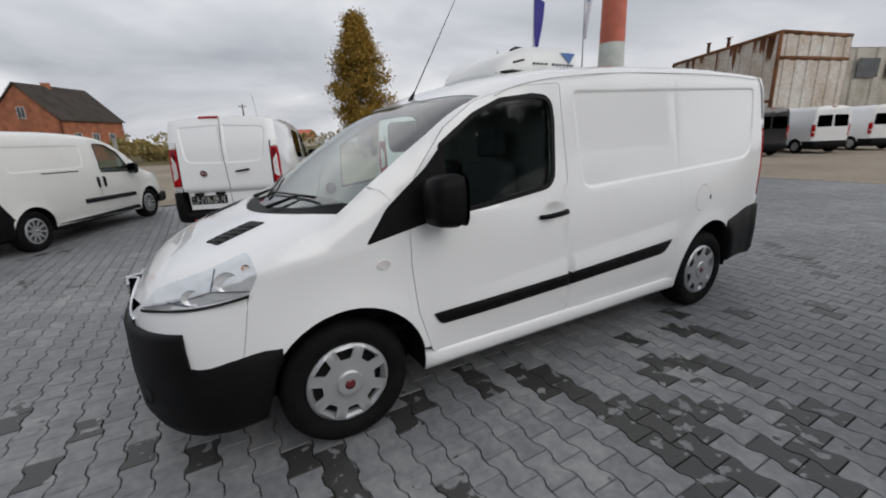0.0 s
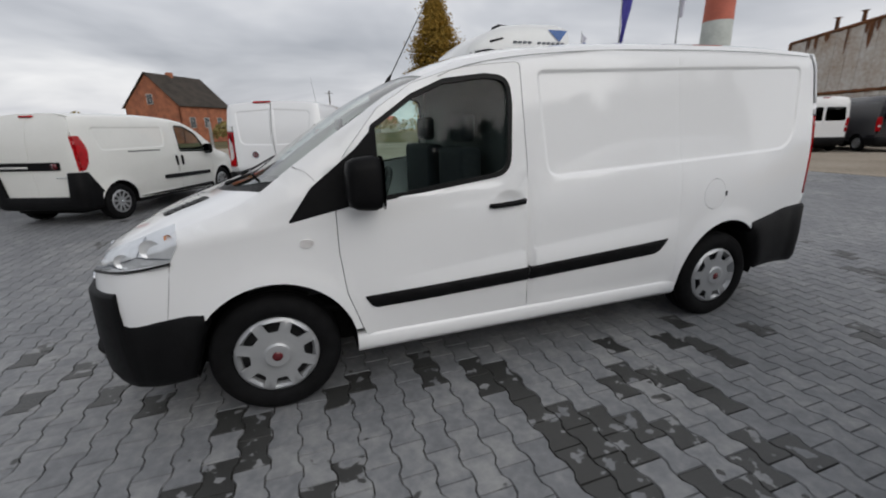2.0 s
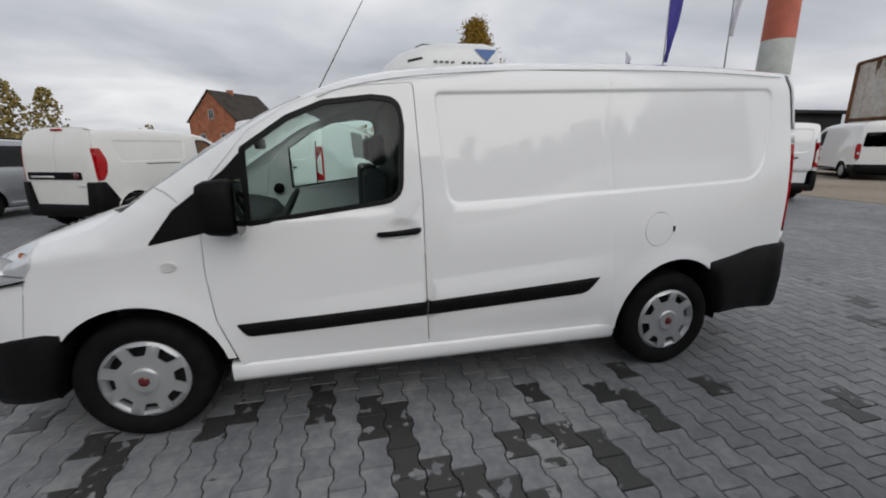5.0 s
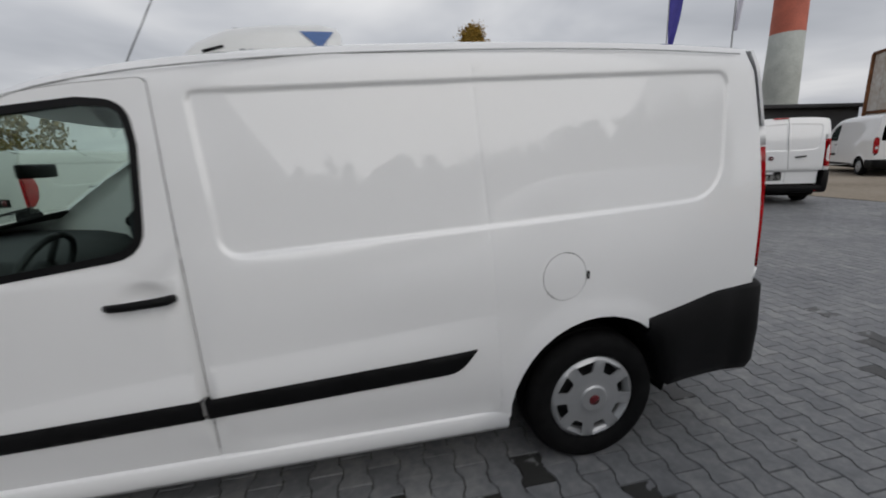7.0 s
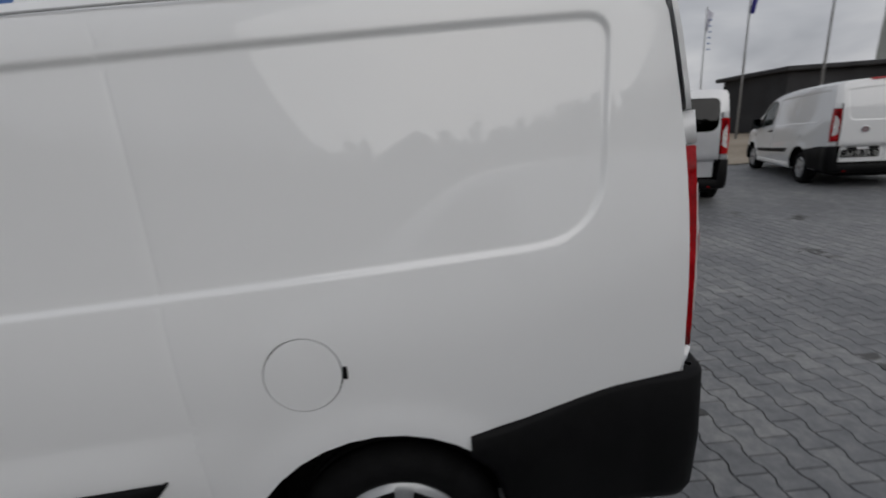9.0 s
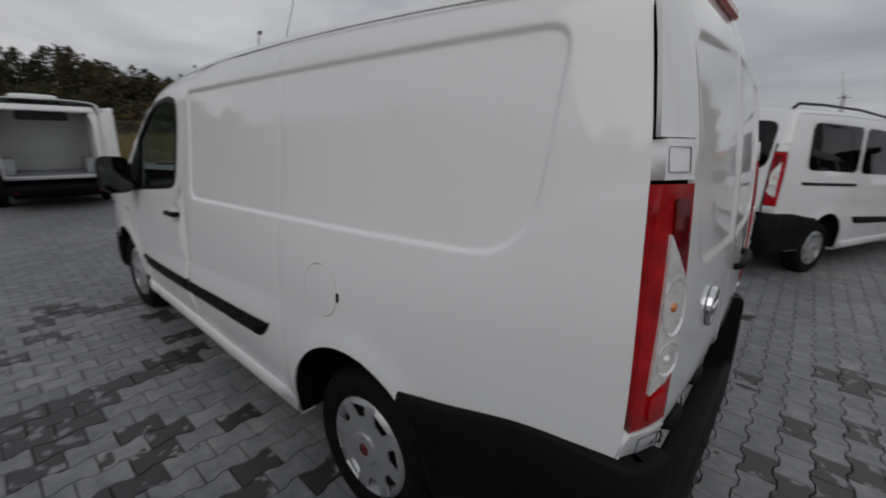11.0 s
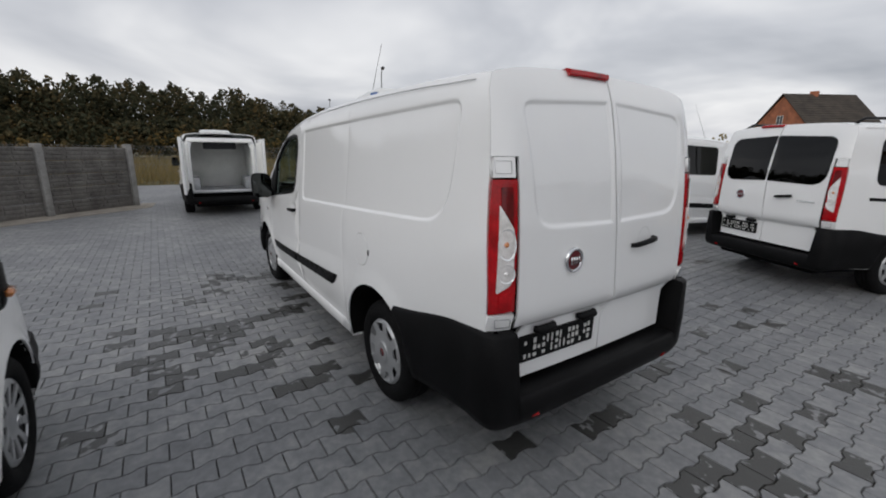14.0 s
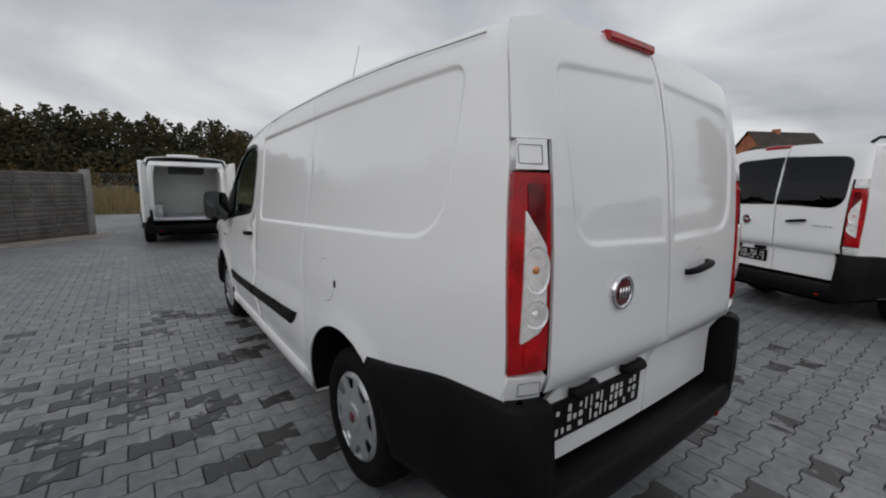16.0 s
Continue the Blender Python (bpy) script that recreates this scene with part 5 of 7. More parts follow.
        for cy, cz, rad in spots if w > 0.05 else ():
            ring = [(cy + rad * math.cos(a), cz + rad * 1.3 * math.sin(a)) for a in np.linspace(0, 2 * math.pi, 16, endpoint=False)]
            solid("clear_lens", fl(sheet(ring, [], s.rear(0.018), [], [], (1, -0.3, 0), 0.008)), CLEAR_LENS, tl)
        # side of the lamp that wraps onto the flank
        flank = rounded([(float(s.tail_edge(z0)) - 0.05, z0 + 0.01), (float(s.tail_edge(z0)) + 0.004, z0), (float(s.tail_edge((z0 + z1) / 2)) + 0.004, (z0 + z1) / 2), (float(s.tail_edge(z1)) + 0.004, z1), (float(s.tail_edge(z1)) - 0.10 * flank_w, z1), (float(s.tail_edge(z1)) - 0.17 * flank_w, z0 + (z1 - z0) * 0.62), (float(s.tail_edge(z1)) - 0.12 * flank_w, z0 + (z1 - z0) * 0.2)], [0.02, 0, 0, 0, 0.03, 0.08, 0.05])
        solid("lamp_flank", fl(sheet(dense(flank, 0.04), [], s.side(0.010), [], [], (0, -1, 0), 0.02)), RED_LENS, tl)
        hl = [(x, float(s.edge_z(x)) - 0.008) for x in np.linspace(-0.30, s.nose + 0.22, 7)]
        zc = hl[-1][1]
        poly = rounded(hl + [(s.nose + 0.17, zc - 0.09), (-0.45, hl[0][1] - 0.16), (-0.34, hl[0][1] - 0.10)], 0.01, 2)
        head_l = solid("headlight", fl(sheet(dense(poly, 0.05), [], s.side(0.004, lambda a, b: 0.006 * np.sin(a * 60)), xg, zg, (-0.5, -1, 0))), REFLECT, v, "clear headlamp")
    solid("roof", sheet(top_outline(s, head, lambda y: float(s.tail(s.top(tailx - 0.2))) - 0.03 - s.bow(y) * 0.6), [], s.roof(), np.arange(0.9, 5, 0.15), np.arange(-0.9, 0.91, 0.1), (0, 0, 1), 0.02), paint, v)
    solid("bonnet", sheet(top_outline(s, lambda y: s.nose + 0.03 + 0.10 * (np.asarray(y) / 0.6) ** 2, lambda y: base(y) - 0.05), [], s.roof(), np.arange(-0.9, 0.3, 0.08), np.arange(-0.8, 0.81, 0.08), (0, 0, 1), 0.02), paint, v)
    solid("cowl", sheet(top_outline(s, lambda y: base(y) - 0.045, lambda y: base(y) + 0.004, 4), [], s.roof(-0.01), [], np.arange(-0.8, 0.81, 0.1), (0, 0, 1), 0.01), PLASTIC, v)
    solid("windscreen", sheet(top_outline(s, base, head), [], s.roof(-0.004), np.arange(0, 1.0, 0.1), np.arange(-0.8, 0.81, 0.1), (-0.5, 0, 1)), SCREEN_GLASS, v, "clear windscreen")
    # tail
    zt = float(s.edge_z(s.tail_edge(s.top(tailx - 0.2) - 0.05)))
    zr = float(s.top(tailx - 0.25)) - 0.015
    half = [(ed(z), z) for z in np.linspace(bumper_top - 0.02, zt, 14)]
    left = half + [(-0.45, zr - 0.012), (-0.004, zr), (-0.004, bumper_top - 0.02)]
    z0, z1, w = lamp
    cut = [(p[0] + (w * 0.98 if z0 - 0.02 < p[1] < z1 + 0.02 else 0), p[1]) for p in half]
    left = cut + [(-0.45, zr - 0.012), (-0.004, zr), (-0.004, bumper_top - 0.02)]
    yg = np.arange(-1.0, 1.01, 0.07)
    for right in (False, True):
        fl = flipped if right else (lambda p: p)
        holes = [rear_glass] if rear_glass else []
        d = solid("rear_door", fl(sheet(dense(left, 0.07), holes, s.rear(0.004), yg, zg, (1, 0, 0), 0.03)), paint, v)
        if rear_glass:
            solid("rear_window", fl(sheet(grown(rear_glass, 0.01), [], s.rear(0.009), yg, zg, (1, 0, 0), 0.006)), tint, d, "dark rear window")
        if not right and black_band:
            band = rounded([(ed(black_band[0]) + 0.16, black_band[0]), (0.52, black_band[0]), (0.52, black_band[1]), (ed(black_band[1]) + 0.16, black_band[1])], 0.02)
            plate = solid("plate_panel", sheet(dense(band, 0.06), [], s.rear(0.02), yg, [], (1, 0, 0), 0.02), PLASTIC, d, "black plate panel with a round badge")
            x0 = float(s.tail(sum(black_band) / 2)) + 0.02
            bad = lathe([(0.055, 0.0), (0.055, 0.012), (0.0, 0.016)], 24)
            solid("badge", ([(x0 + p[1], 0.43 + p[0], sum(black_band) / 2 + p[2]) for p in bad[0]], [q[::-1] for q in bad[1]]), BADGE_RED, plate)
            solid("pale_bar", tube([(x0 + 0.004, -0.55, black_band[0] + 0.05), (x0 + 0.004, -0.05, black_band[0] + 0.05)], 0.02, 5), PLATE_WHITE, plate)
            for k in range(4):
                solid("badge_letter_bar", tube([(x0 - 0.012, 0.42 + 0.05 * k, black_band[0] - 0.12), (x0 - 0.012, 0.45 + 0.05 * k, black_band[0] - 0.12)], 0.012, 5), CHROME, d)
    x0 = float(s.tail(zr - 0.05))
    solid("brake_light", tube([(x0 - 0.005, -0.13, zr - 0.035), (x0 + 0.012, -0.10, zr - 0.035), (x0 + 0.012, 0.10, zr - 0.035), (x0 - 0.005, 0.13, zr - 0.035)], [0.012, 0.02, 0.02, 0.012], 6), RED_LENS, v, "red high brake lamp")
    solid("tail_frame", sheet(dense([(-0.74, 0.5), (0.74, 0.5), (0.66, zr - 0.1), (-0.66, zr - 0.1)], 0.1), [], s.rear(-0.06), yg, zg, (1, 0, 0), 0.02), UNDER, v)
    for nm, end in (("rear_bumper", 1), ("front_bumper", -1)):
        path = []
        n = 48
        for i in range(n + 1):
            u = -1 + 2 * i / n
            a = abs(u)
            if end > 0:
                xa, xb = wheelbase + arch * 0.85, tailx - 0.16
                tip = tailx + 0.05
            else:
                xa, xb = -arch * 0.85, s.nose + 0.30
                tip = s.nose - 0.02
            if a > 0.62:
                x = xa + (1 - a) / 0.38 * (xb - xa)
                y = float(s.half(x, 0.5)) + 0.012
            else:
                t = a / 0.62
                ym = float(s.half(xb, 0.5)) + 0.012
                y = ym * (1 - (1 - t) ** 2.4) ** (1 / 1.3)
                x = tip + (xb - tip) * t ** 4
            lo = 0.27
            cx = wheelbase if end > 0 else 0.0
            if abs(x - cx) < arch:
                lo = max(lo, r_tyre + math.sqrt(max(0, (arch - 0.004) ** 2 - (x - cx) ** 2)))
            top = bumper_top
            if corner_top and end > 0 and y > 0.62:
                top += 0.08 + (corner_top - bumper_top - 0.08) * min(1.0, max(0.0, (x - xa) / (xb - xa)))
            path.append((x, math.copysign(y, u), lo, max(top, lo + 0.02)))
        weighted(solid(nm, ribbon(path if end > 0 else path[::-1], 0.08), bumper, v, "black bumper" if bumper is PLASTIC else ""), 50)
    part("underbody", box((s.nose + 0.15, -0.62, 0.20), (tailx - 0.1, 0.62, 0.48), 0.05), UNDER, v)
    part("dashboard", box((0.05, -0.72, 0.6), (0.55, 0.72, float(s.top(0.1)) - 0.12), 0.08, 3), SATIN, v)
    for yc in (-0.38, 0.38):
        seat = part("cab_seat", box((1.15, yc - 0.24, 0.6), (1.30, yc + 0.24, 1.30), 0.05, 3), FABRIC, v)
        part("head_rest", box((1.19, yc - 0.13, 1.32), (1.28, yc + 0.13, 1.5), 0.04, 3), FABRIC, seat)
    if rail:
        for sg in (-1, 1):
            yy = float(s.edge_y(2.0)) - 0.03
            solid("roof_rail", tube([(x, sg * yy, float(s.over(x, yy)) + (0.0 if k in (0, 4) else 0.05)) for k, x in enumerate((1.1, 1.25, 2.2, 3.1, 3.3))], 0.018, 8), TRIM, v, "black roof rail")
    return v


HV_DOOR = rounded([(0.46, 0.36), (0.36, 0.70), (0.36, 1.05), (0.62, 1.50), (0.92, 1.66), (1.38, 1.73), (1.47, 1.25), (1.49, 0.36)], [0.03, 0, 0, 0, 0.1, 0.05, 0, 0.03])
HV_PANE = rounded([(0.50, 1.08), (0.74, 1.46), (1.02, 1.61), (1.33, 1.64), (1.39, 1.12)], [0.03, 0.02, 0.05, 0.07, 0.06])


HV_PANEL = rounded([(1.68, 1.62), (3.36, 1.62), (3.28, 1.22), (1.78, 1.22)], 0.10, 5)


def heading(x, y, cw):
    """The pose of a vehicle whose front axle stands at x, y and which faces cw degrees clockwise of north (+y)."""
    return pose(x, y, 0, 0, 0, -90 - cw)


def high_van(name, label, m, paint=PAINT, **more):
    return vehicle(name, label, m, HIGH_VAN, 3.105, 0.375, paint, HV_DOOR, HV_PANE, lamp=(0.92, 1.48, 0.03), bumper_top=0.50, corner_top=0.90, strip=(0.52, 2.0, 0.64, 0.56), upright=True, hand=(1.38, 0.93), slide=(1.95, 2.75, 1.16), black_band=(0.94, 1.07), panel=HV_PANEL, **more)


high_van("cargo_van", "white high-roofed cargo van with black bumpers beside others", heading(-2.39, 10.08, 24), PAINT_OFF, style="spoke")
high_van("compact_van", "white compact van with black rub strip, parked close by", pose(2.8, -2.64, 0), PAINT, mirror_paint=PLASTIC, style="spoke")
panel_van("crew_van", "white crew van with one dark side window, rear doors shut", heading(1.16, 9.80, 18), side_glass="one")
panel_van("minibus", "white minibus with dark tinted windows and roof rails", heading(4.89, 9.15, 23.3), glazed_rear=True, side_glass=True, roof_rails=True, badge_bars=True)
panel_van("reefer_van", "white refrigerated van with both rear doors swung open", heading(-10.2, 0.52, -86.7), cooler=True, open_rear=True)
panel_van("tail_lift_van", "white panel van parked at the edge of the yard", heading(13.45, 10.0, 24))
FC_DOOR = rounded([(0.52, 0.38), (0.44, 0.75), (0.48, 1.0), (0.78, 1.36), (1.05, 1.52), (1.42, 1.58), (1.52, 1.10), (1.50, 0.38)], [0.03, 0, 0, 0, 0.1, 0.03, 0, 0.03])
FC_PANE = rounded([(0.62, 1.04), (0.86, 1.32), (1.10, 1.46), (1.38, 1.51), (1.46, 1.08)], [0.02, 0.02, 0.04, 0.03, 0.03])
FC_SIDE = (rounded([(1.60, 1.09), (1.52, 1.525), (2.42, 1.54), (2.50, 1.11)], 0.04), rounded([(2.58, 1.12), (2.50, 1.54), (3.08, 1.50), (3.30, 1.16)], 0.05))
FC_REAR = rounded([(-0.66, 1.08), (-0.012, 1.08), (-0.012, 1.45), (-0.54, 1.43)], [0.06, 0.0, 0.0, 0.08])


def family_car(name, label, m, paint):
    return vehicle(name, label, m, FAMILY_CAR, 2.85, 0.37, paint, FC_DOOR, FC_PANE, FC_SIDE, FC_REAR, lamp=(0.82, 1.16, 0.2), bumper_top=0.66, bumper=paint, category="car", group="parked cars", style="spoke", rail=True, hand=(1.36, 0.93), mirror=(0.66, 1.04), mirror_paint=paint, flank_w=0.6,
                   base=lambda y: 0.15 + 0.16 * (np.asarray(y) / 0.7) ** 2, head=lambda y: 0.98 + 0.06 * (np.asarray(y) / 0.7) ** 2)


family_car("people_carrier", "silver people carrier with dark windows and roof rails", heading(-5.92, 11.33, 24), SILVER)
panel_van("silver_minibus", "pale silver minibus with dark tinted windows, beside the white one", heading(9.33, 9.97, 23), PALE_SILVER, glazed_rear=True, side_glass=True)
LV_DOOR = rounded([(0.55, 0.45), (0.45, 0.9), (0.45, 1.30), (0.75, 1.86), (1.05, 2.06), (1.48, 2.12), (1.55, 1.4), (1.55, 0.45)], [0.03, 0, 0, 0, 0.1, 0.05, 0, 0.03])
LV_PANE = rounded([(0.60, 1.36), (0.85, 1.82), (1.10, 1.96), (1.42, 2.0), (1.46, 1.36)], [0.02, 0.02, 0.05, 0.05, 0.05])
LV_REAR = rounded([(-0.78, 1.32), (-0.06, 1.32), (-0.06, 1.88), (-0.74, 1.86)], 0.06)


def large_van(name, label, m, paint):
    return vehicle(name, label, m, LARGE_VAN, 3.68, 0.40, paint, LV_DOOR, LV_PANE, (), LV_REAR, lamp=(0.85, 1.42, 0.12), bumper_top=0.62, strip=(0.6, 1.5, 0.8, 0.7), hand=(1.42, 1.18), mirror=(0.55, 1.42), sill_z=0.42, r_tyre=0.34, flank_w=0.35,
                   base=lambda y: -0.12 + 0.14 * (np.asarray(y) / 0.8) ** 2, head=lambda y: 0.86 + 0.05 * (np.asarray(y) / 0.8) ** 2)


large_van("large_van", "large white delivery van with a dark rear window", heading(24.75, 13.95, 36), PAINT)
large_van("dark_van", "large black delivery van on the sandy ground", heading(26.22, 12.34, 30), DARK_PAINT)
large_van("large_van", "large white delivery van before the rusty shed", heading(29.72, 11.14, 30), PAINT)
large_van("large_van", "large white delivery van before the rusty shed", heading(33.42, 10.04, 30), PAINT)


# ---- ground ----
def ground_mat(name, stops, scale, fine, rough=0.95, bump=0.5):
    """Loose ground: patches at two scales and a grainy relief, in metres."""
    m = bpy.data.materials.new(name)
    m.use_nodes = True
    t = m.node_tree
    b = t.nodes["Principled BSDF"]
    b.inputs["Roughness"].default_value = rough
    b.inputs["Specular IOR Level"].default_value = 0.2
    geo = t.nodes.new("ShaderNodeNewGeometry")
    big, small = t.nodes.new("ShaderNodeTexNoise"), t.nodes.new("ShaderNodeTexNoise")
    for n, sc, det in ((big, scale, 5.0), (small, fine, 6.0)):
        n.inputs["Scale"].default_value, n.inputs["Detail"].default_value = sc, det
        t.links.new(geo.outputs["Position"], n.inputs["Vector"])
    mix = t.nodes.new("ShaderNodeMix")
    mix.inputs[0].default_value = 0.45
    t.links.new(big.outputs["Fac"], mix.inputs[2])
    t.links.new(small.outputs["Fac"], mix.inputs[3])
    r = t.nodes.new("ShaderNodeValToRGB")
    for k, (p, c) in enumerate(stops):
        e = r.color_ramp.elements[k] if k < 2 else r.color_ramp.elements.new(p)
        e.position, e.color = p, (*c, 1)
    t.links.new(mix.outputs[0], r.inputs[0])
    t.links.new(r.outputs[0], b.inputs["Base Color"])
    bp = t.nodes.new("ShaderNodeBump")
    bp.inputs["Strength"].default_value, bp.inputs["Distance"].default_value = bump, 0.03
    t.links.new(small.outputs["Fac"], bp.inputs["Height"])
    t.links.new(bp.outputs[0], b.inputs["Normal"])
    return m


FIELD = ground_mat("rough_field", ((0.30, (0.05, 0.055, 0.022)), (0.70, (0.20, 0.15, 0.07)), (0.50, (0.12, 0.10, 0.045))), 0.08, 2.5)
SAND = ground_mat("sandy_gravel", ((0.32, (0.20, 0.165, 0.125)), (0.68, (0.38, 0.33, 0.27)), (0.5, (0.31, 0.265, 0.21))), 0.25, 9.0)
BED = ground_mat("paver_bed", ((0.3, (0.04, 0.036, 0.029)), (0.7, (0.085, 0.074, 0.058))), 1.0, 30.0)


def slab(name, poly, z, material, label, category, depth=0.0):
    n = len(poly)
    vs = [(x, y, z) for x, y in poly]
    fs = [tuple(range(n))]
    if depth:
        vs += [(x, y, z - depth) for x, y in poly]
        fs += [(i, i + n, (i + 1) % n + n, (i + 1) % n) for i in range(n)]
    ob = put(name, mesh_from(name, vs, fs, material, False))
    return tagged(ob, label, category, kind="structure")


slab("ground", [(-700, -700), (700, -700), (700, 700), (-700, 700)], -0.05, FIELD, "rough autumn field of dry grass", "ground")
slab("sand_ground", [(14.2, -40), (75, -40), (75, 40), (-16, 45), (-16, 11.8), (14.2, 11.8)], -0.022, SAND, "pale sandy gravel beside the paved yard", "ground", 0.02)
slab("pavement_bed", [(-17.5, -7.1), (14.2, -7.1), (14.2, 11.8), (-16, 11.8), (-17.5, 4)], -0.016, BED, "dark sand in the joints of the yard", "pavement", 0.02)


# ---- pavers: double-T blocks in columns along y, each column shifted by half a block ----
LENGTH, PITCH, WIDE, NARROW = 0.2, 0.1405, 0.0790, 0.0580
WET_FRONT = ((-0.28, -0.02), (-0.14, -0.11), (-0.13, -0.31), (-0.28, -0.42), (-0.4, -0.52), (-0.26, -0.6), (-0.12, -0.73), (-0.54, -0.61), (0.44, -0.89), (-0.97, 0.52), (-0.74, 0.28), (-2.13, 1.59), (0.35, 0.06), (0.89, 0.17))
WET_DOOR = ((1.16, -0.06), (1.19, -0.26), (1.31, -0.2), (1.31, -0.5), (1.2, -0.53), (1.2, -0.69), (1.34, -0.69), (1.21, -0.86), (1.34, -0.86), (1.23, -1.01), (1.36, -1.03), (1.25, -1.18), (1.36, -1.2), (1.11, -1.12), (1.27, -1.56))
WET_SIDE = ((1.96, -0.47), (1.88, -0.48), (1.57, -0.74), (1.54, -0.93), (1.68, -0.88), (1.82, -0.96), (2.11, -0.57), (2.28, -0.55), (2.23, -0.66), (2.15, -0.17), (1.96, -1.25), (1.88, -1.36), (2.18, -1.11), (1.7, -1.4), (1.73, -1.21), (0.96, -1.47), (0.01, -1.86), (-0.39, -1.75), (2.69, -0.54), (3.26, -0.21))
WET_TAIL = ((4.39, 1.48), (4.54, 1.47), (4.67, 1.45), (4.81, 1.46), (4.79, 1.2), (4.64, 1.0), (4.94, 1.31), (5.03, 1.74), (4.5, 1.93), (4.63, 1.79), (4.78, 1.71), (4.8, 2.16), (4.9, 2.9), (5.06, 2.84), (4.78, 2.9), (4.64, 2.94), (3.88, 1.9), (4.03, 1.0), (3.87, 0.35), (3.98, 0.35), (3.55, 3.75), (3.73, 3.98), (3.91, 3.42), (4.04, 3.68))
WET_FAR = ((5.92, 0.61), (5.41, 0.15), (5.16, -0.07), (4.94, -0.38), (5.3, 0.02), (5.78, 0.45), (3.88, -0.59), (3.74, -0.77), (0.9, -0.06), (0.13, -0.7))
WET_SPOTS = WET_FRONT + WET_DOOR + WET_SIDE + WET_TAIL + WET_FAR


def paver_mat(name, single, wetter=0.0):
    """Grey concrete block, each its own shade, with sandy stains; some blocks soaked dark."""
    m = bpy.data.materials.new(name)
    m.use_nodes = True
    t = m.node_tree
    b = t.nodes["Principled BSDF"]
    link = t.links.new
    rnd = t.nodes.new("ShaderNodeObjectInfo").outputs["Random"] if single else t.nodes.new("ShaderNodeNewGeometry").outputs["Random Per Island"]
    geo = t.nodes.new("ShaderNodeNewGeometry")
    big, mid, fine = (t.nodes.new("ShaderNodeTexNoise") for _ in range(3))
    for n, sc, det in ((big, 0.7, 4.0), (mid, 9.0, 5.0), (fine, 160.0, 4.0)):
        n.inputs["Scale"].default_value, n.inputs["Detail"].default_value = sc, det
        link(geo.outputs["Position"], n.inputs["Vector"])

    def math_node(op, a, bb):
        n = t.nodes.new("ShaderNodeMath")
        n.operation = op
        for k, v in enumerate((a, bb)):
            if isinstance(v, (int, float)):
                n.inputs[k].default_value = v
            else:
                link(v, n.inputs[k])
        return n.outputs[0]
    shade = math_node("ADD", math_node("MULTIPLY", rnd, 0.14), math_node("ADD", math_node("MULTIPLY", big.outputs["Fac"], 0.45), math_node("MULTIPLY", mid.outputs["Fac"], 0.50)))
    shade = math_node("ADD", shade, math_node("MULTIPLY", fine.outputs["Fac"], 0.16))
    worn = t.nodes.new("ShaderNodeTexNoise")
    worn.inputs["Scale"].default_value, worn.inputs["Detail"].default_value = 26.0, 4.0
    link(geo.outputs["Position"], worn.inputs["Vector"])
    shade = math_node("ADD", shade, math_node("MULTIPLY", math_node("SUBTRACT", worn.outputs["Fac"], 0.5), 0.34))
    r = t.nodes.new("ShaderNodeValToRGB")
    r.color_ramp.elements[0].position, r.color_ramp.elements[0].color = 0.34, (0.112, 0.117, 0.126, 1)
    r.color_ramp.elements[1].position, r.color_ramp.elements[1].color = 0.90, (0.345, 0.345, 0.338, 1)
    e = r.color_ramp.elements.new(0.62)
    e.color = (0.198, 0.203, 0.211, 1)
    link(shade, r.inputs[0])
    # damp: single blocks where the yard drains badly
    damp_at = t.nodes.new("ShaderNodeTexNoise")
    damp_at.inputs["Scale"].default_value, damp_at.inputs["Detail"].default_value = 0.55, 2.0
    link(geo.outputs["Position"], damp_at.inputs["Vector"])
    blob = t.nodes.new("ShaderNodeTexNoise")
    blob.inputs["Scale"].default_value, blob.inputs["Detail"].default_value = 11.0, 3.0
    link(geo.outputs["Position"], blob.inputs["Vector"])
    score = math_node("ADD", math_node("MULTIPLY", damp_at.outputs["Fac"], 1.6), math_node("MULTIPLY", rnd, 0.9))
    score = math_node("SUBTRACT", math_node("ADD", score, math_node("MULTIPLY", blob.outputs["Fac"], 0.5)), 0.33)
    if wetter:  # a soaked block: most of its face is dark, its rim dries first
        score = math_node("ADD", math_node("MULTIPLY", blob.outputs["Fac"], 0.9), 1.395)
    drop = t.nodes.new("ShaderNodeTexVoronoi")  # single drops of water
    drop.inputs["Scale"].default_value = 5.0
    link(geo.outputs["Position"], drop.inputs["Vector"])
    pick = t.nodes.new("ShaderNodeSeparateColor")
    link(drop.outputs["Color"], pick.inputs[0])
    size = math_node("MULTIPLY", math_node("SUBTRACT", pick.outputs[0], 0.74), 0.42)
    edge = math_node("ADD", drop.outputs["Distance"], math_node("MULTIPLY", math_node("SUBTRACT", worn.outputs["Fac"], 0.5), 0.16))
    score = math_node("ADD", score, math_node("LESS_THAN", edge, size))
    step = t.nodes.new("ShaderNodeMapRange")
    step.inputs["From Min"].default_value, step.inputs["From Max"].default_value = 1.74, 1.77
    link(score, step.inputs["Value"])
    damp = t.nodes.new("ShaderNodeMix")
    damp.data_type = "RGBA"
    damp.inputs[7].default_value = (0.046, 0.046, 0.044, 1)
    link(step.outputs[0], damp.inputs[0])
    link(r.outputs[0], damp.inputs[6])
    link(damp.outputs[2], b.inputs["Base Color"])
    rough = t.nodes.new("ShaderNodeMapRange")
    rough.inputs["To Min"].default_value, rough.inputs["To Max"].default_value = 0.52, 0.36
    link(step.outputs[0], rough.inputs["Value"])
    link(rough.outputs[0], b.inputs["Roughness"])
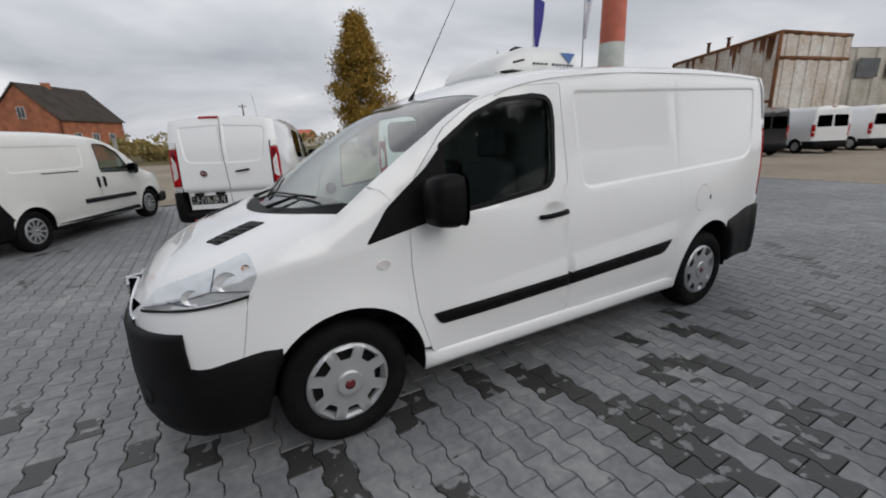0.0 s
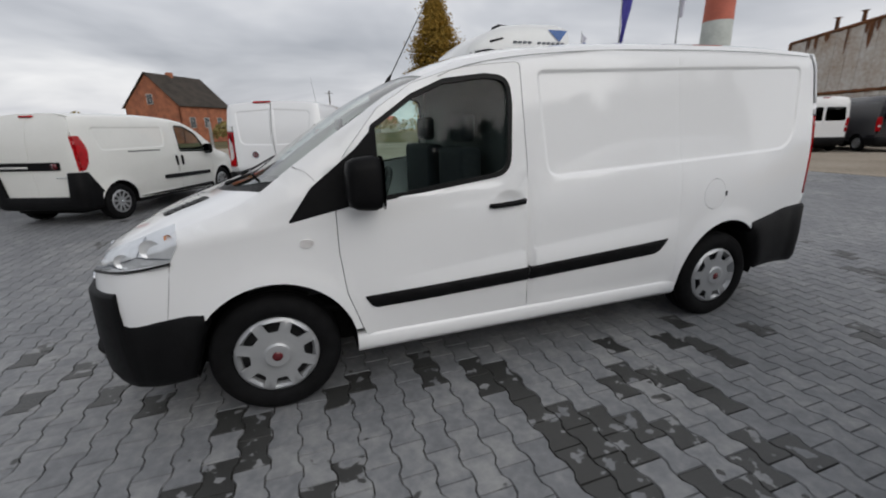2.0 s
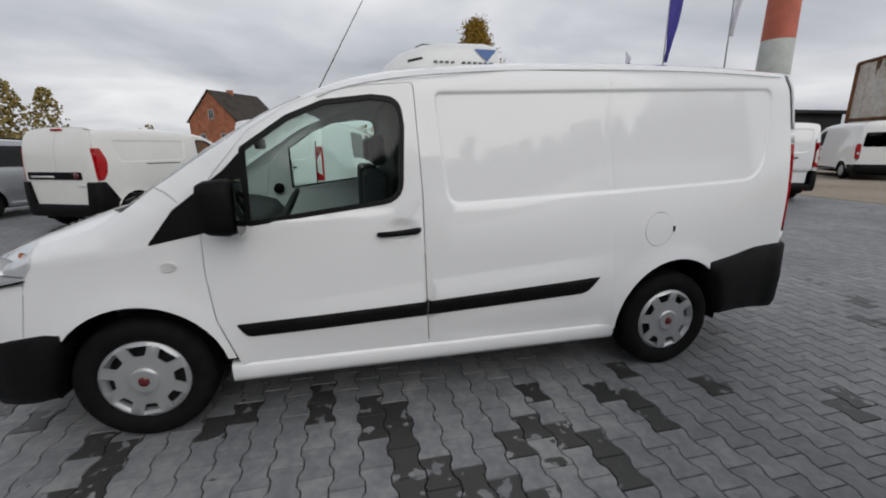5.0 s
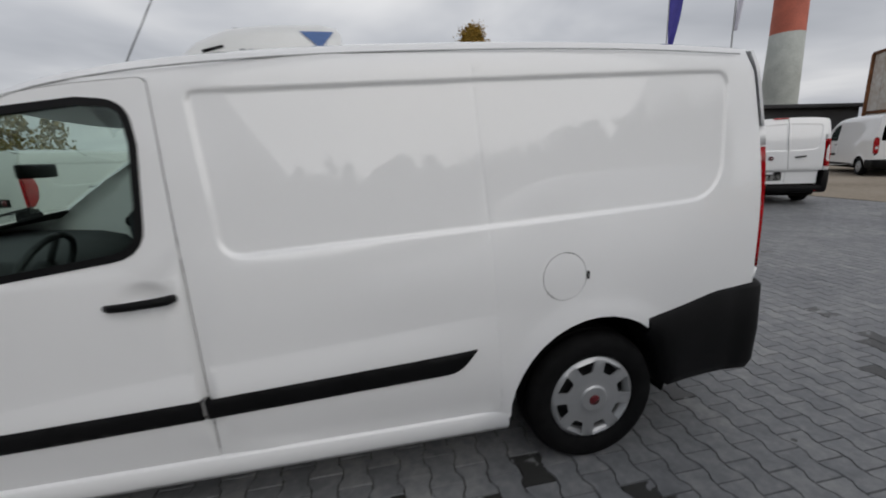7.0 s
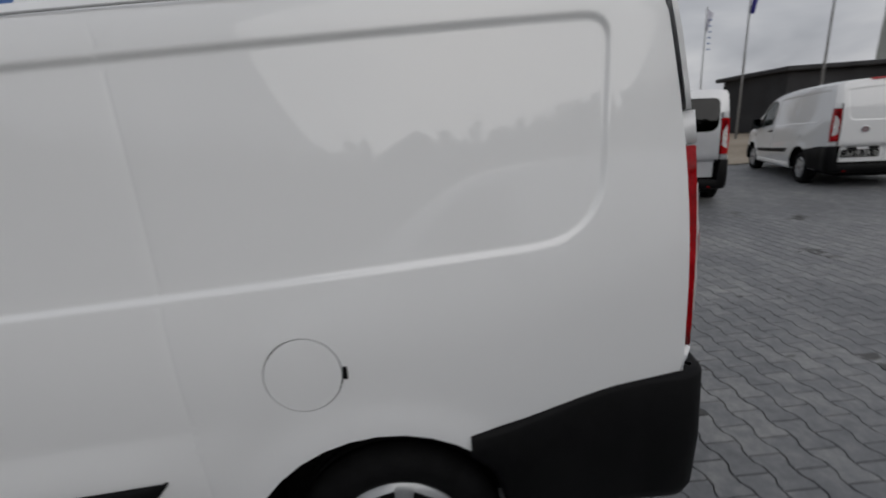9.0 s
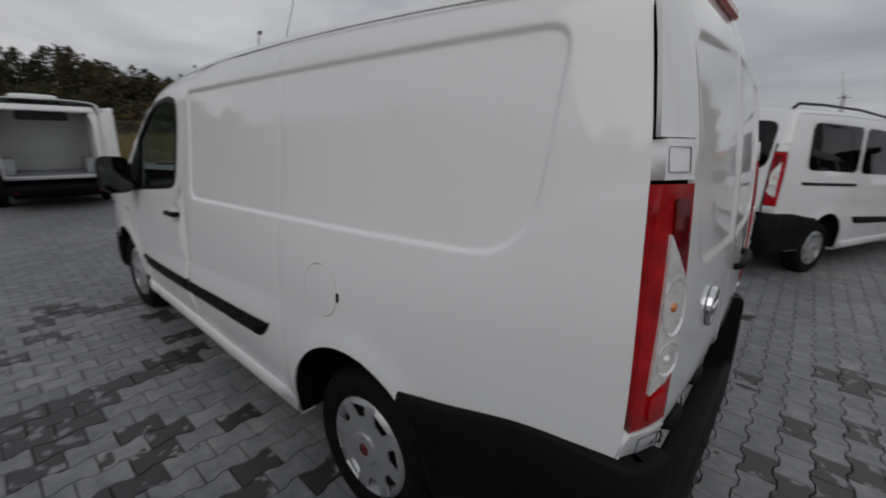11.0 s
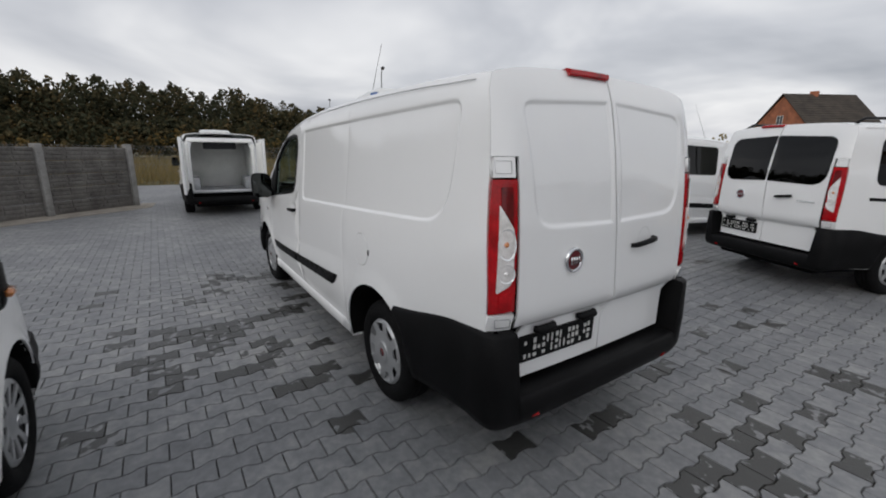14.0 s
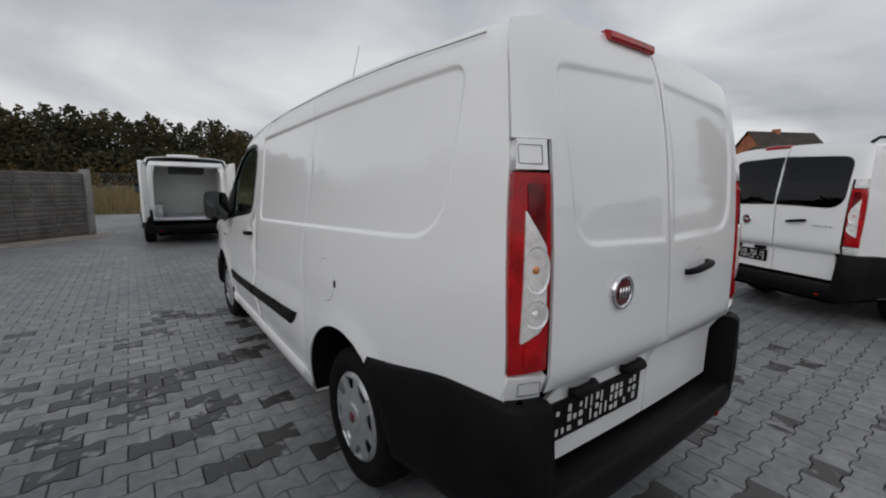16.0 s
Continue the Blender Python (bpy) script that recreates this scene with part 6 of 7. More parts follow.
    b.inputs["Specular IOR Level"].default_value = 0.5
    bp = t.nodes.new("ShaderNodeBump")
    bp.inputs["Strength"].default_value, bp.inputs["Distance"].default_value = 0.35, 0.004
    link(fine.outputs["Fac"], bp.inputs["Height"])
    link(bp.outputs[0], b.inputs["Normal"])
    return m


PAVER_ONE, PAVER_MANY = paver_mat("concrete_paver", True), paver_mat("concrete_paver_field", False)
WET = paver_mat("soaked_paver", True, 0.55)


def block_outline(inset=0.0):
    h, w, n = LENGTH / 2 - 0.0015 - inset, WIDE - inset, NARROW - inset
    m = (w + n) / 2
    right = [(w, -h), (w - 0.001, -0.066), (m, -0.049), (n, -0.032), (n, 0.032), (m, 0.049), (w - 0.001, 0.066), (w, h)]
    return right + [(-x, -y) for x, y in right]


BLOCK_V = np.array([(x, y, 0.0) for x, y in block_outline(0.0032)] + [(x, y, -0.009) for x, y in block_outline()])
BLOCK_F = [tuple(range(16))] + [(16 + i, 16 + (i + 1) % 16, (i + 1) % 16, i) for i in range(16)]
FAR = [k for k in range(16) if k not in (1, 6, 9, 14)]
FAR_V = np.concatenate([BLOCK_V[FAR], BLOCK_V[[16 + k for k in FAR]]])
FAR_F = [tuple(range(12))] + [(12 + i, 12 + (i + 1) % 12, (i + 1) % 12, i) for i in range(12)]


def lay_pavers():
    """Blocks of the yard near the vans: 300 as pieces of their own, the rest joined."""
    rnd = random.Random(3)
    pavement = slab("pavement", [(-17.5, -7.1), (14.2, -7.1), (14.2, 11.8), (-16, 11.8), (-17.5, 4)], -0.0155, BED, "grey interlocking concrete pavers with damp patches", "pavement")
    singles = [mesh_from("paver", BLOCK_V, BLOCK_F, PAVER_ONE, False), mesh_from("paver", BLOCK_V, BLOCK_F, WET, False)]
    vs, fs, wet_v, wet_f = [], [], [], []
    count = 0
    nx0, nx1 = int(-17.3 / PITCH), int(14.0 / PITCH)
    for i in range(nx0, nx1 + 1):
        x = i * PITCH
        shift = 0.5 * (i % 2)
        for j in range(int(-9.0 / LENGTH), int(11.5 / LENGTH)):
            y = (j + shift) * LENGTH
            if y < -7:
                continue
            z = rnd.uniform(-0.0012, 0.001)
            wet = any(abs(x - wx) < 0.073 and abs(y - wy) < 0.105 for wx, wy in WET_SPOTS)
            if count < 300 and 0.35 < x < 3.1 and -2.05 < y < 0.12:
                count += 1
                put("paver", singles[1 if wet else 0], pavement, m=pose(x, y, z, rnd.uniform(-0.4, 0.4), rnd.uniform(-0.4, 0.4), rnd.uniform(-0.5, 0.5)))
                continue
            v, f = (FAR_V, FAR_F) if (x < -3.5 or x > 7 or y > 4) else (BLOCK_V, BLOCK_F)
            tx, ty = rnd.uniform(-0.007, 0.007), rnd.uniform(-0.007, 0.007)
            w = v + (x, y, z)
            w[:, 2] += v[:, 0] * tx + v[:, 1] * ty
            tv, tf = (wet_v, wet_f) if wet else (vs, fs)
            base_i = tv[-1][1] if tv else 0
            tv.append((w, base_i + len(v)))
            tf += [tuple(k + base_i for k in q) for q in f]
    for nm, tv, tf, mt in (("paver_field", vs, fs, PAVER_MANY), ("damp_pavers", wet_v, wet_f, WET)):
        me = mesh_from(nm, np.concatenate([a for a, _ in tv]), tf, mt, False)
        ob = put(nm, me, pavement)
        ob["kind"] = "stuff"


# ---- concrete fence ----
CONCRETE = mat("weathered_concrete", (0.125, 0.118, 0.11), 0.9, vary=0.35, scale=2.5, bump=0.6, bump_scale=25.0, dirt=(0.075, 0.07, 0.064))
POST = mat("pale_concrete_post", (0.25, 0.245, 0.235), 0.9, vary=0.3, scale=5.0, bump=0.4, bump_scale=60.0)
WIRE = mat("galvanised_wire", (0.22, 0.23, 0.24), 0.5, metal=0.4, vary=0.2)
KERB = mat("pale_kerb", (0.30, 0.27, 0.23), 0.9, vary=0.3, scale=3.0, bump=0.5, bump_scale=30.0)


def concrete_fence():
    fence = thing("concrete_fence", "grey concrete panel fence with posts beside the yard", "fence")
    a, d = Vector((-9.4, -1.68, 0)), Vector((0.6825, -0.731, 0))
    side = Vector((-d.y, d.x, 0))
    rnd = random.Random(5)
    for k in range(8):
        p = a + d * (2.2 * k)
        bm = box((-0.08, -0.09, -0.05), (0.08, 0.09, 1.70 - 0.02 * (k % 2)), 0.015, 1)
        bm.transform(Matrix.Translation(p) @ Matrix.Rotation(math.atan2(d.y, d.x), 4, "Z"))
        part("fence_post", bm, POST, fence, "pale concrete post", smooth=False)
        if k == 7:
            break
        for r in range(5):
            bm = box((0.06, -0.022, 0.02 + 0.318 * r), (2.14, 0.022, 0.02 + 0.318 * (r + 1) - 0.006), 0.012, 1)
            for v in bm.verts:
                v.co.y += 0.008 * noise.noise(v.co * 3 + Vector((k * 3, r * 5, 0)))
            bm.transform(Matrix.Translation(p) @ Matrix.Rotation(math.atan2(d.y, d.x), 4, "Z"))
            panel = part("fence_panel", bm, CONCRETE, fence, smooth=False)
            # rough ledges of split stone cast into the panel
            for q in range(5):
                x0 = 0.10 + 0.40 * q + rnd.uniform(-0.03, 0.03)
                for h in (0.04, 0.135, 0.225):
                    bm = box((x0, -0.036, 0.02 + 0.318 * r + h), (x0 + rnd.uniform(0.30, 0.42), 0.036, 0.02 + 0.318 * r + h + 0.075), 0.012, 1)
                    bm.transform(Matrix.Translation(p) @ Matrix.Rotation(math.atan2(d.y, d.x), 4, "Z"))
                    part("cast_stone", bm, CONCRETE, panel, smooth=False)
    poly = [(-9.8, -1.2), (-8.7, -1.3), (-7.0, -3.3), (1.9, -12.9), (1.2, -13.6), (-9.8, -1.9)]
    slab("kerb_strip", poly, 0.012, KERB, "pale dirt strip along the fence foot", "verge", 0.05)


def wire_fence():
    fence = thing("wire_fence", "galvanised wire mesh fence along the field", "fence")
    pts = [(-17.8, y) for y in np.arange(-12, 30, 2.4)]
    for x, y in pts:
        solid("fence_post", tube([(x, y, -0.05), (x, y, 1.75)], 0.028, 6), WIRE, fence)
    segs = []
    for z in (0.1, 0.9, 1.7):
        segs.append(tube([(-17.8, -12, z), (-17.8, 27.6, z)], 0.006, 4))
    for k in range(300):
        y = -12 + 0.132 * k
        segs.append(tube([(-17.8, y, 0.1), (-17.8, y + 0.9, 1.7)], 0.0035, 3))
        segs.append(tube([(-17.8, y, 0.1), (-17.8, y - 0.9, 1.7)], 0.0035, 3))
    ob = solid("wire_mesh", joined(*segs), WIRE, fence)
    ob["kind"] = "stuff"


# ---- trees ----
def leaf_mat(name, stops, rough=0.8):
    m = bpy.data.materials.new(name)
    m.use_nodes = True
    t = m.node_tree
    b = t.nodes["Principled BSDF"]
    geo = t.nodes.new("ShaderNodeNewGeometry")
    big = t.nodes.new("ShaderNodeTexNoise")
    big.inputs["Scale"].default_value = 0.16
    t.links.new(geo.outputs["Position"], big.inputs["Vector"])
    mx = t.nodes.new("ShaderNodeMix")
    mx.inputs[0].default_value = 0.55
    t.links.new(geo.outputs["Random Per Island"], mx.inputs[2])
    t.links.new(big.outputs["Fac"], mx.inputs[3])
    r = t.nodes.new("ShaderNodeValToRGB")
    for k, (p, c) in enumerate(stops):
        e = r.color_ramp.elements[k] if k < 2 else r.color_ramp.elements.new(p)
        e.position, e.color = p, (*c, 1)
    t.links.new(mx.outputs[0], r.inputs[0])
    t.links.new(r.outputs[0], b.inputs["Base Color"])
    b.inputs["Roughness"].default_value = rough
    b.inputs["Specular IOR Level"].default_value = 0.15
    return m


WOODS = leaf_mat("mixed_autumn_woods", ((0.15, (0.024, 0.029, 0.016)), (0.92, (0.18, 0.105, 0.035)), (0.45, (0.042, 0.045, 0.024)), (0.66, (0.078, 0.064, 0.031))))
GOLD = leaf_mat("yellow_birch_leaves", ((0.1, (0.13, 0.10, 0.02)), (0.9, (0.48, 0.30, 0.06)), (0.5, (0.30, 0.19, 0.04))))
SHRUB = leaf_mat("olive_shrub_leaves", ((0.1, (0.15, 0.14, 0.055)), (0.9, (0.38, 0.28, 0.11))))
BRUSH = leaf_mat("brown_brush_leaves", ((0.1, (0.05, 0.05, 0.02)), (0.9, (0.20, 0.12, 0.035))))
BARK = mat("grey_bark", (0.11, 0.10, 0.09), 0.9, vary=0.4, scale=9.0, bump=0.6, bump_scale=40.0)
BIRCH = mat("pale_birch_bark", (0.34, 0.32, 0.29), 0.85, vary=0.45, scale=6.0, bump=0.4, bump_scale=30.0)
OCTA = np.array([(1, 0, 0), (-1, 0, 0), (0, 1, 0), (0, -1, 0), (0, 0, 1), (0, 0, -1)], float)
OCTA_F = [(0, 2, 4), (2, 1, 4), (1, 3, 4), (3, 0, 4), (2, 0, 5), (1, 2, 5), (3, 1, 5), (0, 3, 5)]


def clumps(points, sizes, rs):
    """Small ragged tufts of leaves: each a few crossing slivers."""
    n, r = len(points), np.asarray(sizes)[:, None]
    a = rs.normal(size=(n, 3))
    a /= np.linalg.norm(a, axis=1)[:, None]
    b = np.cross(a, rs.normal(size=(n, 3)))
    b /= np.linalg.norm(b, axis=1)[:, None]
    turn = np.stack([a, b, np.cross(a, b)], 1)
    shape = np.asarray(OCTA)[None] * rs.uniform(0.5, 1.3, (n, 6, 1)) * (r * (1, 0.8, 0.4))[:, None, :]
    v = np.einsum("nki,nij->nkj", shape, turn) + (points + rs.normal(size=(n, 3)) * r * 0.45)[:, None, :]
    f = (np.asarray(OCTA_F)[None] + 6 * np.arange(n)[:, None, None]).reshape(-1, 3)
    return v.reshape(-1, 3), f.tolist()


def leaves(points, size, rs):
    """Single leaves: folded four-cornered blades turned every way."""
    n = len(points)
    a = rs.normal(size=(n, 3))
    a /= np.linalg.norm(a, axis=1)[:, None]
    b = np.cross(a, rs.normal(size=(n, 3)))
    b /= np.linalg.norm(b, axis=1)[:, None]
    c = np.cross(a, b)
    s = size * rs.uniform(0.6, 1.3, (n, 1))
    p = np.asarray(points)
    v = np.stack([p - a * s, p + b * s * 0.6 + c * s * 0.2, p + a * s, p - b * s * 0.6 + c * s * 0.2], 1).reshape(-1, 3)
    f = []
    for i in range(n):
        f += [(4 * i, 4 * i + 1, 4 * i + 2), (4 * i, 4 * i + 2, 4 * i + 3)]
    return v, f


def tree(name, label, x, y, height, radius, low, leaf_mt, bark, seed, n_leaf=9000, size=0.09, shape=0.75):
    """A tree: tapered trunk, limbs that divide, and a ragged crown of single leaves in tufts along the twigs."""
    rs = np.random.RandomState(seed)
    top = thing(name, label, "tree", m=pose(x, y, -0.05))
    trunk = [(0.08 * math.sin(z * 0.8), 0.07 * math.cos(z * 0.6) - 0.07, z) for z in np.linspace(0, height * 0.97, 12)]
    solid("trunk", tube(trunk, [0.02 * height * (1 - 0.92 * k / 11) for k in range(12)], 8), bark, top, "tapered trunk")
    limbs, tips = [], []
    n = 46
    for k in range(n):
        t = low + (1 - low) * (k + rs.uniform(0, 0.8)) / n
        z = height * t * 0.97
        prof = (1 - (t - low) / (1 - low)) ** shape * (0.55 + 0.45 * min(1, (t - low) / 0.12))
        reach = radius * prof * rs.uniform(0.65, 1.12) + 0.15
        ang = k * 2.4 + rs.uniform(-0.4, 0.4)
        rise = rs.uniform(0.15, 0.55) * reach
        a = np.array((0.08 * math.sin(z * 0.8), 0.07 * math.cos(z * 0.6) - 0.07, z))
        b = a + np.array((math.cos(ang) * reach, math.sin(ang) * reach, rise))
        m1 = (a + b) / 2 + np.array((0, 0, -0.06 * reach))
        limbs.append(tube([a, m1, b], [0.006 * height * (1 - t * 0.7), 0.004 * height * (1 - t * 0.7), 0.008], 5))
        for j in range(6):
            u = 0.30 + 0.72 * (j + 1) / 6
            base_p = a + (b - a) * u
            twig = base_p + rs.normal(size=3) * (0.16, 0.16, 0.14) * reach
            tips += [base_p, twig]
            limbs.append(tube([base_p, twig], [0.010, 0.005], 3))
    solid("branching", joined(*limbs), bark, top)
    tips = np.array(tips)
    pick = tips[rs.randint(0, len(tips), n_leaf)]
    pts = pick + rs.normal(size=(n_leaf, 3)) * (0.26, 0.26, 0.24) * (radius / 2.4)
    solid("crown", leaves(pts, size, rs), leaf_mt, top, "ragged crown of small leaves", smooth=False)
    return top


def far_woods(name, label, spots, material, seed, tufts=44, grain=0.26):
    """Far trees, too many to count: trunks, and crowns of ragged tufts."""
    rs = np.random.RandomState(seed)
    pieces = []
    pts, sizes = [], []
    for x, y, h, r in spots:
        kind = rs.rand()
        for k in range(tufts if not isinstance(tufts, tuple) else tufts[0] if math.hypot(x, y) < 900 and -45 < y < 60 and x < -40 else tufts[1]):
            t = rs.uniform(0.0 if kind < 0.5 else 0.25, 1)
            prof = math.sin(math.pi * min(1, 0.18 + 0.82 * t)) ** 0.7 if kind < 0.85 else (1 - t) * 1.1 + 0.12
            a, d = rs.uniform(0, 2 * math.pi), math.sqrt(rs.rand()) * r * prof
            pts.append((x + d * math.cos(a), y + d * math.sin(a), h * (0.10 + 0.88 * t)))
            sizes.append(rs.uniform(0.35, 0.70) * r * grain)
    v, f = clumps(np.array(pts), sizes, rs)
    ob = put(name, mesh_from(name, v, f, material, False))
    return tagged(ob, label, "woods", kind="stuff")


def polar(cx, cy, yaw, d):
    return cx - d * math.sin(radians(yaw)), cy + d * math.cos(radians(yaw))


def woods():
    rs = np.random.RandomState(11)
    spots = []
    for yaw in np.arange(62, 215, 0.62):
        for row in range(3):
            d = 92 + 9 * (row % 2) + rs.uniform(-4, 4) - (6 if row == 2 else 0)
            top = 4.7 + 2.2 * smooth01((yaw - 66) / 18) + 0.6 * float(smooth01((yaw - 105) / 40))
            h = (1.6 + d * math.tan(radians(top))) * (rs.uniform(0.78, 1.05) if row < 2 else rs.uniform(0.35, 0.6))
            spots.append((*polar(5.4, -1.0, yaw + rs.uniform(-0.5, 0.5), d), float(h), rs.uniform(2.8, 4.6)))
    far_woods("far_woods", "dark mixed autumn woods behind the field", spots, WOODS, 12, (300, 80), 0.165)
    # taller edge of the woods behind the yard
    spots = []
    for yaw in np.arange(118, 240, 1.15):
        for row in range(2):
            d = 46 + 7 * row + rs.uniform(-3, 3)
            spots.append((*polar(2.0, -2.0, yaw + rs.uniform(-0.6, 0.6), d), float(rs.uniform(11.5, 14.0) * (0.6 + 0.4 * smooth01((yaw - 116) / 25))), rs.uniform(2.2, 3.6)))
    far_woods("near_woods", "tall dark mixed woods behind the yard", spots, WOODS, 16, 190, 0.34)
    # lower woods to the front and right, far off
    spots = []
    for yaw in np.arange(-30, 60, 1.1):
        d = 150 + rs.uniform(-12, 12)
        h = rs.uniform(3.0, 6.0) * (1.5 if rs.rand() < 0.2 else 1.0)
        spots.append((*polar(2, -1, yaw, d), h, rs.uniform(2.5, 4.5)))
    far_woods("distant_treeline", "low distant treeline", spots, SHRUB, 13, 60)
    spots = [(*polar(0.7, -2.3, yaw, 62 + rs.uniform(-4, 4)), rs.uniform(1.6, 2.7), rs.uniform(1.5, 2.6)) for yaw in (31.5, 30.2, 29, 27.4, 26.6, 24, 22.8, 8.0, 6.2, 4.4, 2.6, 0.5)]
    far_woods("orchard_shrubs", "olive and yellow garden trees near the brick house", spots, SHRUB, 14, 260)
    spots = [(*polar(0.7, -2.3, yaw, 60), h, rr) for yaw, h, rr in ((33.5, 7.4, 2.0), (31.6, 8.0, 1.9), (28.8, 7.6, 1.7))]
    far_woods("garden_trees", "yellow-green garden trees behind the parked vans", spots, SHRUB, 17, 620, 0.24)
    # yellowing brush at the foot of the woods
    spots = [(*polar(5.4, -1.0, yaw + rs.uniform(-1, 1), rs.uniform(55, 84)), rs.uniform(1.2, 4.2), rs.uniform(0.8, 1.8)) for yaw in np.arange(70, 125, 1.3)]
    far_woods("field_brush", "yellow and brown brush in the field", spots, BRUSH, 15, 60)


woods()
tree("birch_tree", "tall yellow-leaved birch with a pale trunk", 13.0, 36.0, 12.1, 3.1, 0.15, GOLD, BIRCH, 21, 40000, 0.10)


# ---- dry grass in the field by the wire fence ----
def field_grass():
    rs = np.random.RandomState(31)
    n = 30000
    x, y = rs.uniform(-48, -18.2, n), rs.uniform(-22, 30, n)
    h = rs.uniform(0.25, 0.95, n) * (1 + 0.4 * np.sin(x * 0.4 + y * 0.3))
    a, lean = rs.uniform(0, 2 * math.pi, n), rs.normal(0, 0.18, (n, 2))
    w = rs.uniform(0.02, 0.06, n)
    dx, dy = np.cos(a) * w, np.sin(a) * w
    p0 = np.stack([x - dx, y - dy, np.full(n, -0.05)], 1)
    p1 = np.stack([x + dx, y + dy, np.full(n, -0.05)], 1)
    p2 = np.stack([x + lean[:, 0] * h, y + lean[:, 1] * h, h], 1)
    v = np.stack([p0, p1, p2], 1).reshape(-1, 3)
    ob = put("field_grass", mesh_from("field_grass", v, [(3 * i, 3 * i + 1, 3 * i + 2) for i in range(n)], DRY, False))
    tagged(ob, "tall dry yellow grass in the field", "grass", kind="stuff")


DRY = leaf_mat("dry_grass", ((0.1, (0.09, 0.085, 0.032)), (0.9, (0.36, 0.27, 0.12)), (0.5, (0.22, 0.17, 0.072))))
field_grass()

# ---- buildings ----
BRICK = mat("red_brick", (0.37, 0.135, 0.07), 0.9, vary=0.25, scale=1.2, bump=0.3, bump_scale=8.0, dirt=(0.22, 0.085, 0.05))
ROOFING = mat("dark_roof_tiles", (0.045, 0.036, 0.028), 0.85, vary=0.4, scale=0.8, bump=0.5, bump_scale=5.0)
PANE = mat("dull_window_pane", (0.05, 0.055, 0.06), 0.15, vary=0.3, scale=2.0)
FRAME = mat("white_window_frame", (0.6, 0.6, 0.58), 0.5, vary=0.1)
SHEET = mat("rusty_corrugated_steel", (0.60, 0.59, 0.56), 0.65, metal=0.1, vary=0.15, scale=0.5, dirt=(0.46, 0.37, 0.29))
RUST = mat("rust", (0.16, 0.065, 0.025), 0.9, vary=0.5, scale=2.0, bump=0.3)
PALE_WALL = mat("pale_wall_panels", (0.44, 0.42, 0.37), 0.8, vary=0.2, scale=0.6, dirt=(0.30, 0.27, 0.22))
STACK_RED = mat("faded_red_paint", (0.48, 0.13, 0.085), 0.7, vary=0.15, scale=0.8)
STACK_PALE = mat("pale_stack_paint", (0.42, 0.44, 0.41), 0.7, vary=0.15, scale=0.8)


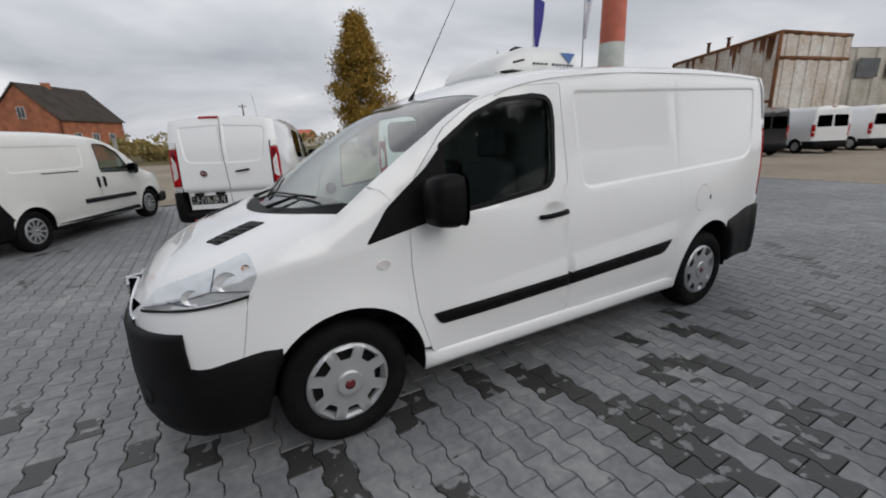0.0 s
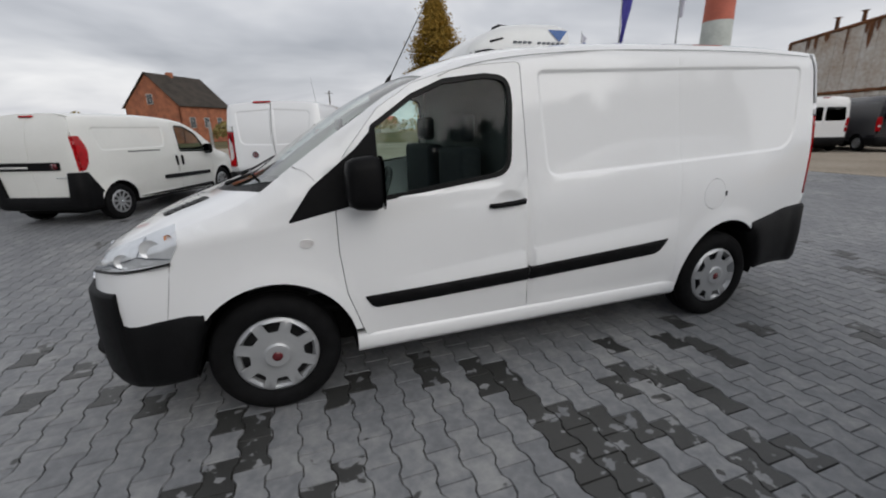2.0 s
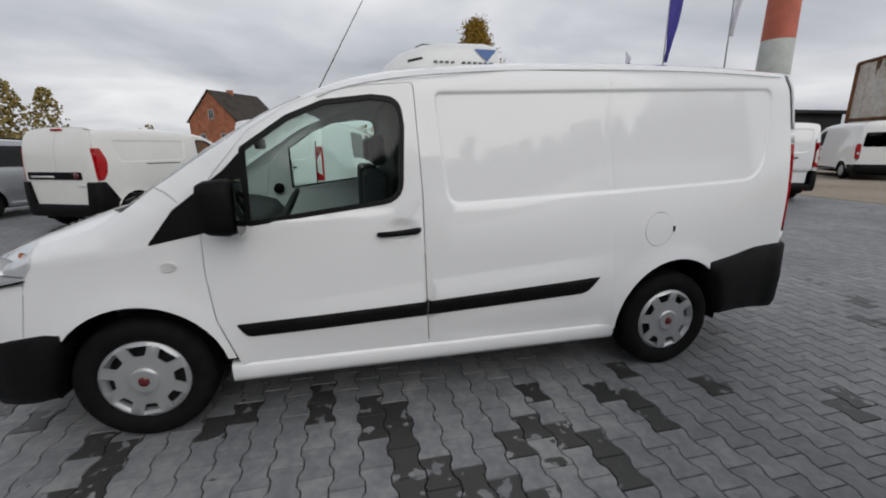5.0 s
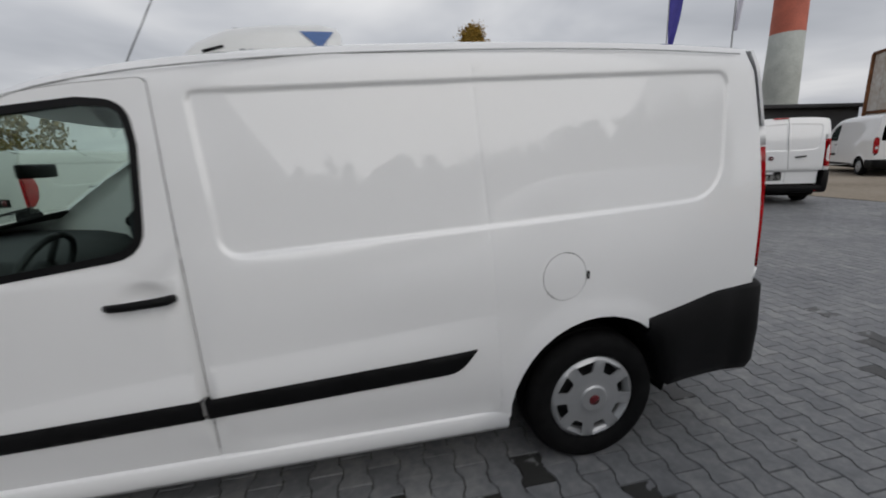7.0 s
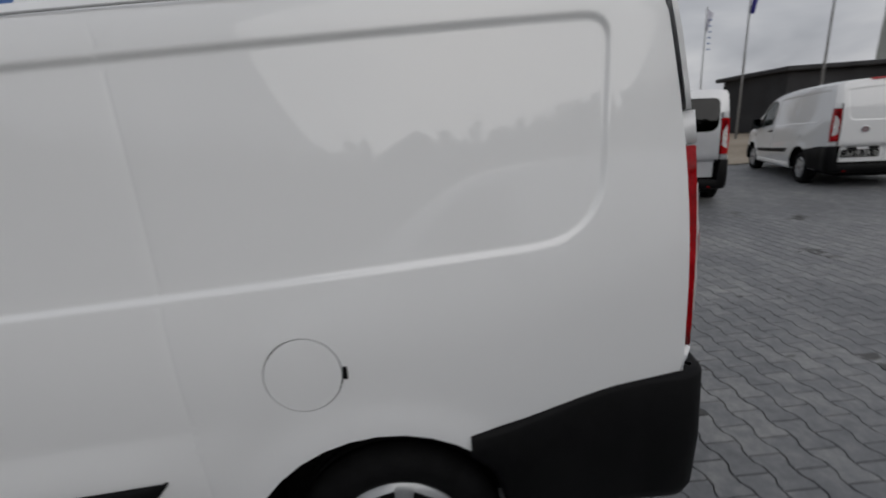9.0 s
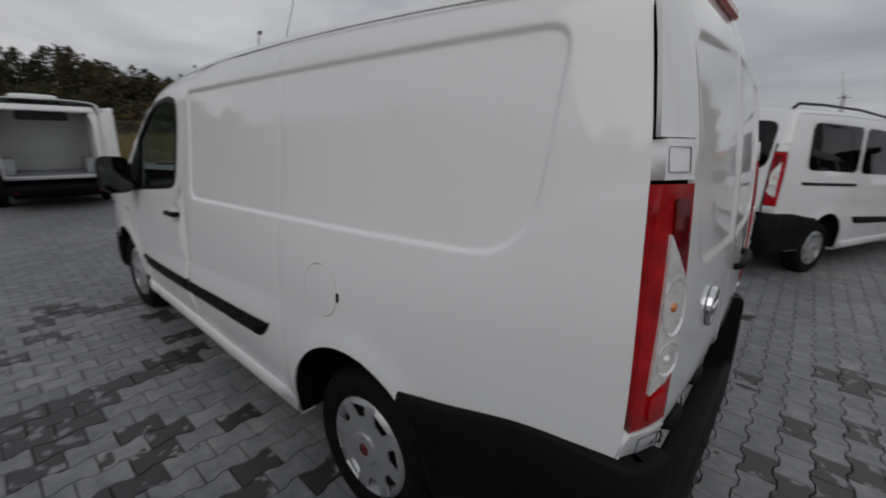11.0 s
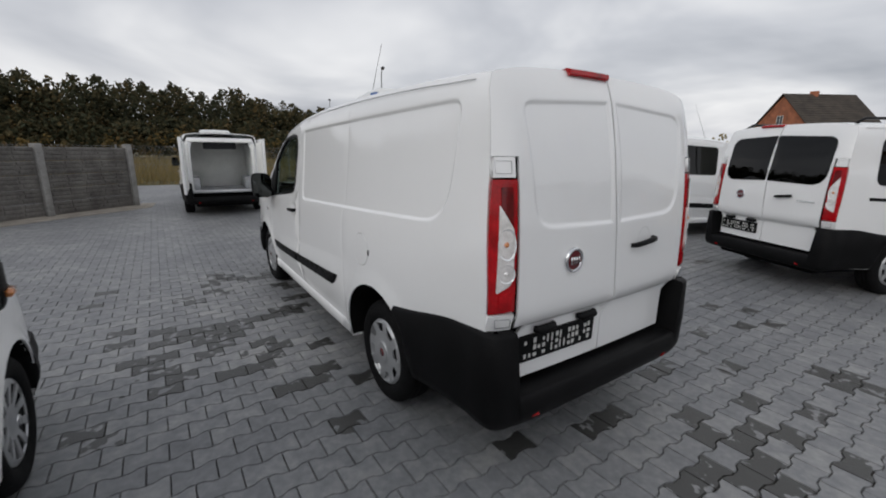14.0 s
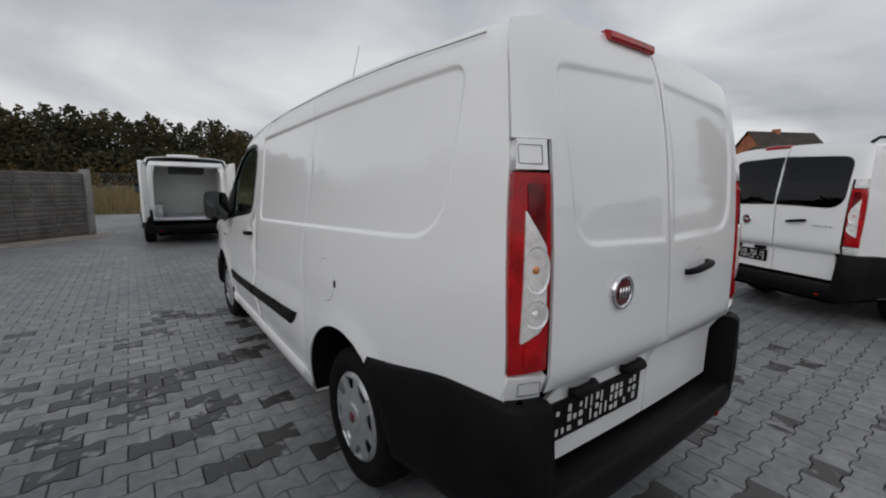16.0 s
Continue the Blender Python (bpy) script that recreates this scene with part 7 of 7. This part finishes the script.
def brick_house():
    house = thing("brick_house", "red brick house with a steep dark tiled roof", "house")
    d, r = Vector((-0.28, 0.96, 0)), Vector((0.96, 0.28, 0))
    ridge, across = (r * 0.75 + d * 0.66).normalized(), (r * 0.66 - d * 0.75).normalized()
    o = Vector((-16.0, 75.7, 0))  # near corner, where gable and long side meet
    wide, length, eave, top = 10.4, 10.8, 5.9, 10.7
    def P(u, v, z):
        return o - across * u + ridge * v + Vector((0, 0, z))
    th = 0.3
    walls = [("wall", [P(0, 0, 0), P(wide, 0, 0), P(wide, 0, eave), P(wide / 2, 0, top - 0.15), P(0, 0, eave)]), ("wall", [P(0, 0, 0), P(0, 0, eave), P(0, length, eave), P(0, length, 0)]),
             ("wall", [P(0, length, 0), P(0, length, eave), P(wide / 2, length, top - 0.15), P(wide, length, eave), P(wide, length, 0)]), ("wall", [P(wide, 0, 0), P(wide, length, 0), P(wide, length, eave), P(wide, 0, eave)])]
    c = P(wide / 2, length / 2, 2)
    for nm, poly in walls:
        n = (poly[1] - poly[0]).cross(poly[2] - poly[0]).normalized()
        if n.dot(poly[0] - c) < 0:
            poly, n = poly[::-1], -n
        k = len(poly)
        vs = poly + [p - n * th for p in poly]
        fs = [tuple(range(k)), tuple(range(2 * k - 1, k - 1, -1))] + [(i, i + k, (i + 1) % k + k, (i + 1) % k) for i in range(k)]
        solid(nm, (vs, fs), BRICK, house, "red brick wall", smooth=False)
    for s in (0, 1):
        e = P(-0.3, 0, eave - 0.3) if s == 0 else P(wide + 0.3, 0, eave - 0.3)
        t = P(wide / 2, 0, top)
        a, b, c2, d2 = e - ridge * 0.3, t - ridge * 0.3, t + ridge * (length + 0.3), e + ridge * (length + 0.3)
        up = Vector((0, 0, 0.12))
        roof = solid("roof", ([a, b, c2, d2, a + up, b + up, c2 + up, d2 + up], [(0, 1, 2, 3), (7, 6, 5, 4), (0, 4, 5, 1), (1, 5, 6, 2), (2, 6, 7, 3), (3, 7, 4, 0)]), ROOFING, house, "steep dark tiled roof", smooth=False)
        for k in range(14):
            q = (k + 0.5) / 14
            p0, p1 = a + (b - a) * q + up * 1.05, d2 + (c2 - d2) * q + up * 1.05
            solid("tile_course", tube([p0, p1], 0.03, 4), ROOFING, roof)
    cp = P(wide / 2, 4.6, 0)
    bm = box((-0.5, -0.35, top - 0.5), (0.5, 0.35, top + 0.5), 0.02, 1)
    bm.transform(Matrix.Translation(cp))
    part("chimney", bm, BRICK, house, "brick chimney", smooth=False)
    def window(origin, u, w, h, n):
        vs = [origin - u * w / 2, origin + u * w / 2, origin + u * w / 2 + Vector((0, 0, h)), origin - u * w / 2 + Vector((0, 0, h))]
        pane = solid("window", ([v + n * 0.03 for v in vs], [(0, 1, 2, 3)]), PANE, house, "", smooth=False)
        for p, q in ((0, 1), (1, 2), (2, 3), (3, 0)):
            solid("window_frame", tube([vs[p] + n * 0.05, vs[q] + n * 0.05], 0.045, 4), FRAME, pane)
        solid("glazing_bar", tube([(vs[0] + vs[1]) / 2 + n * 0.05, (vs[2] + vs[3]) / 2 + n * 0.05], 0.03, 4), FRAME, pane)
    window(P(wide * 0.5, 0, 6.1), across, 1.1, 1.5, -ridge)
    window(P(wide * 0.28, 0, 2.2), across, 1.1, 1.5, -ridge)
    window(P(wide * 0.72, 0, 2.2), across, 1.1, 1.5, -ridge)
    for v in (2.2, 5.2, 8.2):
        window(P(0, v, 2.4), ridge, 1.1, 1.6, across)


brick_house()


def ribbed_wall(a, b, z0, z1a, z1b, step, depth):
    """A corrugated sheet wall from a to b, its top running from z1a to z1b."""
    a, b = Vector((*a, 0)), Vector((*b, 0))
    d = (b - a)
    n = Vector((d.y, -d.x, 0)).normalized()
    k = int(d.length / step)
    rows = []
    for i in range(k + 1):
        for t, o in ((0, 0), (0.45, 0), (0.5, depth), (0.95, depth)):
            u = min(1.0, (i + t) / k)
            p = a + d * u + n * o
            rows.append([p + Vector((0, 0, z0)), p + Vector((0, 0, z1a + (z1b - z1a) * u))])
    return grid_mesh(rows)


def rusty_shed():
    shed = thing("industrial_shed", "rusty corrugated steel shed above a pale wall", "shed")
    A, B, C = (37.9, 22.5), (34.9, 13.2), (40.6, 11.3)
    solid("wall", ribbed_wall(A, B, 0, 7.0, 7.5, 0.9, 0.06), SHEET, shed, "grey ribbed steel wall", smooth=False)
    solid("wall", ribbed_wall(B, C, 0, 7.5, 7.3, 0.9, 0.06), SHEET, shed, "grey ribbed steel wall", smooth=False)
    D = (43.6, 20.6)
    solid("roof", ([(*A, 7.05), (*B, 7.55), (*C, 7.35), (*D, 7.0)], [(0, 1, 2, 3)]), SHEET, shed, "", smooth=False)
    for p, q in (((*A, 7.02), (*B, 7.52)), ((*B, 7.52), (*C, 7.32)), ((*B, 0), (*B, 7.5)), ((*A, 0), (*A, 7.0)), ((*A, 3.1), (*B, 3.1)), ((*B, 5.9), (*C, 5.8))):
        solid("rusty_rail", tube([p, q], 0.14, 5), RUST, shed, "rust-brown edge rail")
    rnd = random.Random(4)
    for k in range(16):  # streaks of rust below the eave
        u = rnd.random()
        x, y = A[0] + (B[0] - A[0]) * u - 0.09, A[1] + (B[1] - A[1]) * u
        z = 7.0 + 0.5 * u
        w, h = rnd.uniform(0.15, 0.5), rnd.uniform(0.5, 2.0)
        dx, dy = (B[0] - A[0]) / 9.8 * w, (B[1] - A[1]) / 9.8 * w
        solid("rust_streak", ([(x, y, z), (x + dx, y + dy, z), (x + dx * 0.7, y + dy * 0.7, z - h * 0.7), (x + dx * 0.4, y + dy * 0.4, z - h), (x, y, z - h * 0.6)], [(0, 1, 2, 3, 4)]), RUST, shed, "", smooth=False)
    for x, y in ((36.8, 19), (36.2, 17.2)):
        solid("roof_vent", tube([(x, y, 7.2), (x, y, 8.0), (x, y, 8.05)], [0.12, 0.12, 0.25], 8), RUST, shed)
    hall = thing("factory_hall", "long pale factory hall with panel walls", "hall")
    E, F = (41.0, 11.6), (66, 3.0)
    solid("wall", ribbed_wall(E, F, 0, 6.6, 6.8, 1.8, 0.10), PALE_WALL, hall, "pale panel wall", smooth=False)
    solid("roof", ([(*E, 6.65), (*F, 6.85), (F[0] + 4, F[1] + 12, 6.9), (E[0] + 4, E[1] + 12, 6.7)], [(0, 1, 2, 3)]), SHEET, hall, "", smooth=False)
    for k in range(9):
        u0 = 0.04 + 0.105 * k
        for u in (u0,):
            p = Vector((E[0] + (F[0] - E[0]) * u, E[1] + (F[1] - E[1]) * u, 0)) + Vector((-0.3, -0.35, 0)) * 0.6
            q = Vector((E[0] + (F[0] - E[0]) * (u + 0.075), E[1] + (F[1] - E[1]) * (u + 0.075), 0)) + Vector((-0.3, -0.35, 0)) * 0.6
            solid("window", ([p + Vector((0, 0, 4.6)), q + Vector((0, 0, 4.6)), q + Vector((0, 0, 5.9)), p + Vector((0, 0, 5.9))], [(0, 1, 2, 3)]), PANE, hall, "", smooth=False)
    low = thing("low_store", "long low dark store building in the distance", "building")
    part("wall", box((28, 27, 0), (44, 33, 3.9), 0.05, 1), mat("dark_wall", (0.03, 0.03, 0.033), 0.8, vary=0.3, scale=0.6), low, smooth=False)
    part("roof", box((27.6, 26.6, 3.9), (44.4, 33.4, 4.2), 0.05, 1), mat("dark_felt", (0.04, 0.04, 0.043), 0.85, vary=0.3, scale=0.6), low, smooth=False)


rusty_shed()


def tall_stack():
    stack = thing("chimney_stack", "tall round stack with faded red and pale bands", "chimney", m=pose(47.5, 37.2, 0))
    z = 0.0
    for k, (z1, mt) in enumerate(((3.6, STACK_PALE), (12.2, STACK_PALE), (20.5, STACK_RED), (29, STACK_PALE), (37, STACK_RED))):
        r0, r1 = 1.75 - 0.018 * z, 1.75 - 0.018 * z1
        solid("band", lathe([(r0, z), (r0 * 0.6 + r1 * 0.4, z + (z1 - z) * 0.5), (r1, z1), (r1 - 0.06, z1)], 28, "z"), mt, stack, "red painted band" if mt is STACK_RED else "pale painted band")
        z = z1


tall_stack()
POLE = mat("grey_pole_paint", (0.30, 0.31, 0.32), 0.5, metal=0.3, vary=0.15)
FLAG_BLUE = mat("blue_flag_cloth", (0.055, 0.05, 0.28), 0.85, vary=0.2, scale=2.0)
FLAG_WHITE = mat("white_flag_cloth", (0.55, 0.55, 0.62), 0.85, vary=0.12, scale=2.0)


def flag(name, label, x, y, height, drop, width, cloth, seed):
    f = thing(name, label, "flag", "flagpoles", pose(x, y, 0))
    solid("pole", tube([(0, 0, 0), (0, 0, height)], [0.07, 0.03], 8), POLE, f)
    rs = np.random.RandomState(seed)
    rows = []
    for i in range(16):
        t = i / 15
        w = width * (1 - 0.75 * t ** 1.3)
        rows.append([(0.04 + u * w, 0.10 * math.sin(u * 9 + t * 4 + seed) * (0.3 + t), height - 0.15 - drop * t - 0.35 * u * (1 - t)) for u in np.linspace(0, 1, 8)])
    cl = solid("cloth", grid_mesh(rows), cloth, f, "hanging flag cloth")
    if cloth is FLAG_WHITE:
        for k in range(6):
            z = height - 1.0 - 0.42 * k
            solid("print_bar", tube([(0.12, -0.16, z), (0.34, -0.18, z)], 0.05, 4), BLUE_MARK, cl)


def at(yaw, dist):
    return polar(0.9, -2.2, yaw, dist)


flag("blue_flag", "blue flag hanging from a tall pole", *at(-39.6, 34), 11.4, 4.4, 1.0, FLAG_BLUE, 1)
flag("white_flag", "white printed flag hanging from a tall pole", *at(-45.6, 34), 13.6, 5.4, 1.1, FLAG_WHITE, 2)
flag("far_flag", "pale flag on a far pole", *at(-35.6, 44), 9.6, 1.6, 0.5, FLAG_WHITE, 3)


def street_lamp(x, y, h, arm, turn, group="street lamps"):
    s = thing("street_lamp", "grey street lamp with a bent arm", "street lamp", group, pose(x, y, -0.05, 0, 0, turn))
    solid("pole", tube([(0, 0, 0), (0, 0, h * 0.6), (0, 0, h - 0.7), (0.12 * arm, 0, h - 0.2), (0.4 * arm, 0, h), (arm, 0, h + 0.1)], [0.09, 0.07, 0.05, 0.045, 0.04, 0.035], 8), POLE, s)
    bm = box((arm - 0.1, -0.14, h + 0.02), (arm + 0.6, 0.14, h + 0.2), 0.06, 2)
    head = part("lamp_head", bm, mat("lamp_head_grey", (0.08, 0.08, 0.085), 0.5, vary=0.2) if "lamp_head_grey" not in bpy.data.materials else bpy.data.materials["lamp_head_grey"], s, "dark lamp head")


street_lamp(*polar(5.5, -1.0, 64.0, 42), 8.9, 1.0, -20)
street_lamp(*polar(5.5, -1.0, 70.5, 62), 8.2, 1.0, -20)
# power pole and far farm roofs
pole = thing("power_pole", "thin wooden power pole", "pole", m=pose(*polar(-0.4, -1.8, -5.5, 62), 0))
solid("pole", tube([(0, 0, 0), (0, 0, 6.6)], 0.09, 6), BARK, pole)
solid("cross_arm", tube([(-0.5, 0, 6.3), (0.5, 0, 6.3)], 0.05, 4), BARK, pole)
for yaw, dist, w in ((-11.8, 170, 8),):
    x, y = polar(0, -2, yaw, dist)
    farm = thing("far_farmhouse", "small far farmhouse with a red roof", "house", "far houses", pose(x, y, 0, 0, 0, 20))
    part("wall", box((-w / 2, -3, 0), (w / 2, 3, 3.4), 0.05, 1), PALE_WALL, farm, smooth=False)
    solid("roof", ([(-w / 2 - 0.3, -3.3, 3.3), (w / 2 + 0.3, -3.3, 3.3), (w / 2 + 0.3, 0, 6.2), (-w / 2 - 0.3, 0, 6.2), (-w / 2 - 0.3, 3.3, 3.3), (w / 2 + 0.3, 3.3, 3.3)], [(0, 1, 2, 3), (3, 2, 5, 4), (0, 3, 4), (1, 5, 2)]), STACK_RED, farm, "red tiled roof", smooth=False)
post = thing("concrete_post", "slim pale concrete post at the sand lot's edge", "post", m=pose(*polar(-0.42, -1.81, 7.6, 22), -0.05))
part("shaft", box((-0.06, -0.06, 0), (0.06, 0.06, 2.0), 0.015, 1), POST, post)
concrete_fence()
wire_fence()
lay_pavers()
